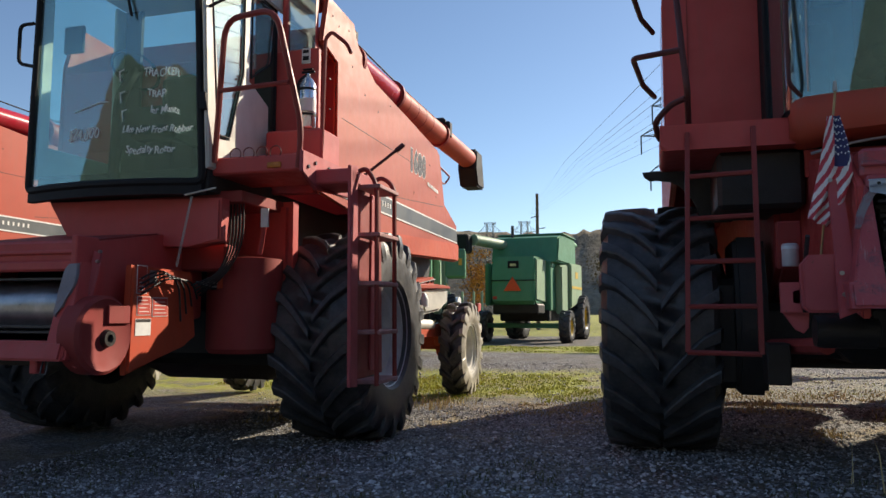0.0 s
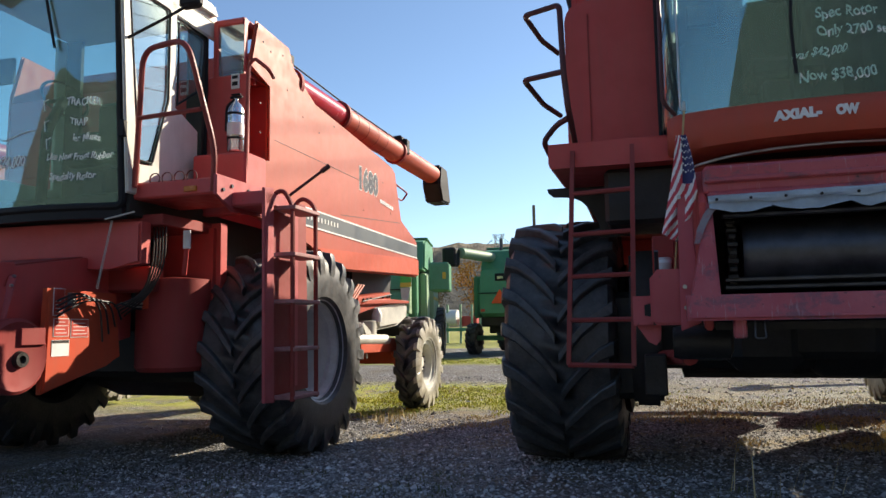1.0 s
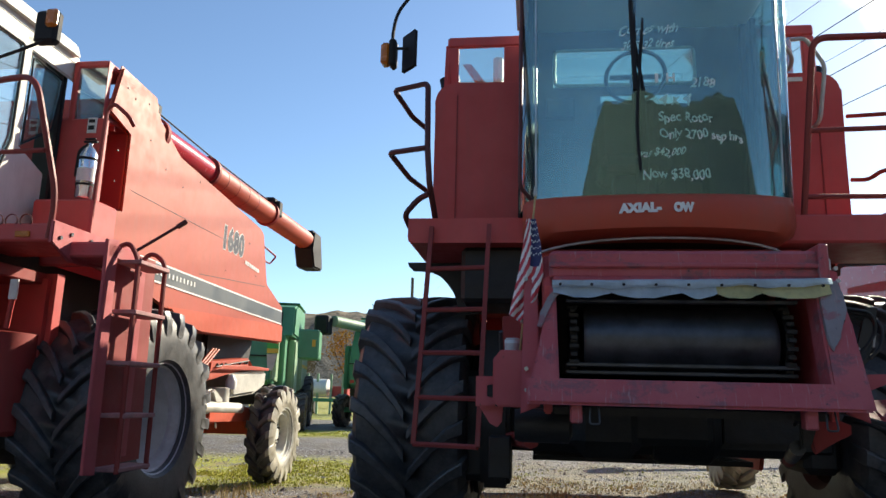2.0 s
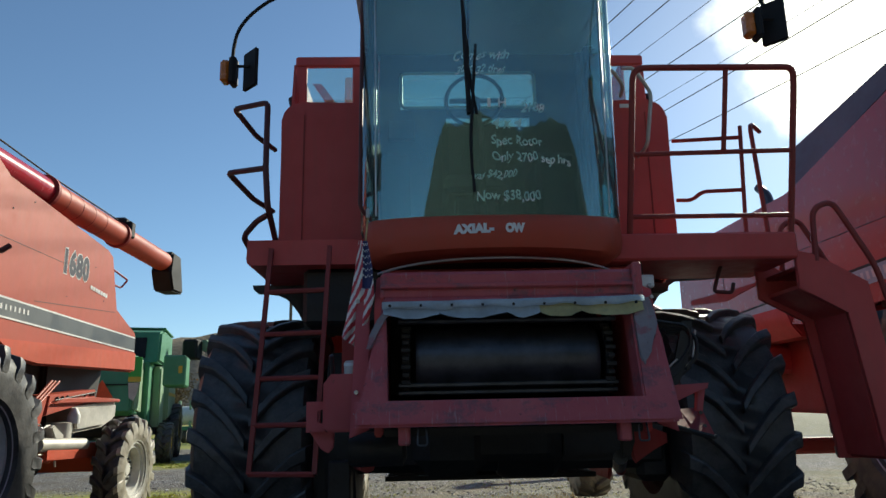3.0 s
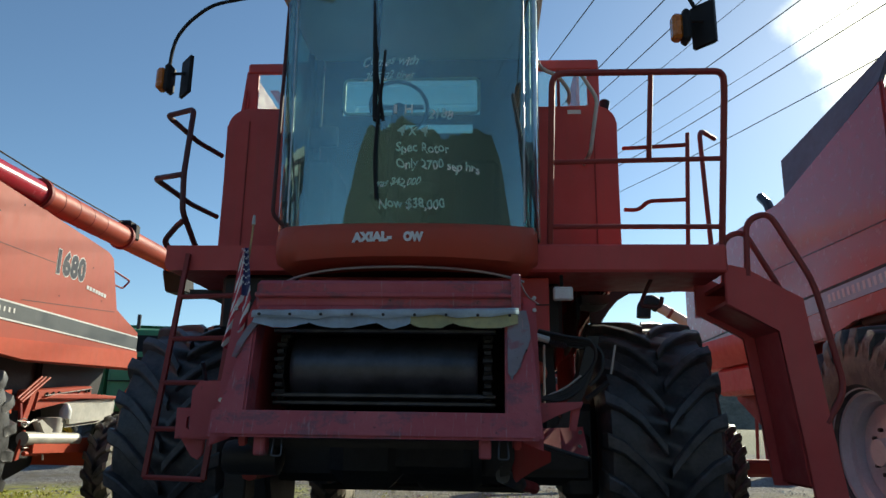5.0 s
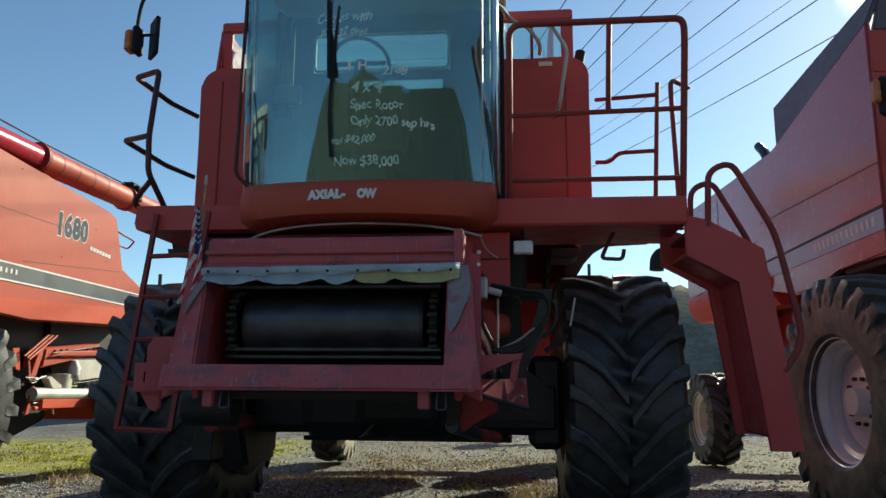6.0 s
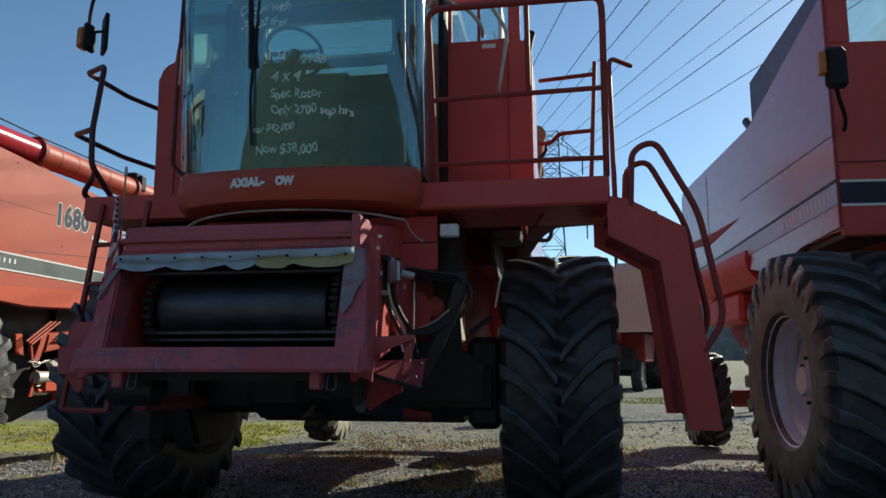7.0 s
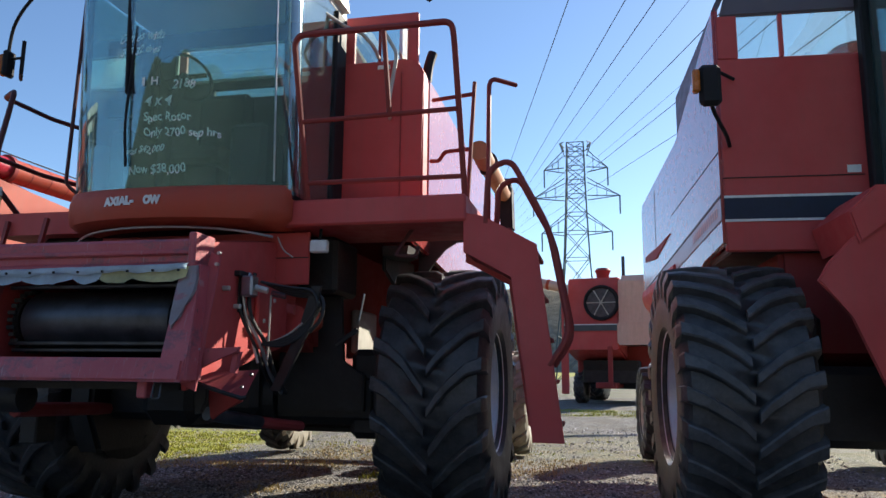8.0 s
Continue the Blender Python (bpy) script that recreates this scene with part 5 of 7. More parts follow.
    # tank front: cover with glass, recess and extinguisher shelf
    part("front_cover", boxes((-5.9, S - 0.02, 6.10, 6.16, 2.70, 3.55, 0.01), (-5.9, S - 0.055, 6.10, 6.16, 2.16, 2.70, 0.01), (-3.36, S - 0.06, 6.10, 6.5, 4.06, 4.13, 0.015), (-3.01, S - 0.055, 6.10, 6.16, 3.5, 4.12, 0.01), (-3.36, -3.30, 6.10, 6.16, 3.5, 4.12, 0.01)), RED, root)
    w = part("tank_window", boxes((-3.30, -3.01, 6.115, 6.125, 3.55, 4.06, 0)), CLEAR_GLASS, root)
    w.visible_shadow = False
    part("tank_shade_plate", boxes((-3.30, -3.01, 6.3, 6.32, 3.5, 3.78, 0)), RED_DULL_SHADE, root)
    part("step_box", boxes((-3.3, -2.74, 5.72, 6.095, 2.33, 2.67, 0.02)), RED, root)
    part("niche_wall", boxes((NX - 0.03, NX, 6.165, NB, 2.70, 3.58, 0.004), (NX, S - 0.055, NB, NB + 0.03, 2.70, 3.58, 0.004), (NX, S - 0.055, 6.165, NB, 3.55, 3.59, 0.004), (NX, S - 0.003, 6.165, NB, 2.67, 2.715, 0.004)), RED_DULL_SHADE, root)
    # black slab paints in the shade of the narrow gap behind the cab
    part("cab_gap_shade", boxes((-3.62, -3.40, 6.062, 6.096, 2.72, 4.10, 0.01)), BLACK, root)
    part("notice", boxes((-3.14, -3.05, 6.085, 6.099, 3.40, 3.55, 0.003)), WHITE, root, "white safety notice with dark bars")
    part("notice_bars", boxes((-3.125, -3.065, 6.080, 6.084, 3.50, 3.53, 0), (-3.125, -3.065, 6.080, 6.084, 3.43, 3.47, 0)), BLACK, root)
    part("tall_rail", tube([(-2.76, 5.75, 2.35), (-2.735, 5.75, 3.48), (-2.68, 5.76, 3.54), (-2.54, 5.78, 3.42), (-2.53, 5.85, 3.36)], 0.018, 0.06), RAIL_RED, root)
    # cab
    cx, half, fr, co = -4.285, 0.86, 4.84, 4.98

    def narrowing(bm):
        for v in bm.verts:
            v.co.x = cx + (v.co.x - cx) * (1 - 0.045 * (v.co.z - 2.10))
        return bm

    g = part("windscreen", narrowing(bowed(cx, half, fr, co, 2.10, 4.12, 0.008, 0.02, inset=0.03)), CAB_GLASS, root, "tinted windscreen with handwritten notes")
    g.visible_shadow = False
    part("windscreen_sill", bowed(cx, half, fr - 0.01, co - 0.01, 1.99, 2.10, 0.07), BLACK, root)
    rim = [(-half, 3.0), (-half, 2.09)] + [(half * (k / 6 - 1), 2.09) for k in range(1, 12)] + [(half, 2.09), (half, 4.12)] + [(half * (1 - k / 6), 4.12) for k in range(1, 12)] + [(-half, 4.12), (-half, 2.98)]
    part("windscreen_frame", narrowing(tube([(cx + a, arc_y(cx + a, cx, half, fr, co) - 0.02 * (b - 2.10), b) for a, b in rim], 0.034, 0.07)), BLACK, root, "black rubber windscreen surround")
    part("pillar_hinge", boxes((-3.42, -3.37, 4.90, 4.95, 2.66, 2.80, 0.006)), BLACK, root)
    X = -3.37
    frame = [((4.97, 2.20), (5.10, 2.20), (5.07, 3.0), (4.90, 4.1), (4.83, 4.1)), ((5.46, 3.1), (5.56, 3.05), (5.56, 4.08), (5.46, 4.08)), ((5.08, 2.20), (5.90, 2.20), (5.90, 2.95), (5.62, 3.06), (5.46, 3.12), (5.27, 2.47), (5.10, 2.47)),
             ((4.86, 3.98), (6.15, 3.94), (6.15, 4.12), (4.86, 4.14))]
    for i, poly in enumerate(frame):
        part("door_frame" if i < 3 else "cab_side_rail", prism(poly, "x", X - 0.035, X, 0.012), CREAM, root)
    for i, poly in enumerate([((5.07, 2.47), (5.27, 2.47), (5.46, 3.12), (5.46, 3.99), (4.91, 3.99))]):
        w = part("door_glass", prism(poly, "x", X - 0.022, X - 0.016, 0), CLEAR_GLASS, root)
        w.visible_shadow = False
    part("door_seal", tube([(X, 5.09, 2.5), (X, 5.26, 2.5), (X, 5.455, 3.14), (X, 5.455, 3.97), (X, 4.93, 3.98), (X, 5.09, 2.5)], 0.009, 0.03), BLACK, root)
    w = part("rear_quarter_glass", prism(((5.58, 3.10), (5.93, 3.35), (6.0, 3.90), (5.58, 3.93)), "x", X - 0.022, X - 0.016, 0), CLEAR_GLASS, root)
    w.visible_shadow = False
    part("quarter_seal", tube([(X, 5.58, 3.12), (X, 5.92, 3.36), (X, 5.99, 3.88), (X, 5.58, 3.92), (X, 5.58, 3.12)], 0.009, 0.04), BLACK, root)
    part("cab_roof", prism([(4.45, 4.14), (4.5, 4.34), (6.1, 4.30), (6.2, 4.12)], "x", -5.17, -3.32, 0.05), CREAM, root)
    part("cab_floor", boxes((-5.1, -3.40, 5.02, 6.05, 2.02, 2.22, 0.01)), LINING, root)
    part("cab_rear_wall", boxes((-5.1, -3.42, 6.02, 6.06, 2.2, 3.1, 0), (-5.1, -4.9, 6.02, 6.06, 3.1, 4.1, 0), (-3.6, -3.42, 6.02, 6.06, 3.1, 4.1, 0)), LINING, root)
    part("cab_far_frame", boxes((-5.13, -5.09, 5.0, 5.12, 2.2, 4.1, 0.01), (-5.13, -5.09, 5.9, 6.05, 2.2, 4.1, 0.01), (-5.13, -5.09, 5.0, 6.0, 2.2, 2.5, 0.01)), CREAM, root)
    steering(root, -4.28, 5.2, 3.15)
    cab_seat(root, -4.25, 5.65, 2.6)
    part("cab_monitor", boxes((-4.85, -4.65, 4.98, 5.02, 3.28, 3.52, 0.01)), BLACK, root)
    part("wiper", tube([(-4.15, 4.78, 4.1), (-4.0, 4.79, 3.45)], 0.012), BLACK, root)
    gl = lambda p: Vector((p.x + 0.005 * math.sin(p.z * 70), arc_y(p.x, cx, half, fr, co) - 0.02 * (p.z - 2.10) - 0.006 + (p.y - 4.6), p.z + 0.008 * math.sin(p.x * 37) + 0.004 * math.sin(p.x * 91)))
    for text, x, z, size in (("TRACKER", -3.905, 2.955, 0.092), ("TRAP", -3.87, 2.785, 0.085), ("ler Munts", -3.845, 2.65, 0.084), ("Like New Front Rubber", -4.08, 2.495, 0.080), ("Specialty Rotor", -4.05, 2.325, 0.088), ("$24,000", -4.63, 2.465, 0.135)):
        lettering(root, text, size, pose(x, 4.6, z, 90, 0, 0), CHALK, gl, 0.12, 0.0008, 1.0, "handwriting", 0.74, 0.0012)
    for p in ((-4.12, 2.97), (-4.11, 2.79), (-4.09, 2.64)):
        y = arc_y(p[0], cx, half, fr, co) - 0.02 * (p[1] - 2.10) - 0.007
        part("handwriting_stroke", tube([(p[0], y, p[1] + 0.04), (p[0] + 0.01, y, p[1] - 0.05)], 0.004, bm=tube([(p[0], y, p[1] + 0.03), (p[0] + 0.05, y - 0.005, p[1] + 0.045)], 0.004)), CHALK, root)
    part("handwriting_stroke", tube([(-4.55, 4.832, 2.70), (-4.30, 4.82, 2.76), (-4.22, 4.82, 2.76)], 0.004), CHALK, root)
    # platform, hoop rail, ladder
    part("platform", boxes((-3.42, -2.60, 5.08, 5.72, 2.16, 2.30, 0.015)), RED, root)
    part("platform_fascia", prism([(5.06, 2.32), (6.15, 2.32), (6.15, 2.08), (5.3, 2.04), (5.06, 2.15)], "x", -2.62, -2.585, 0.008), RED_ROSE, root)
    bm = bmesh.new()
    for k in range(8):
        lathe([(0, 0.0), (0, 0.016), (0.012, 0.016), (0.012, 0)], (-2.585, 5.15 + 0.125 * k, 2.2 + 0.05 * (k % 2)), "x", 8, bm)
    part("fascia_bolts", bm, DARK_STEEL, root)
    part("reflector", boxes((-2.9, -2.78, 5.062, 5.078, 2.19, 2.235, 0.004)), AMBER, root)
    bm = bmesh.new()
    for k in range(4):
        lathe([(0, 0.045), (0.01, 0.05), (0, 0.055), (-0.01, 0.05)], (-3.2 + 0.12 * k, 5.09, 2.32), "y", 14, bm, close=True)
    part("tread_grip_rings", bm, RAIL_DARK, root)
    hoop = [(-3.36, 5.04, 2.25), (-3.33, 5.02, 2.5), (-3.22, 4.93, 3.38), (-2.70, 4.80, 3.36), (-2.60, 5.06, 2.5), (-2.64, 5.09, 2.18)]
    part("hoop_rail", tube(hoop, 0.024, 0.16), RAIL_RED, root)
    part("hoop_bar", tube([(-3.29, 4.98, 2.82), (-2.65, 4.93, 2.82)], 0.02), RAIL_RED, root)
    part("ladder_plate", prism([(5.27, 2.22), (5.42, 2.24), (5.45, 0.46), (5.30, 0.47)], "x", -2.30, -2.27, 0.006), RED_ROSE, root)
    bp = part("ladder_back_plate", prism([(5.46, 2.2), (6.12, 2.2), (6.18, 0.52), (5.50, 0.50)], "x", -2.358, -2.340, 0.004), RED_DULL_SHADE, root, "dull red sheet behind the ladder steps")
    part("plate_rib", boxes((-2.340, -2.325, 5.86, 5.95, 0.56, 2.15, 0.005)), RED_ROSE, bp)
    for k in range(5):
        z = 0.48 + 0.395 * k
        part("ladder_step", boxes((-2.30, -2.10, 5.47, 5.93, z, z + 0.035, 0.006)), STEP_WORN, root)
    part("ladder_rail", tube([(-2.12, 5.90, 0.47), (-2.14, 5.92, 2.15), (-2.28, 5.92, 2.25), (-2.35, 5.85, 2.1)], 0.02, 0.08), RAIL_RED, root)
    part("ladder_rail", tube([(-2.12, 5.48, 0.47), (-2.14, 5.50, 2.1), (-2.24, 5.5, 2.25), (-2.34, 5.45, 2.15)], 0.02, 0.08), RAIL_RED, root)
    part("ladder_hanger", boxes((-2.6, -2.27, 5.28, 5.75, 2.08, 2.2, 0.015)), RED_ROSE, root)
    part("lever", tube([(-2.45, 5.98, 2.27), (-2.22, 6.27, 2.57), (-2.20, 6.30, 2.60)], 0.014, bm=tube([(-2.24, 6.25, 2.545), (-2.195, 6.305, 2.605)], 0.024)), RAIL_DARK, root)
    # below the cab
    part("under_cab_beam", prism([(-5.0, 2.0), (-3.3, 1.97), (-3.3, 1.62), (-3.6, 1.58), (-4.75, 1.62)], "y", 5.05, 5.2, 0.02), RED, root, "faded red cross beam under the cab")
    part("under_cab_plate", boxes((-5.1, -3.2, 5.2, 6.0, 1.95, 2.05, 0.01), (-4.7, -3.4, 5.3, 5.5, 1.4, 1.62, 0.02)), RED_DULL_SHADE, root)
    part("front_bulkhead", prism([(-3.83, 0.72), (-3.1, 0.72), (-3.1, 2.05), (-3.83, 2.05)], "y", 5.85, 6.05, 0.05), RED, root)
    part("round_guard", lathe([(0.70, 0.0), (0.70, 0.30), (0.74, 0.33), (1.52, 0.33), (1.56, 0.0)], (-3.48, 5.75, 0), "z", 24), RED_DULL_SHADE, root)
    feeder_house(root, -6.31, -0.34, STEEL, RED, False)
    cover = [(4.45, 0.60), (4.48, 1.40), (5.20, 1.38), (5.27, 0.85), (5.1, 0.78)]
    gb = part("drive_cover", prism(cover, "x", -3.72, -3.64, 0.02), ORANGE_RED, root, "bright orange drive cover with warning decals")
    # darker red stands in for the shade over this housing
    disc = part("round_drive_cover", lathe([(-3.80, 0.0), (-3.80, 0.275), (-3.66, 0.275), (-3.64, 0.25), (-3.655, 0.2), (-3.655, 0.0)], (0, 4.23, 0.895), "x", 30), RED_DULL_SHADE, root, "rounded drive housing in darker red that stands for shade")
    part("drive_hub", lathe([(-3.655, 0.065), (-3.62, 0.055), (-3.62, 0.03), (-3.64, 0.02), (-3.64, 0)], (0, 4.25, 0.87), "x", 16), GREASE_SHADE, disc)
    part("hub_plate", boxes((-3.650, -3.632, 4.24, 4.46, 0.97, 1.10, 0.006)), RED_DULL_SHADE, disc)
    for a, b, c, d in ((4.53, 4.68, 1.03, 1.17), (4.70, 4.88, 1.02, 1.165), (4.52, 4.63, 1.19, 1.40)):
        dd = part("warning_decal", boxes((-3.639, -3.636, a, b, c, d, 0)), WHITE, gb, "red and white warning decal")
        part("decal_field", boxes((-3.6355, -3.634, a + 0.005, b - 0.005, c + 0.005, d - 0.005, 0)), DECAL_RED, dd)
        part("decal_bars", boxes(*((-3.6335, -3.6325, a + 0.02, b - 0.02 - 0.02 * (i % 2), c + 0.025 + 0.028 * i, c + 0.030 + 0.028 * i, 0) for i in range(4))), WHITE, dd)
    dd = part("warning_decal", boxes((-3.639, -3.636, 4.52, 4.69, 0.88, 1.005, 0)), WHITE, gb, "white warning decal with a dark heading")
    part("decal_heading", boxes((-3.6355, -3.634, 4.525, 4.685, 0.98, 1.002, 0)), GREASE_SHADE, dd)
    part("decal_plate", boxes((-3.639, -3.634, 4.66, 4.74, 1.27, 1.37, 0)), STEEL, gb)
    # bright orange sheet shaped as the sun patch on the housing, with its sticker
    tri = part("sun_patch_sheet", prism([(5.42, 1.48), (5.80, 1.465), (5.56, 1.27), (5.36, 1.25)], "x", -3.52, -3.50, 0.004), ORANGE_RED, root)
    part("white_sticker", boxes((-3.499, -3.496, 5.52, 5.63, 1.34, 1.46, 0)), WHITE, tri)
    rnd = random.Random(3)
    for i in range(5):
        o = 0.03 * i
        part("hydraulic_hose", tube([(-3.36 + o, 5.30, 1.99), (-3.34 + o, 5.27, 1.62), (-3.42 + 0.6 * o, 5.24, 1.36), (-3.60, 5.12 + o, 1.27 - 0.02 * i)], 0.008, 0.15), HOSE if i % 2 else GREASE_SHADE, root)
    for i in range(4):
        part("hydraulic_hose", tube([(-3.62, 5.22, 1.30), (-3.58, 5.4, 1.24 + 0.02 * i), (-3.5, 5.55, 1.30), (-3.48, 5.62, 1.45)], 0.010, 0.1), GALV if i % 2 else HOSE, root)
    for i in range(4):
        part("cover_hose", tube([(-3.60, 4.52, 1.30 - 0.04 * i), (-3.58, 4.70 + 0.03 * i, 1.38 - 0.02 * i), (-3.59, 4.95 + 0.06 * i, 1.30), (-3.60, 5.0 + 0.07 * i, 0.98 + 0.06 * i)], 0.008, 0.12), HOSE, root)
    bm = bmesh.new()
    for k in range(28):
        z = 1.96 - 0.02 * k
        lathe([(0, 0.006), (0.004, 0.010), (0, 0.014), (-0.004, 0.010)], (-3.50 - 0.0028 * k, 4.95 - 0.002 * k, z), "x" if k % 2 else "y", 6, bm, close=True)
    part("hanging_chain", bm, GALV, root, "thin rusty chain hanging under the cab")
    part("chain_bracket", tube([(-3.55, 4.93, 1.98), (-3.28, 4.95, 2.03)], 0.008), GALV, root)
    part("white_tag", boxes((-3.13, -3.06, 5.38, 5.40, 1.76, 1.92, 0.004)), WHITE, root)
    part("tag_strut", tube([(-3.1, 5.4, 1.8), (-3.2, 5.5, 1.55)], 0.022), RED, root)
    # rear running gear
    part("white_pan", prism([(9.48, 1.34), (10.75, 1.42), (10.72, 1.19), (10.37, 1.08), (9.57, 1.02)], "x", -4.6, -3.0, 0.04), GALV, root, "pale dented chaff pan")
    part("pan_strap", prism([(8.95, 1.36), (10.77, 1.415), (10.77, 1.455), (10.08, 1.46), (9.2, 1.43)], "x", -3.4, -2.975, 0.01), SUN_RED, root)
    part("shaker_beam", prism([(8.85, 1.22), (8.90, 1.46), (10.10, 1.565), (10.10, 1.42), (9.48, 1.33)], "x", -3.3, -3.03, 0.015), SUN_RED, root)
    for y in (9.05, 9.18, 9.30, 9.75, 9.92, 10.0):
        part("beam_bolt", boxes((-3.03, -3.005, y, y + 0.03, 1.40 + 0.08 * (y - 9), 1.44 + 0.08 * (y - 9), 0.006)), GREASE_SHADE, root)
    part("beam_rod", tube([(-3.01, 9.0, 1.40), (-3.0, 10.05, 1.53)], 0.009), GREASE_SHADE, root)
    part("jug", lathe([(1.13, 0.0), (1.13, 0.07), (1.23, 0.075), (1.28, 0.05), (1.32, 0.025), (1.32, 0)], (-2.99, 9.46, 0), "z", 16), WHITE, root)
    part("pale_can", lathe([(0.95, 0.0), (0.95, 0.15), (1.14, 0.155), (1.15, 0.14), (1.15, 0)], (-3.12, 9.36, 0), "z", 18), GALV, root)
    part("tilted_block", prism([(8.88, 1.09), (8.95, 1.12), (9.20, 1.00), (9.17, 0.95), (9.0, 0.95)], "x", -3.06, -2.96, 0.012), GALV, root)
    part("steering_rod", tube([(-3.0, 8.66, 0.905), (-3.0, 9.80, 0.875)], 0.078, seg=14), GALV, root, "pale steering cylinder")
    part("rod_lip", tube([(-3.0, 8.7, 0.80), (-3.0, 9.85, 0.785)], 0.012), GALV, root)
    part("rod_end", tube([(-3.0, 9.80, 0.885), (-3.0, 10.15, 0.88)], 0.022), DARK_STEEL, root)
    for a, b in (((8.46, 1.35), (8.92, 1.62)), ((8.51, 1.33), (9.0, 1.62)), ((8.55, 1.31), (9.09, 1.62))):
        part("linkage_rod", tube([(-3.0, *a), (-3.03, *b)], 0.014), SUN_RED, root)
    part("linkage_plate", prism([(8.84, 1.54), (8.94, 1.55), (8.78, 1.10), (8.66, 1.06)], "x", -3.08, -3.05, 0.006), SUN_RED, root)
    part("linkage_plate", prism([(8.58, 1.30), (8.62, 1.30), (8.68, 1.06), (8.64, 1.04)], "x", -3.06, -3.03, 0.004), RED_DULL_SHADE, root)
    part("linkage_plate", prism([(8.69, 1.0), (8.73, 1.0), (8.66, 0.67), (8.59, 0.66)], "x", -3.04, -3.01, 0.005), SUN_RED, root)
    part("linkage_bracket", prism([(8.43, 1.44), (8.55, 1.45), (8.60, 1.18), (8.46, 1.20)], "x", -3.16, -3.13, 0.006), ORANGE_RED, root)
    part("pin_hub", lathe([(-3.06, 0.0), (-3.06, 0.03), (-2.97, 0.03), (-2.96, 0.015), (-2.96, 0)], (0, 8.68, 1.07), "x", 14), STEEL, root)
    for i in range(4):
        part("brake_line", tube([(-2.98, 8.48 + 0.02 * i, 1.1), (-2.96, 8.60, 1.14 - 0.04 * i), (-2.98, 8.72, 1.08), (-2.99, 8.80 + 0.03 * i, 1.12)], 0.006, 0.06), GALV if i % 2 else HOSE, root)
    part("small_cylinder", tube([(-3.0, 8.72, 0.735), (-3.0, 8.98, 0.725)], 0.028), ORANGE_RED, root)
    part("rod_hanger", tube([(-2.99, 9.02, 0.91), (-2.99, 9.10, 0.65)], 0.012), GALV, root)
    part("chopper_box", prism([(9.4, 1.15), (9.4, 1.9), (11.0, 1.9), (10.8, 1.2)], "x", -5.4, -3.35, 0.03), GREASE_SHADE, root)
    # unloading auger
    part("auger_tube", lathe([(8.45, 0.0), (8.45, 0.165), (12.65, 0.165), (12.65, 0)], (-3.12, 0, 3.79), "y", 24), SUN_RED, root, "long faded orange unloading auger")
    part("auger_elbow", lathe([(7.2, 0.0), (7.2, 0.155), (8.46, 0.155), (8.46, 0)], (-3.12, 0, 3.79), "y", 24), CRIMSON, root, "glossy red inner length of the auger")
    for y in (8.8, 9.15, 9.5, 9.85):
        part("auger_seam", lathe([(y, 0.165), (y, 0.168), (y + 0.012, 0.168), (y + 0.012, 0.165)], (-3.12, 0, 3.79), "y", 24), RED_DULL_SHADE, root)
    for y in (7.15, 8.45, 10.55):
        part("auger_collar", lathe([(y, 0.165), (y, 0.195), (y + 0.06, 0.195), (y + 0.06, 0.165)], (-3.12, 0, 3.79), "y", 24), RED_DULL_SHADE, root)
    part("auger_clamp", boxes((-3.2, -3.0, 10.55, 10.8, 3.94, 4.05, 0.03), (-3.05, -2.93, 10.6, 10.75, 3.76, 4.0, 0.02)), BLACK, root)
    part("auger_rod", tube([(-3.1, 6.85, 4.06), (-3.1, 8.5, 4.0), (-3.1, 10.7, 3.99)], 0.010, 0.2), BLACK, root)
    part("auger_spout", prism([(12.45, 3.96), (12.85, 3.95), (13.05, 3.32), (12.55, 3.30), (12.38, 3.60)], "x", -3.28, -2.94, 0.03), BLACK, root, "black rubber unloading spout")
    part("auger_base", boxes((-3.28, -2.98, 6.95, 7.22, 3.66, 3.90, 0.05)), ORANGE_RED, root)
    part("tank_lamp", boxes((-3.05, -2.95, 6.92, 7.02, 3.92, 4.05, 0.02)), BLACK, root)
    part("mirror_arm", tube([(-2.80, 4.95, 3.72), (-2.95, 4.95, 3.66), (-3.40, 4.93, 3.50)], 0.013, 0.1), BLACK, root)
    m = part("mirror_head", boxes((-2.90, -2.70, 4.93, 5.03, 3.70, 3.98, 0.03)), BLACK, root)
    part("amber_lamp", boxes((-2.79, -2.69, 4.90, 4.95, 3.82, 3.97, 0.02)), AMBER, m, "amber warning lamp")
    part("far_mirror_arm", tube([(-5.15, 5.0, 3.2), (-5.35, 5.0, 3.25), (-5.35, 5.0, 3.6), (-5.2, 5.0, 3.6)], 0.016, 0.06), BLACK, root)
    return root


cream = combine_cream_cab()
ext = thing("fire_extinguisher", (-3.035, 6.02, 2.73), "silver fire extinguisher strapped to the red cover", "extinguisher")
body = part("cylinder", lathe([(2.745, 0.0), (2.745, 0.072), (2.76, 0.08), (3.15, 0.08), (3.20, 0.062), (3.24, 0.025), (3.27, 0.02), (3.27, 0)], (-3.035, 6.015, 0), "z", 24), CHROME, ext)
part("label_band", lathe([(2.90, 0.0815), (3.02, 0.0815)], (-3.035, 6.015, 0), "z", 20), WHITE, body)
for z in (2.86, 3.10):
    part("strap", lathe([(z, 0.083), (z + 0.022, 0.083)], (-3.035, 6.015, 0), "z", 20), BLACK, ext)
part("handle", boxes((-3.095, -2.965, 6.0, 6.03, 3.275, 3.295, 0.004), (-3.085, -2.985, 6.0, 6.03, 3.305, 3.32, 0.004)), BLACK, ext)
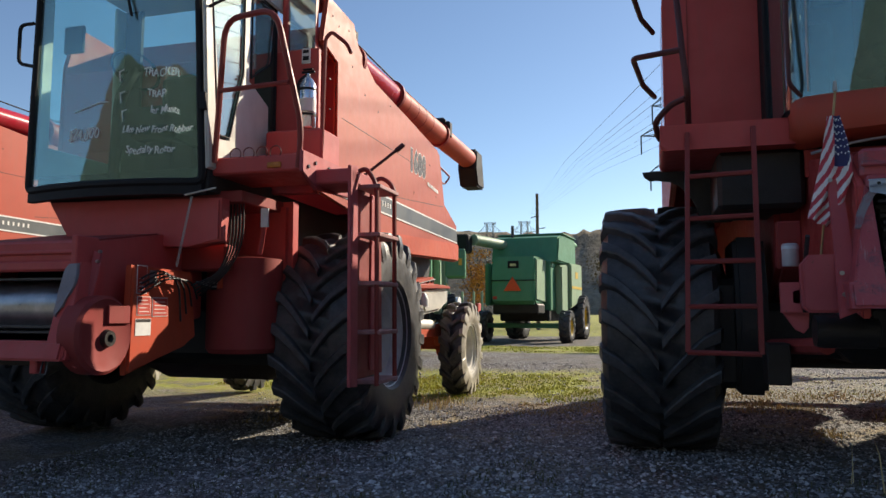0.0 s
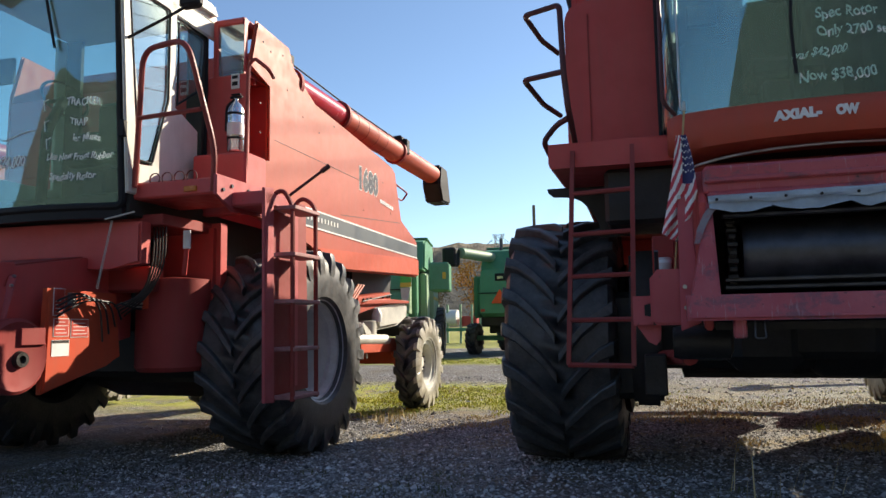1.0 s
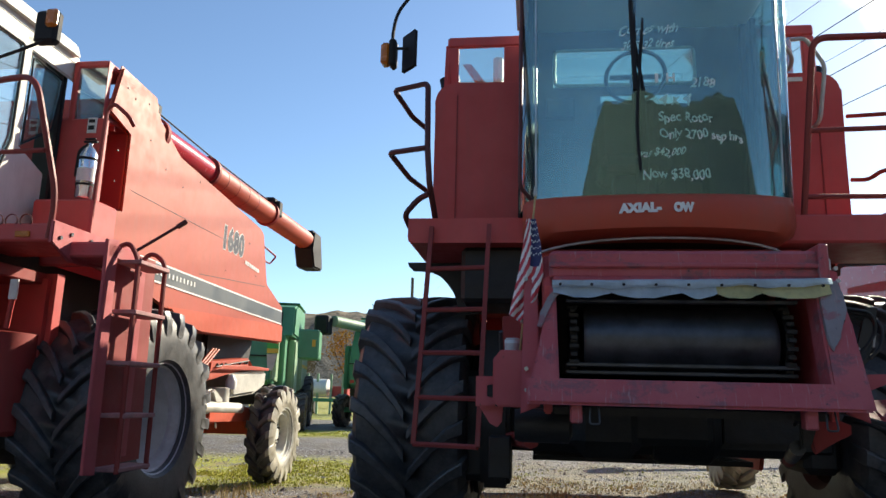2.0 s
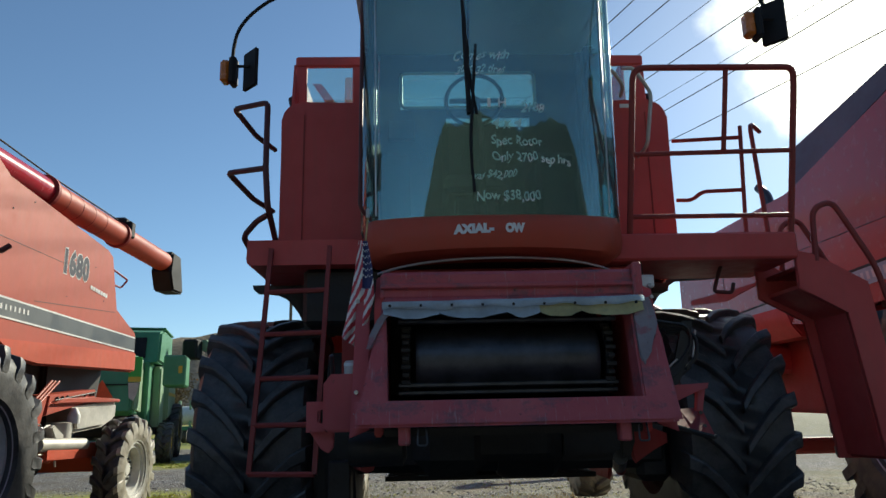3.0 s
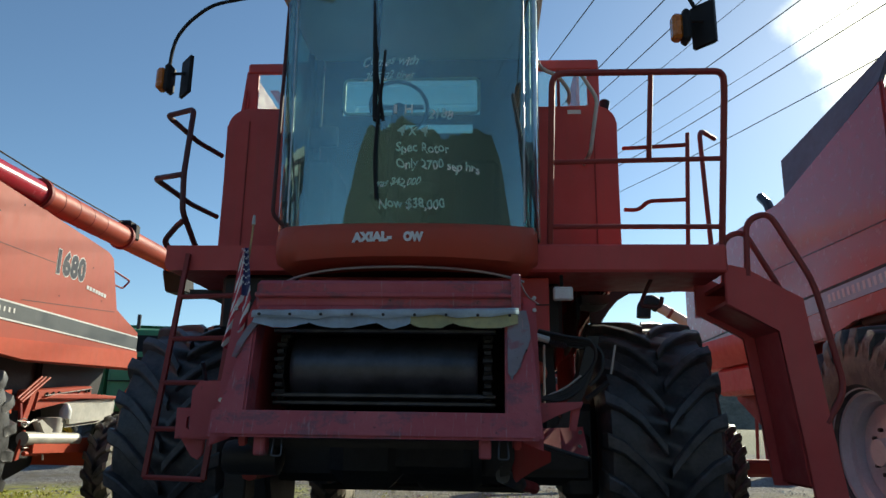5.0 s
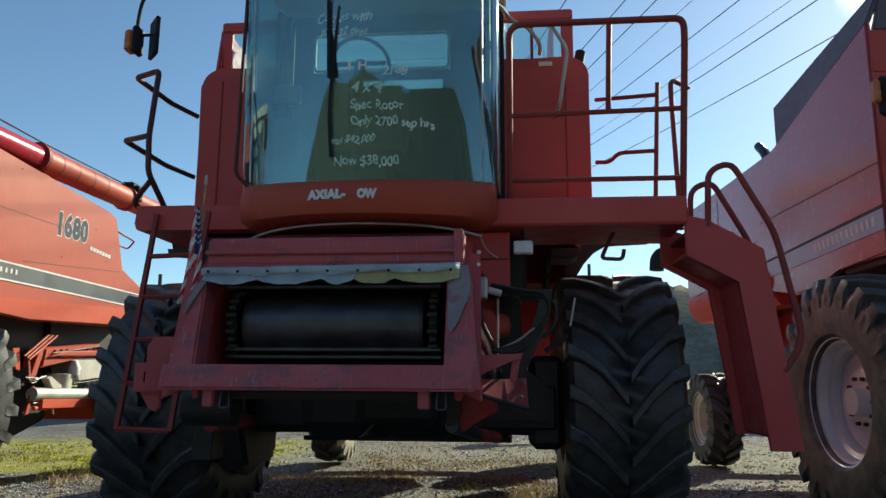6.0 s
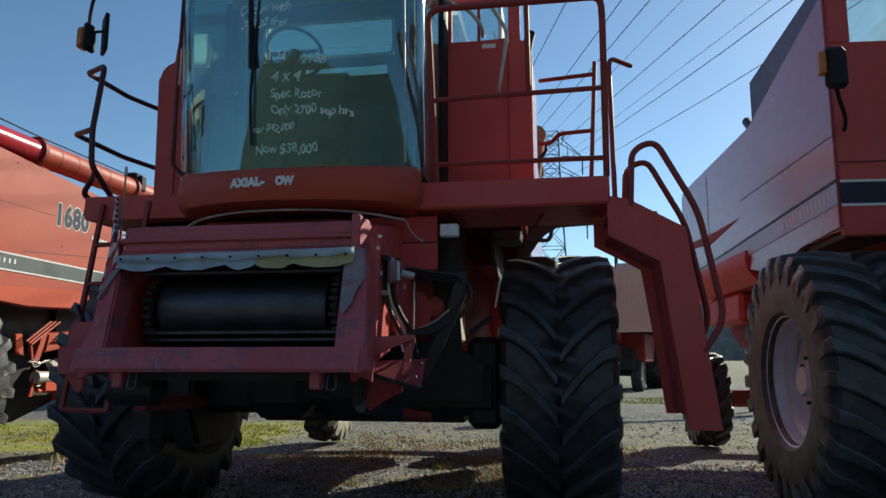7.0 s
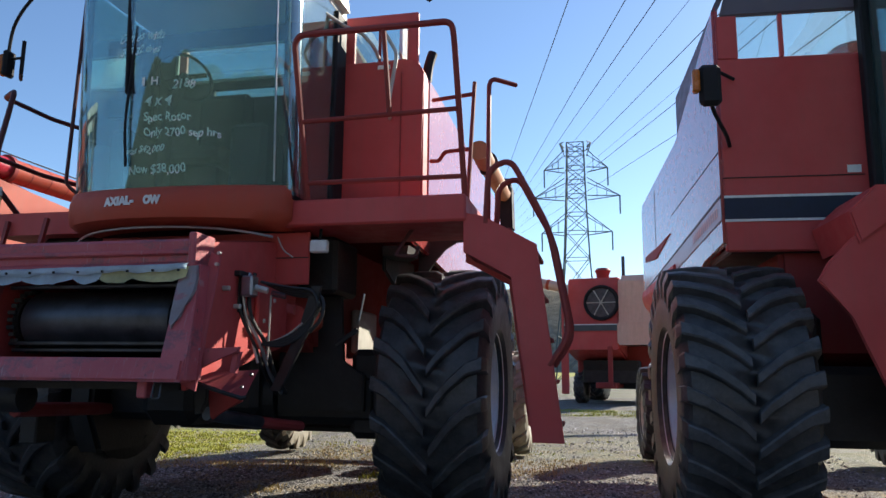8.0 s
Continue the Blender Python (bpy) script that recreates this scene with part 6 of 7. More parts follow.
part("hose", tube([(-3.035, 6.0, 3.26), (-3.115, 5.98, 3.2), (-3.12, 5.98, 2.95)], 0.012, 0.05), BLACK, ext)
other = copy_thing(cream, pose(-10.15, 6.7, 0))
other["label"] = "red combine harvester parked at the end of the row"


# ---- the combine with the raised tank ----
def combine_raised_tank():
    root = thing("combine_harvester", (5.72, 6.3, 0), "dark red combine harvester with raised grain tank and wide tyres", "combine", "combines in the row", 3.5)
    L = 5.72
    wheel(root, (5.68, 6.40, 0.97), 1.0, 0.90, 0.475, -1, 26, TYRE, RIM_SKYLIT, 0.06, -0.12, "deep-lugged front tyre with dusty sidewall", TYRE_SIDE, 0.62)
    wheel(root, (8.75, 6.40, 0.97), 1.0, 0.90, 0.475, 1, 26, TYRE, SILVER, 0.06)
    wheel(root, (5.72, 10.75, 0.60), 0.62, 0.42, 0.33, -1, 17, TYRE, RIM_WHITE, 0.045)
    wheel(root, (8.7, 10.75, 0.60), 0.62, 0.42, 0.33, 1, 17, TYRE, RIM_WHITE, 0.045)
    part("front_axle", boxes((6.1, 8.35, 6.1, 6.7, 0.62, 1.2, 0.06), (6.18, 6.4, 6.3, 6.8, 0.55, 1.6, 0.05)), GREASE_SHADE, root)
    part("rear_axle", boxes((5.9, 8.5, 10.62, 10.9, 0.5, 0.72, 0.04)), RED_DULL_SHADE, root)
    side = [(6.30, 2.13), (7.1, 2.13), (7.5, 2.0), (8.0, 1.98), (8.5, 2.10), (11.3, 2.16), (11.5, 2.22), (11.6, 2.45), (11.58, 3.52), (11.45, 3.62), (8.4, 3.60), (8.22, 3.62), (6.30, 4.11)]
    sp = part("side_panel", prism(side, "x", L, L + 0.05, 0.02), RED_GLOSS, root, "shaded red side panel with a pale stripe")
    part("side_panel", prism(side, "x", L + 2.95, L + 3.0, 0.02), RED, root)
    # the raised boards lean in over the tank
    for x, s, mat in ((L, 1, SLATE), (L + 2.94, -1, RED)):
        bm = prism([(6.32, 4.09), (8.19, 3.60), (8.19, 4.06), (6.32, 4.47)], "x", x, x + 0.05, 0.012)
        for v in bm.verts:
            v.co.x += s * 0.24 * (8.19 - v.co.y) * (v.co.z - (3.60 + 0.262 * (8.19 - v.co.y)))
        part("tank_extension", bm, mat, root)
    part("tank_rear", prism([(8.14, 2.4), (8.14, 4.0), (8.18, 4.0), (8.18, 2.4)], "x", L + 0.22, L + 2.94, 0.005), RED_DULL_SHADE, root)
    stripe = part("stripe_band", prism([(6.31, 2.33), (11.28, 2.13), (11.28, 2.30), (6.31, 2.50)], "x", L - 0.008, L - 0.002, 0), STRIPE_PALE, root, "pale grey-blue stripe with plain lettering bars")
    part("stripe_edge", prism([(6.31, 2.50), (11.28, 2.30), (11.28, 2.32), (6.31, 2.53)], "x", L - 0.009, L - 0.002, 0), GREASE_SHADE, stripe)
    for i in range(13):
        y, d = 6.42 + 0.085 * i, 0.0034 * i
        part("lettering_bar", prism([(y, 2.375 - d), (y + 0.045, 2.374 - d), (y + 0.06, 2.455 - d), (y + 0.015, 2.456 - d)], "x", L - 0.011, L - 0.009, 0), WHITE, stripe)
    part("lettering_bar", prism([(9.5, 2.26), (10.6, 2.215), (10.7, 2.26), (9.6, 2.305)], "x", L - 0.011, L - 0.009, 0), WHITE, stripe)
    part("panel_seam", prism([(6.3, 2.88), (8.75, 2.88), (8.75, 2.888), (6.3, 2.888)], "x", L - 0.003, L, 0), GREASE_SHADE, sp)
    part("panel_seam", prism([(10.1, 2.72), (10.115, 2.72), (10.115, 3.5), (10.1, 3.5)], "x", L - 0.003, L, 0), GREASE_SHADE, sp)
    part("air_scoop", prism([(8.85, 2.70), (9.9, 2.715), (11.2, 2.78), (11.2, 2.70), (10.1, 2.59)], "x", L - 0.012, L - 0.002, 0.002), RED_DULL_SHADE, sp, "dark triangular air scoop")
    part("rear_skirt", prism([(L - 0.03, 2.30), (L - 0.045, 2.20), (L - 0.01, 2.08), (L + 0.10, 1.94), (L + 0.3, 1.93), (L + 0.3, 2.30)], "y", 8.55, 11.5, 0.02), RED, root)
    part("straw_hood", boxes((L + 0.12, L + 2.8, 9.4, 10.85, 1.56, 1.93, 0.05)), RED, root)
    # front face with windows and stripe
    part("upper_face", prism([(L + 0.06, 4.03), (8.5, 4.03), (8.4, 4.46), (L + 0.17, 4.46)], "y", 6.30, 6.35, 0.012), SLATE, root)
    front = [(L + 0.02, 7.9, 6.30, 6.35, 2.075, 3.66, 0.012)]
    for a, b in ((L + 0.03, L + 0.19), (6.235, 6.265), (6.85, 8.6)):
        part("window_post", boxes((a, b, 6.30, 6.35, 3.66, 4.03, 0.006)), RED, root)
    part("front_face", boxes(*front), RED, root, "flat dark red tank front")
    for a, b in ((L + 0.19, 6.235), (6.265, 6.85)):
        w = part("tank_window", boxes((a, b, 6.322, 6.328, 3.66, 4.03, 0)), CLEAR_GLASS, root)
        w.visible_shadow = False
    fs = part("front_stripe", boxes((L + 0.02, 6.78, 6.290, 6.298, 2.33, 2.50, 0)), NAVY, root, "dark stripe with white edges across the front")
    part("stripe_edge", boxes((L + 0.02, 6.78, 6.289, 6.297, 2.50, 2.52, 0)), WHITE, fs)
    part("stripe_edge", boxes((L + 0.02, 6.78, 6.289, 6.297, 2.31, 2.33, 0)), WHITE, fs)
    part("face_seam", boxes((L + 0.02, 6.78, 6.292, 6.30, 2.66, 2.667, 0)), GREASE_SHADE, root)
    part("small_label", boxes((6.66, 6.76, 6.29, 6.298, 2.68, 2.74, 0)), WHITE, root)
    part("tank_auger", tube([(6.7, 7.2, 3.5), (6.9, 7.0, 3.95), (7.1, 7.0, 4.0)], 0.07, 0.1), RED_DULL_SHADE, root)
    part("separator_body", prism([(6.4, 1.3), (7.0, 1.0), (10.2, 1.1), (11.0, 1.5), (11.0, 2.1), (6.4, 2.2)], "x", 6.15, 8.3, 0.04), RED_DULL_SHADE, root)
    part("engine_deck", prism([(8.2, 2.3), (8.2, 3.57), (11.4, 3.57), (11.55, 2.4), (11.5, 2.3)], "x", L + 0.06, L + 2.94, 0.01), RED_DULL_SHADE, root)
    part("exhaust_pipe", tube([(6.14, 9.35, 3.4), (6.14, 9.45, 3.93), (6.14, 9.66, 4.10)], 0.06, 0.12), DARK_STEEL, root)
    # cab starts beyond the face
    part("cab_body", boxes((6.86, 8.5, 5.15, 6.28, 2.15, 2.45, 0.05)), RED, root)
    g = part("windscreen", bowed(7.7, 0.83, 4.75, 5.1, 2.45, 4.2, 0.008), CAB_GLASS, root)
    g.visible_shadow = False
    w = part("side_window", boxes((6.865, 6.873, 5.1, 6.25, 2.45, 4.2, 0)), CAB_GLASS, root)
    w.visible_shadow = False
    part("cab_corner_post", boxes((6.80, 6.87, 6.18, 6.29, 2.3, 4.4, 0.015), (6.84, 6.90, 5.06, 5.14, 2.3, 4.3, 0.015)), BLACK, root)
    part("cab_lining", boxes((6.9, 8.5, 6.22, 6.28, 2.4, 4.2, 0)), LINING, root)
    part("cab_roof", boxes((6.8, 8.6, 4.7, 6.3, 4.2, 4.45, 0.05)), CREAM, root)
    part("platform", prism([(6.36, 2.22), (6.55, 2.40), (8.7, 2.40), (8.7, 2.18), (6.62, 2.18), (6.42, 2.0)], "y", 5.55, 6.28, 0.015), RED, root)
    part("platform_bracket", prism([(6.15, 1.76), (6.22, 1.88), (6.64, 2.32), (7.3, 2.32), (7.3, 0.75), (6.72, 0.62), (6.54, 1.02), (6.36, 1.52)], "y", 5.58, 5.62, 0.012), RED, root, "bright red platform bracket")
    part("platform_bracket", prism([(6.62, 2.15), (7.6, 2.15), (7.6, 1.4), (6.9, 1.2)], "y", 5.66, 5.74, 0.01), RED_DULL_SHADE, root)
    # dark slab where only shadow lies under the tank front
    part("fender", prism([(6.36, 2.13), (7.1, 2.12), (7.1, 2.06), (6.36, 2.07)], "x", L + 0.055, 6.6, 0.01), GREASE_SHADE, root)
    part("feeder_side", prism([(4.4, 1.1), (4.4, 1.9), (6.2, 2.1), (6.2, 1.3)], "x", 7.0, 8.3, 0.03), RED_DULL_SHADE, root)
    part("mirror_arm", tube([(5.80, 6.28, 2.92), (5.74, 6.1, 2.95), (5.60, 5.9, 3.10), (5.58, 5.88, 3.3)], 0.016, 0.08), BLACK, root)
    m = part("mirror_head", boxes((5.50, 5.66, 5.80, 5.88, 3.10, 3.42, 0.03)), BLACK, root)
    part("amber_lamp", boxes((5.45, 5.505, 5.79, 5.86, 3.2, 3.38, 0.015)), AMBER, m, "amber warning lamp")
    part("mirror_hanger", tube([(5.58, 5.88, 3.42), (5.66, 6.1, 3.5), (5.86, 6.29, 3.48)], 0.014, 0.06), BLACK, root)
    return root


combine_raised_tank()


# ---- unloading auger of an unseen machine, on an added stand and inlet box ----
def unseen_machine_auger():
    root = thing("unloading_auger", (9.4, 20.0, 0), "pale peach unloading auger with black spout on an added stand", "auger")
    t = part("auger_tube", tube([(6.80, 20.0, 4.37), (10.4, 20.0, 2.26)], 0.135, seg=18), PEACH, root)
    part("auger_band", tube([(7.25, 20.0, 4.106), (7.32, 20.0, 4.065)], 0.15, seg=18), RED_DULL_SHADE, t)
    part("spout", tube([(7.0, 20.0, 4.27), (6.76, 20.0, 4.43), (6.60, 20.0, 4.28), (6.58, 20.0, 3.96)], 0.19, 0.16, 14), BLACK, root, "round black rubber spout")
    for y in (19.6, 20.4):
        part("stand_leg", tube([(9.4, 20.0, 2.82), (9.4, y, -0.12)], 0.045, seg=8), RED_DULL_SHADE, root)
        part("foot_plate", boxes((9.28, 9.52, y - 0.12, y + 0.12, -0.16, -0.10, 0.01)), DARK_STEEL, root)
    part("inlet_box", boxes((10.1, 10.9, 19.6, 20.4, -0.12, 2.4, 0.04)), RED_DULL_SHADE, root)
    return root


unseen_machine_auger()


# ---- the flag on a stick ----
def small_flag():
    root = thing("hand_flag", (0.88, 4.36, 1.2), "small striped flag on a wooden stick hanging limp", "flag")
    top, base = Vector((0.975, 4.26, 2.24)), Vector((0.875, 4.37, 1.22))
    part("stick", tube([base, top], 0.006, seg=6), STRAW, root)
    part("stick_tip", lathe([(0, 0.0), (0.0, 0.012), (0.05, 0.008), (0.06, 0)], tuple(top), "z", 8), GALV, root)
    bm = bmesh.new()
    nu, nv = 64, 48
    edges = [((0.925, 2.10), (0.985, 2.09)), ((0.900, 1.95), (1.020, 1.93)), ((0.872, 1.80), (1.035, 1.77)), ((0.840, 1.67), (0.985, 1.62)), ((0.812, 1.56), (0.905, 1.50))]

    def at(u, v):
        # hangs down from its top, with folds along its length
        k = min(int(u * 4), 3)
        f = u * 4 - k
        (a, b), (c, d) = edges[k], edges[k + 1]
        x = (a[0] * (1 - f) + c[0] * f) * (1 - v) + (b[0] * (1 - f) + d[0] * f) * v
        z = (a[1] * (1 - f) + c[1] * f) * (1 - v) + (b[1] * (1 - f) + d[1] * f) * v
        turn = 1 - 0.14 * (x - 0.93)
        return Vector((x * turn, 4.27 * turn + 0.028 * math.sin(v * 11.0 + u * 2.5) * (0.3 + 0.7 * u) - 0.03, z))

    grid = [[bm.verts.new(at(i / nu, j / nv)) for j in range(nv + 1)] for i in range(nu + 1)]
    for i in range(nu):
        for j in range(nv):
            f = bm.faces.new((grid[i][j], grid[i + 1][j], grid[i + 1][j + 1], grid[i][j + 1]))
            # the stripes swing from the free edge down to the hem
            u, v = (i + 0.5) / nu, (j + 0.5) / nv
            across = v - (1 - u) / 0.62
            f.material_index = 2 if across < -0.06 and v > 0.45 and u < 0.44 else int(across * 6.5 + 40) % 2
    cloth = part("cloth", bm, [FLAG_RED, WHITE, FLAG_BLUE], root, "striped cloth with a blue starred corner", smooth=60)
    bm = bmesh.new()
    for i in range(6):
        for j in range(5):
            u, v = 0.03 + 0.058 * i + 0.012 * (j % 2), 0.50 + 0.11 * j
            p = at(u, v) + Vector((0, -0.004, 0))
            du = (at(u + 0.01, v) - at(u, v)).normalized() * 0.0065
            dv = (at(u, v + 0.01) - at(u, v)).normalized() * 0.0065
            bm.faces.new([bm.verts.new(p + q) for q in (du, dv, -du, -dv)])
    part("stars", bm, WHITE, cloth)
    return root


small_flag()


# ---- green combines across the lane ----
def green_combine():
    """Seen from behind: rounded hood with a reflector, tall tank, auger laid back along the side. Built at the world's origin, facing +y."""
    root = thing("green_combine", (0, 0, 0), "green combine harvester with orange reflector triangle on its hood", "combine", "green combines across the lane")
    hood = [(0.0, 1.45), (0.05, 2.3), (0.18, 2.95), (1.6, 2.98), (1.6, 1.35), (0.25, 1.32)]
    h = part("rear_hood", prism(hood, "x", -0.75, 0.75, 0.06), GREEN, root)
    part("hood_seam", boxes((-0.76, 0.76, -0.005, 1.4, 2.12, 2.15, 0)), BLACK, h)
    part("reflector_triangle", prism([(-0.30, 1.78), (0.30, 1.78), (0.0, 2.26)], "y", -0.03, -0.01, 0), SAFETY, h, "orange slow-vehicle triangle")
    part("badge", boxes((-0.19, 0.19, 0.06, 0.10, 2.55, 2.80, 0.01)), BLACK, h, "dark square badge with a pale shape")
    part("badge_shape", boxes((-0.10, 0.10, 0.045, 0.058, 2.62, 2.70, 0)), FLAP_YELLOW, h)
    # paler green paints in the sun on the right-hand shields and hood flank
    part("side_shield", prism([(2.3, 1.0), (2.3, 2.75), (3.4, 2.85), (3.4, 1.0)], "x", 0.95, 1.2, 0.05), GREEN_PALE_SUNLIT, root)
    part("hood_flank", prism([(0.12, 1.5), (0.2, 2.85), (1.5, 2.9), (1.5, 1.42)], "x", 0.755, 0.80, 0.01), GREEN_PALE_SUNLIT, h)
    part("side_shield", prism([(3.45, 1.2), (3.45, 2.9), (5.6, 2.95), (5.6, 1.5)], "x", 1.12, 1.32, 0.05), GREEN_PALE_SUNLIT, root)
    part("panel_stripe", boxes((1.325, 1.335, 3.5, 5.5, 1.95, 2.05, 0)), YELLOW, root)
    part("leaping_mark", boxes((1.325, 1.335, 4.2, 4.7, 2.35, 2.6, 0)), YELLOW, root)
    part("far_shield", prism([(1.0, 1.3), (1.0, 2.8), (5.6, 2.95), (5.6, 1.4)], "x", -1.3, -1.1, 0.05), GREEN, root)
    part("body", boxes((-1.1, 0.95, 1.55, 6.2, 1.1, 2.9, 0.05)), GREEN, root)
    part("tank", prism([(1.6, 2.85), (1.9, 3.75), (2.6, 3.9), (4.9, 3.9), (5.0, 2.85)], "x", -1.25, 1.2, 0.06), GREEN, root)
    part("tank_lid", boxes((-1.28, 1.23, 2.5, 4.9, 3.9, 3.96, 0.02)), GREEN, root)
    part("cab", boxes((-0.85, 0.85, 5.1, 6.6, 2.2, 3.75, 0.08)), GREEN, root)
    part("cab_window", boxes((0.845, 0.86, 5.3, 6.4, 2.5, 3.6, 0)), CLEAR_GLASS, root)
    part("cab_roof", boxes((-0.95, 0.95, 5.0, 6.75, 3.75, 3.95, 0.06)), GREEN, root)
    part("auger_tube", tube([(-0.6, 3.8, 3.45), (-0.7, 2.4, 3.5), (-1.45, 0.2, 3.58)], 0.19, 0.3, 14), GREEN_PALE_SUNLIT, root)
    part("auger_spout", boxes((-2.0, -1.5, -0.25, 0.25, 3.1, 3.75, 0.06)), BLACK, root, "black rubber spout")
    part("spreader", boxes((-0.8, 0.8, 0.3, 1.3, 1.0, 1.35, 0.05)), GREASE_SHADE, root)
    part("chassis", boxes((-0.9, 0.9, 1.5, 5.6, 0.75, 1.15, 0.05)), GREASE_SHADE, root)
    part("rear_axle", boxes((-1.4, 1.4, 1.5, 1.7, 0.5, 0.68, 0.03)), GREEN, root)
    for x, o in ((-1.5, -1), (1.5, 1)):
        wheel(root, (x, 1.6, 0.56), 0.58, 0.40, 0.28, o, 15, TYRE, YELLOW, 0.035, 0.3)
        wheel(root, (x * 0.82, 5.2, 0.86), 0.88, 0.7, 0.42, o, 19, TYRE, YELLOW, 0.05, 0.3)
    part("ladder", boxes((1.2, 1.26, 5.0, 5.05, 0.6, 2.3, 0.01), (1.2, 1.26, 5.4, 5.45, 0.6, 2.3, 0.01), *((1.2, 1.26, 5.0, 5.45, 0.8 + 0.3 * i, 0.83 + 0.3 * i, 0) for i in range(5))), GREEN, root)
    part("tail_lamp", boxes((-0.7, -0.55, -0.005, 0.04, 1.5, 1.6, 0.01)), DECAL_RED, h)
    part("exhaust_pipe", tube([(-0.6, 2.2, 3.8), (-0.6, 2.2, 4.25)], 0.06), DARK_STEEL, root)
    return root


ORIGIN_FREE = green_combine()
ORIGIN_FREE.matrix_basis = pose(-4.5, 24.2, 0.0, 0, 0, -5)
b = copy_thing(ORIGIN_FREE, pose(-7.2, 20.0, 0, 0, 0, 13))
ORIGIN[b.name] = Matrix()
part("side_lid", boxes((0.64, 0.96, -0.07, -0.02, 2.2, 2.86, 0.01)), LIME, b, "lime green lid with a yellow strip")
part("lid_strip", boxes((0.64, 0.96, -0.08, -0.072, 2.2, 2.33, 0)), YELLOW, b)
part("pale_flap", prism([(0.64, 2.18), (0.94, 2.18), (0.86, 1.85), (0.80, 1.70), (0.68, 1.78)], "y", -0.05, -0.02, 0.008), GALV, b)
part("tank_screen", prism([(1.60, 2.98), (1.80, 3.58), (1.84, 3.58), (1.64, 2.98)], "x", -1.0, 0.8, 0.004), BLACK, b)
part("side_box", boxes((1.45, 2.05, 0.4, 1.6, 2.1, 2.95, 0.04)), GREEN, b, "green box on the side")
part("box_mark", boxes((1.85, 1.95, 0.385, 0.4, 2.45, 2.65, 0)), YELLOW, b)
b["label"] = "green combine harvester standing behind the red ones"
copy_thing(ORIGIN_FREE, pose(-14.5, 25.0, 0, 0, 0, -20))


# ---- a red combine far back, seen from behind ----
def far_red_combine():
    o = (4.9, 26.0, 0)
    root = thing("red_combine_rear", o, "red combine seen from behind with a round radiator screen", "combine", rz=-13)
    part("engine_housing", prism([(26.0, 2.6), (26.1, 4.34), (29.2, 4.34), (29.4, 2.6)], "x", 3.55, 5.35, 0.05), RED, root)
    part("tail_hood", prism([(25.7, 1.85), (25.7, 2.75), (28.8, 2.85), (29.0, 1.8), (27.0, 1.5)], "x", 3.5, 5.4, 0.06), RED, root)
    part("hood_stripe", boxes((3.5, 5.36, 25.66, 25.69, 2.48, 2.68, 0)), STRIPE_GREY, root)
    part("stripe_edge", boxes((3.5, 5.36, 25.655, 25.685, 2.68, 2.71, 0)), WHITE, root)
    screen = part("radiator_ring", lathe([(25.93, 0.50), (25.88, 0.54), (25.88, 0.60), (25.99, 0.62)], (4.75, 0, 3.46), "y", 32), BLACK, root)
    part("radiator_mesh", lathe([(25.96, 0.0), (25.96, 0.52)], (4.75, 0, 3.46), "y", 32), DARK_STEEL, screen)
    for k in range(6):
        a = math.pi * k / 3
        part("screen_spoke", tube([(4.75, 25.92, 3.46), (4.75 + 0.5 * math.cos(a), 25.92, 3.46 + 0.5 * math.sin(a))], 0.02, seg=5), GALV, screen)
    # sunlit red is painted as peach on this panel and the skirt
    part("side_panel", prism([(25.75, 2.0), (25.75, 4.15), (25.9, 4.36), (29.5, 4.4), (31.5, 4.35), (31.5, 2.0)], "x", 5.36, 6.78, 0.12), PEACH, root, "red side panel, sunlight painted as pale peach")
    part("side_skirt", prism([(25.6, 2.0), (25.6, 2.75), (31.5, 2.75), (31.5, 2.0)], "x", 5.34, 6.84, 0.05), PEACH, root)
    part("body", boxes((3.6, 6.2, 27.0, 32.0, 1.0, 3.8, 0.05)), RED_DULL_SHADE, root)
    part("lower_frame", prism([(26.4, 1.5), (30.5, 1.5), (30.5, 0.55), (28.0, 0.5), (26.6, 0.8)], "x", 3.95, 5.85, 0.03), GREASE_SHADE, root)
    part("drawbar", boxes((4.5, 5.2, 25.9, 27.2, 0.55, 0.75, 0.03)), RED_DULL_SHADE, root)
    part("side_stripe", boxes((6.842, 6.852, 25.9, 31.4, 2.42, 2.6, 0)), STRIPE_GREY, root)
    part("crossing_auger", tube([(2.3, 25.45, 4.27), (3.62, 25.42, 3.96)], 0.17, seg=14), PEACH, root, "pale unloading tube lying across the back")
    part("auger_band", tube([(3.0, 25.434, 4.106), (3.1, 25.432, 4.082)], 0.185, seg=14), ORANGE_RED, root)
    part("tail_post", boxes((3.40, 3.66, 25.62, 25.7, 0.35, 1.95, 0.02)), RED, root)
    part("tail_post", boxes((5.0, 5.16, 25.62, 25.7, 0.6, 1.95, 0.02)), RED_DULL_SHADE, root)
    part("tail_ladder", boxes((3.42, 3.5, 25.66, 25.7, 0.9, 3.9, 0.01)), RED, root)
    part("chassis", boxes((3.9, 5.9, 26.5, 31.5, 0.7, 1.2, 0.05)), GREASE_SHADE, root)
    part("air_cleaner", lathe([(4.3, 0.0), (4.3, 0.22), (4.62, 0.24), (4.72, 0.30), (4.82, 0.2), (4.82, 0)], (4.55, 27.2, 0), "z", 18), RED_DULL_SHADE, root)
    part("exhaust_pipe", tube([(5.25, 27.4, 4.2), (5.25, 27.4, 5.25)], 0.06), DARK_STEEL, root)
    part("auger_tube", lathe([(26.6, 0.0), (26.6, 0.17), (31.5, 0.17)], (3.35, 0, 4.05), "y", 16), CREAM, root)
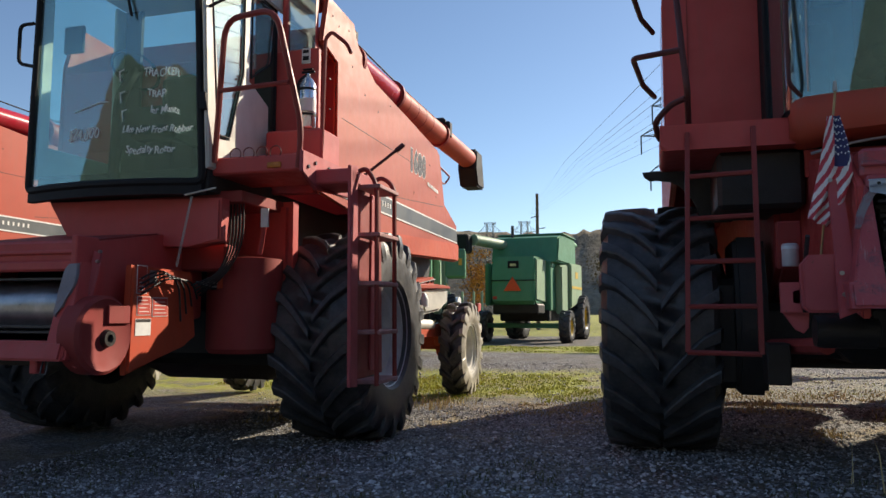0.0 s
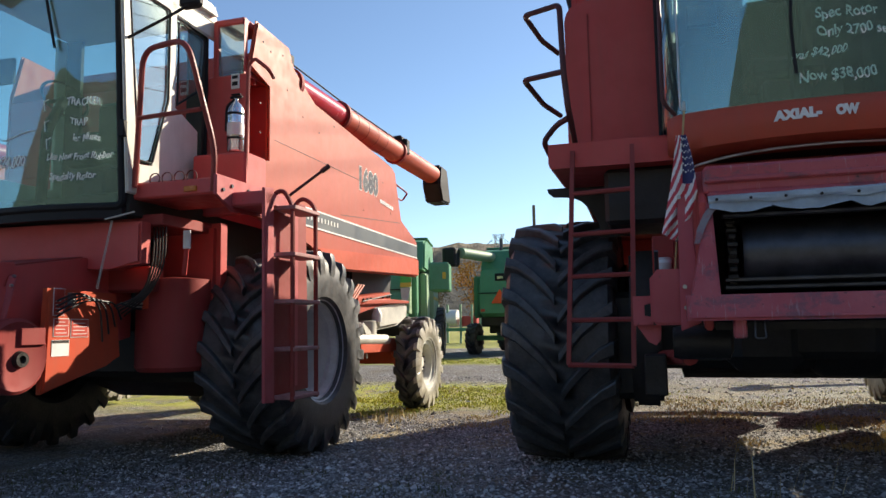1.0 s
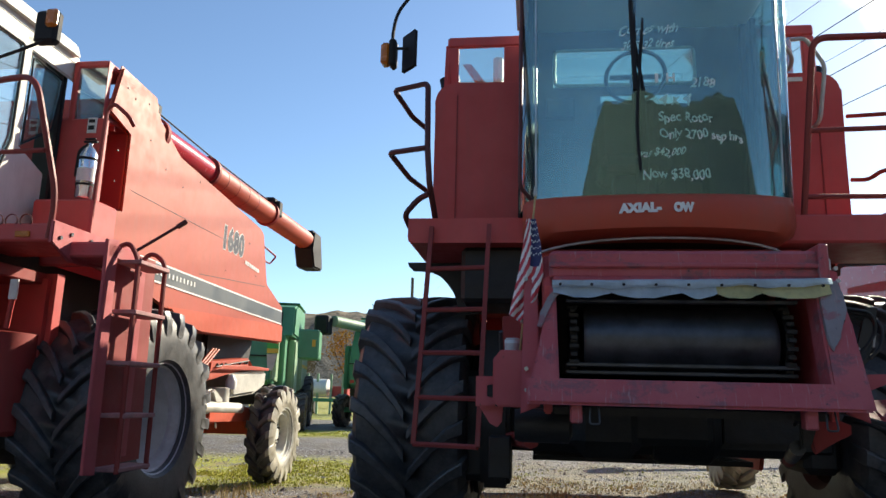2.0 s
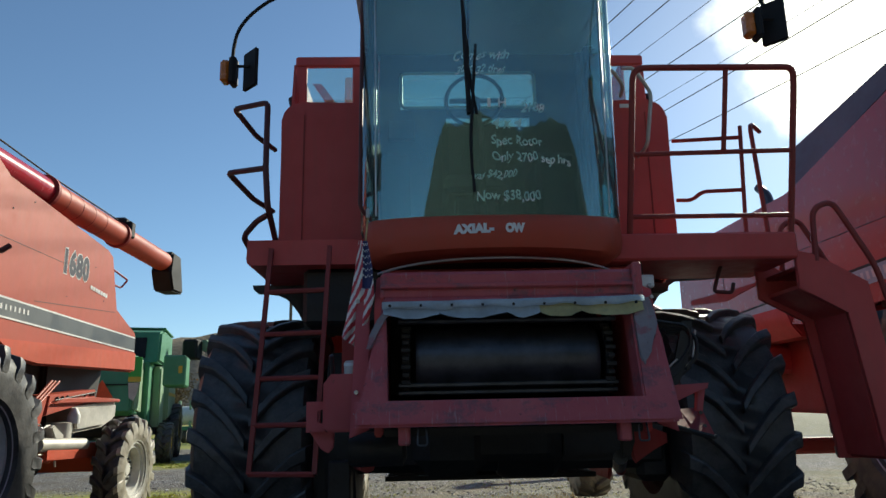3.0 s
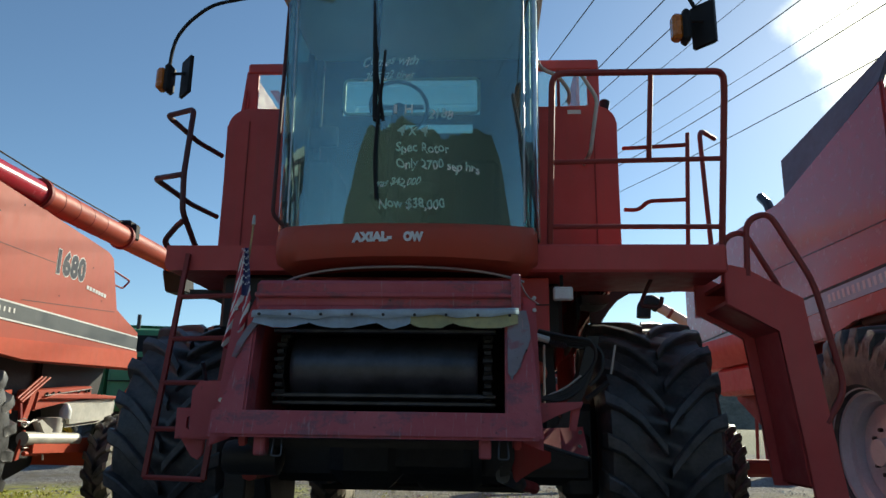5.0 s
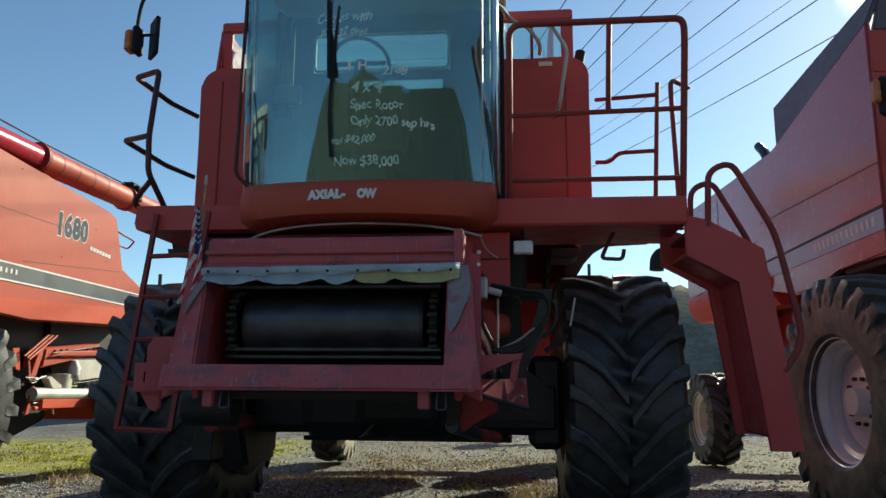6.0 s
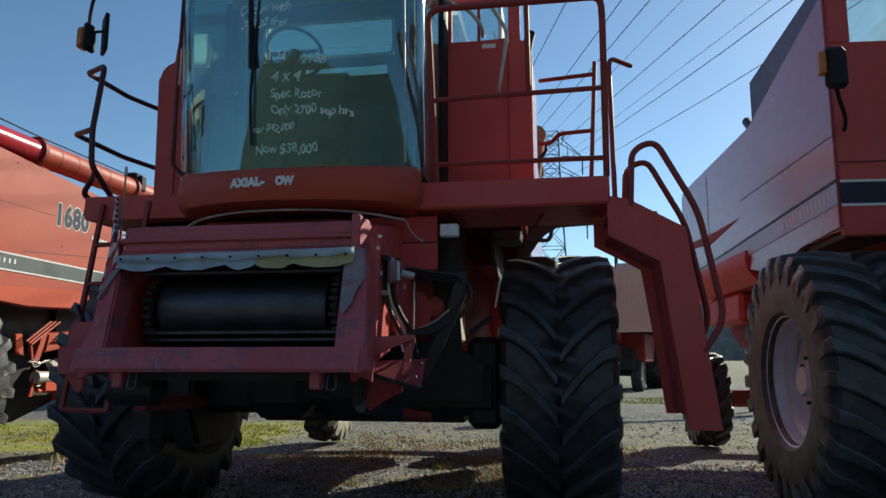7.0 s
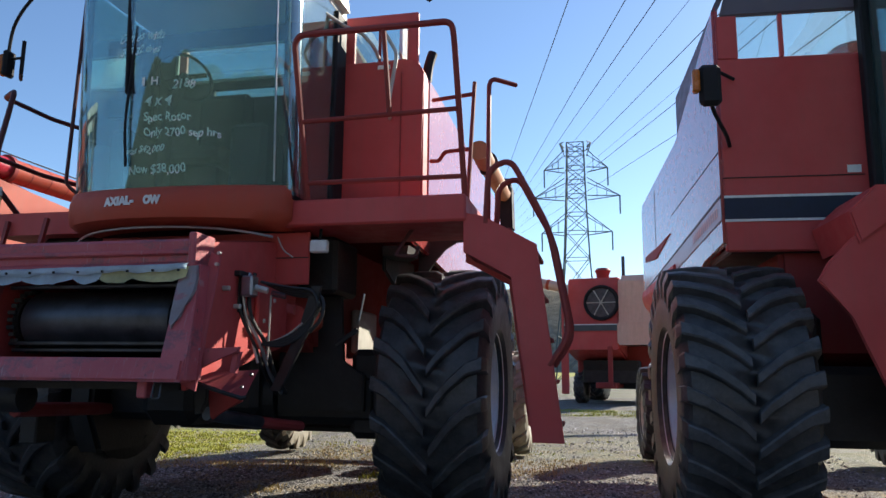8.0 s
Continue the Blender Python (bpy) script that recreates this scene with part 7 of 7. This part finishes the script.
    for x, s in ((3.7, -1), (5.9, 1)):
        wheel(root, (x, 27.2, 0.56), 0.58, 0.38, 0.3, s, 15, TYRE, RIM_WHITE, 0.04, 0.3)
        wheel(root, (x + s * 0.25, 30.6, 0.9), 0.92, 0.75, 0.44, s, 19, TYRE, RIM_WHITE, 0.05, 0.3)
    return root


far_red_combine()


# ---- a farm implement between the green machines ----
implement = thing("farm_implement", (-11.0, 42.0, 0), "green and white farm implement with upright frames", "implement")
part("frame_beam", boxes((-12.4, -9.6, 41.8, 42.0, 0.7, 0.9, 0.02)), GREEN, implement)
part("white_tank", lathe([(-12.2, 0.0), (-12.15, 0.5), (-11.1, 0.5), (-11.05, 0.0)], (0, 42.3, 1.5), "x", 18), WHITE, implement)
for x in (-12.3, -11.7, -10.9, -10.2, -9.7):
    part("upright_frame", boxes((x, x + 0.12, 41.9, 42.05, 0.0, 2.3, 0.02)), GREEN_PALE_SUNLIT, implement)
for x in (-12.0, -10.0):
    part("implement_wheel", lathe([(x - 0.15, 0.0), (x - 0.15, 0.42), (x + 0.15, 0.42), (x + 0.15, 0)], (0, 42.5, 0.42), "x", 20), TYRE, implement)
part("red_hopper", boxes((-10.9, -9.9, 42.1, 42.9, 1.0, 1.6, 0.04)), RED, implement)


# ---- lattice tower, power lines, pole ----
def tower():
    P = Vector((2.93, 59.0, 0))
    k0 = 0.473
    root = thing("transmission_tower", tuple(P), "grey steel lattice transmission tower with three pairs of arms", "pylon")
    # half-width of the body at each level
    levels = [(z * k0, w * k0) for z, w in ((0, 4.2), (8, 3.3), (15, 2.55), (21, 2.1), (25.6, 1.9), (28.8, 1.75), (32, 1.65), (34.5, 1.55), (37, 1.5), (39.5, 1.45), (41.2, 1.4))]
    def corner(z, w, k):
        return P + Vector((w * (1, 1, -1, -1)[k], w * (1, -1, -1, 1)[k], z))
    for k in range(4):
        part("leg", tube([corner(z, w, k) for z, w in levels], 0.075, seg=4), LATTICE, root)
    for (z0, w0), (z1, w1) in zip(levels, levels[1:]):
        for k in range(4):
            a, b = corner(z0, w0, k), corner(z0, w0, (k + 1) % 4)
            c, d = corner(z1, w1, k), corner(z1, w1, (k + 1) % 4)
            bm = tube([a, d], 0.035, seg=4)
            tube([b, c], 0.035, seg=4, bm=bm)
            part("bracing", tube([c, d], 0.035, seg=4, bm=bm), LATTICE, root)
    for z, reach in ((25.4, 5.9), (31.6, 7.3), (36.6, 5.4), (41.2, 2.7)):
        for s in (-1, 1):
            z1 = z * k0
            tip = P + Vector((s * reach * k0, 0, z1 + 0.1))
            bm = bmesh.new()
            for q in (-1, 1):
                lo, hi = P + Vector((s * 0.92, q * 0.8, z1)), P + Vector((s * 0.88, q * 0.8, z1 + (1.5 if z < 40 else -0.8)))
                tube([lo, tip], 0.045, seg=4, bm=bm)
                tube([hi, tip], 0.04, seg=4, bm=bm)
                for f in (0.3, 0.6):
                    tube([lo.lerp(tip, f), hi.lerp(tip, f)], 0.025, seg=4, bm=bm)
            part("cross_arm", bm, LATTICE, root)
            if z < 40:
                part("insulator", tube([tip, tip - Vector((0, 0, 1.5))], 0.06, seg=6), LATTICE, root)
    return root


def power_lines():
    """Cables that come over the yard and climb towards a support out of sight."""
    way = Vector((-0.172, 0.985, 0))
    for x, y, r in ((4.1, 18.9, 0.014), (5.6, 19.2, 0.014), (6.4, 19.3, 0.014), (8.15, 20.6, 0.014), (7.85, 26.8, 0.014), (8.1, 31.0, 0.014), (7.2, 19.8, 0.008), (8.6, 23.0, 0.008)):
        pts = []
        for k in range(70):
            s = -60 + 5.0 * k + max(0, k - 40) ** 2 * 0.6
            rise = 14.5 + 0.118 * (s - 100) if s > 100 else 0.145 * s if s > 0 else 0.145 * (s + s * s / 120)
            pts.append(Vector((x, y, 11.0 + rise)) + way * s)
        single("power_line", tube(pts, r, seg=5), WIRE, "dark power cable sagging across the sky", "cable", "power lines overhead", at=(x, y, 11.0))


pylon = tower()
for x in (-65.3, -50.6):
    copy_thing(pylon, pose(x, 300, 0) @ Matrix.Scale(2.0, 4))["label"] = "small grey transmission tower far off on the ridge"
power_lines()
pole = thing("utility_pole", (-6.7, 44.5, 0), "thin dark wooden utility pole with short brackets", "pole")
part("post", lathe([(0.0, 0.13), (8.4, 0.09), (8.4, 0)], (-6.7, 44.5, 0), "z", 10), WOOD, pole)
part("bracket", tube([(-6.7, 44.5, 7.0), (-7.1, 44.5, 6.9)], 0.03), DARK_STEEL, pole)
part("bracket", tube([(-6.7, 44.5, 6.2), (-6.2, 44.5, 6.25)], 0.03), DARK_STEEL, pole)


# ---- trees ----
def leaf_material(name, a, b):
    n = Nodes(name)
    info = n.tree.nodes.new("ShaderNodeNewGeometry")
    return n.done(n.mix(info.outputs["Random Per Island"], a, b), 0.8, Specular_IOR_Level=0.1)


ORANGE_LEAF = leaf_material("orange_leaves", (0.42, 0.17, 0.03), (0.55, 0.30, 0.06))
BROWN_LEAF = leaf_material("brown_leaves", (0.13, 0.10, 0.05), (0.22, 0.16, 0.08))
DARK_LEAF = leaf_material("dark_leaves", (0.025, 0.045, 0.02), (0.06, 0.08, 0.03))


def tree(at, height, spread, leaf, seed, label, count=2600):
    rnd = random.Random(seed)
    root = thing("tree", at, label, "tree", "trees beyond the yard")
    at = Vector(at)
    bm = bmesh.new()
    ends = []
    trunk = [at + Vector((0.1 * height * 0.1 * math.sin(k), 0, height * 0.13 * k)) for k in range(6)]
    for k, (a, b) in enumerate(zip(trunk, trunk[1:])):
        tube([a, b], 0.028 * height * (1 - k * 0.16), seg=7, bm=bm)
    for k in range(16):
        base = trunk[2 + k % 4]
        a = rnd.random() * 6.28
        tip = base + Vector((math.cos(a) * spread * rnd.uniform(0.4, 0.95), math.sin(a) * spread * rnd.uniform(0.4, 0.95), height * rnd.uniform(0.12, 0.42)))
        mid = base.lerp(tip, 0.5) + Vector((0, 0, -0.03 * height))
        tube([base, mid, tip], 0.008 * height, 0.5, 5, bm)
        ends += [mid, tip, tip]
    part("trunk", bm, WOOD, root)
    bm = bmesh.new()
    for k in range(count):
        e = ends[rnd.randrange(len(ends))]
        r = spread * 0.36
        p = e + Vector((rnd.gauss(0, r * 0.6), rnd.gauss(0, r * 0.6), min(0.8 * r, rnd.gauss(0.0, r * 0.4))))
        u = Vector((rnd.gauss(0, 1), rnd.gauss(0, 1), rnd.gauss(0, 1))).normalized() * rnd.uniform(0.06, 0.14) * (height / 7)
        v = u.orthogonal().normalized() * u.length * 0.7
        bm.faces.new([bm.verts.new(p + q) for q in (-u, v, u, -v)])
    part("crown", bm, leaf, root, smooth=None)


tree((-14.6, 60, 0), 6.2, 1.9, ORANGE_LEAF, 1, "orange autumn tree beyond the green combines")
tree((-12.6, 66, 0), 7.0, 2.0, BROWN_LEAF, 2, "brown half-bare autumn tree by the lane", 1200)
tree((-19.5, 62, 0), 5.8, 2.2, BROWN_LEAF, 3, "brown half-bare autumn tree by the lane", 2400)
tree((-3.5, 75, 0), 7.5, 2.8, BROWN_LEAF, 4, "brown half-bare autumn tree by the lane", 1400)


# ---- loose stones, straw and grass ----
def scatter_mesh(name, verts, faces, mat, label, category):
    data = bpy.data.meshes.new(name)
    data.from_pydata(verts, [], faces)
    data.materials.append(mat)
    return tagged(new(name, data), label, category, kind="stuff")


def stone_material():
    n = Nodes("loose_stones")
    info = n.tree.nodes.new("ShaderNodeNewGeometry")
    col = n.ramp(info.outputs["Random Per Island"], [(0.0, (0.06, 0.06, 0.066)), (0.35, (0.20, 0.20, 0.21)), (0.65, (0.37, 0.37, 0.385)), (0.9, (0.56, 0.56, 0.565)), (1.0, (0.78, 0.78, 0.78))])
    n.bump(n.noise(120, 3), 0.3, 0.005)
    return n.done(col, 0.85)


def stones():
    rnd = np.random.default_rng(4)
    shape = np.array([(1, 0, 0), (-1, 0, 0), (0, 1, 0), (0, -1, 0), (0, 0, 1), (0, 0, -1)], float)
    tris = np.array([(0, 2, 4), (2, 1, 4), (1, 3, 4), (3, 0, 4), (2, 0, 5), (1, 2, 5), (3, 1, 5), (0, 3, 5)])
    near, far = 84000, 9000
    n = near + far
    x = np.concatenate([rnd.uniform(-5.0, 6.5, near), rnd.uniform(-6, 8, far)])
    y = np.concatenate([2.2 + 6.8 * rnd.random(near) ** 1.25, rnd.uniform(8, 16, far)])
    r = 0.0075 + 0.011 * rnd.random(n) ** 2 + np.where(rnd.random(n) < 0.025, 0.012, 0.0)
    r[near:] *= 1.2
    p = shape[None] * (r[:, None] * rnd.uniform(0.7, 1.3, (n, 3)) * np.array((1, 1, 0.6)))[:, None, :] + rnd.normal(0, 1, (n, 6, 3)) * (r * 0.2)[:, None, None]
    a = rnd.uniform(0, 6.28, n)
    c, s = np.cos(a)[:, None], np.sin(a)[:, None]
    z = np.array([ground_z(float(i), float(j)) for i, j in zip(x, y)]) + r * 0.15
    verts = np.stack([x[:, None] + c * p[..., 0] - s * p[..., 1], y[:, None] + s * p[..., 0] + c * p[..., 1], z[:, None] + p[..., 2]], -1).reshape(-1, 3)
    faces = (tris[None] + 6 * np.arange(n)[:, None, None]).reshape(-1, 3)
    scatter_mesh("loose_gravel", verts.tolist(), faces.tolist(), stone_material(), "grey and pale loose gravel stones on the yard", "gravel")


def blades(name, zones, mat, label, category, seed):
    """Tufts of thin blades: each zone is (x0, x1, y0, y1, tufts, blades per tuft, height, spread)."""
    rnd = random.Random(seed)
    verts, faces = [], []
    for x0, x1, y0, y1, tufts, per, height, spread in zones:
        for _ in range(tufts):
            cx, cy = rnd.uniform(x0, x1), rnd.uniform(y0, y1)
            if noise.noise((cx * 0.8, cy * 0.8, seed)) < -0.12:
                continue
            for _ in range(per):
                x, y = cx + rnd.gauss(0, spread), cy + rnd.gauss(0, spread)
                h = height * rnd.uniform(0.4, 1.15)
                a, lean = rnd.uniform(0, 6.28), rnd.uniform(0.1, 0.8) * h
                w = rnd.uniform(0.0022, 0.0045) * (1 + y * 0.08)
                z = ground_z(x, y) - 0.004
                dx, dy = math.cos(a), math.sin(a)
                b = len(verts)
                verts += [(x - dy * w, y + dx * w, z), (x + dy * w, y - dx * w, z), (x + dx * lean * 0.35 + dy * w * 0.7, y + dy * lean * 0.35 - dx * w * 0.7, z + h * 0.6), (x + dx * lean * 0.35 - dy * w * 0.7, y + dy * lean * 0.35 + dx * w * 0.7, z + h * 0.6), (x + dx * lean, y + dy * lean, z + h * (1 - 0.3 * rnd.random()))]
                faces += [(b, b + 1, b + 2, b + 3), (b + 3, b + 2, b + 4)]
    scatter_mesh(name, verts, faces, mat, label, category)


stones()
GRASS_BLADE = leaf_material("grass_blades", (0.30, 0.34, 0.05), (0.56, 0.54, 0.12))
STRAW_BLADE = leaf_material("straw_blades", (0.44, 0.32, 0.14), (0.68, 0.55, 0.30))
DULL_BLADE = leaf_material("dull_weed_blades", (0.06, 0.08, 0.03), (0.15, 0.14, 0.07))
blades("grass_verge", [(-4.5, -0.7, 9.4, 13.5, 1300, 9, 0.045, 0.06), (-0.7, 6.5, 9.8, 13.5, 150, 7, 0.04, 0.06), (-9, 8, 19.5, 22.5, 1500, 8, 0.06, 0.1), (2.0, 2.3, 8.1, 8.4, 3, 12, 0.09, 0.06), (-7.5, -3.2, 11.0, 13.5, 500, 9, 0.05, 0.06), (2.9, 3.2, 8.0, 8.4, 1, 14, 0.12, 0.04)], GRASS_BLADE, "yellow-green short grass along the verge", "grass", 8)
blades("dry_straw", [(-2.4, 4.2, 8.2, 9.3, 600, 9, 0.045, 0.08), (0.6, 4.6, 9.2, 11.5, 420, 8, 0.04, 0.08), (1.4, 3.2, 7.0, 7.6, 130, 10, 0.05, 0.07), (2.0, 3.4, 7.6, 8.2, 120, 9, 0.06, 0.06), (-3.0, -2.3, 8.6, 9.6, 22, 6, 0.16, 0.07), (1.2, 1.9, 4.9, 5.3, 5, 2, 0.32, 0.08), (3.1, 3.6, 6.9, 7.3, 12, 7, 0.16, 0.05), (-5, -3.2, 7.5, 9.5, 120, 9, 0.06, 0.08)], STRAW_BLADE, "bleached dry grass and straw lying on the gravel", "straw", 9)
blades("low_weeds", [(-5, -0.5, 3.2, 5.6, 330, 7, 0.045, 0.05), (0.5, 4.5, 3.6, 6.0, 380, 7, 0.05, 0.06), (4.2, 6.5, 4.5, 7.5, 120, 6, 0.05, 0.05)], DULL_BLADE, "low dull weeds in the shaded gravel", "weeds", 10)
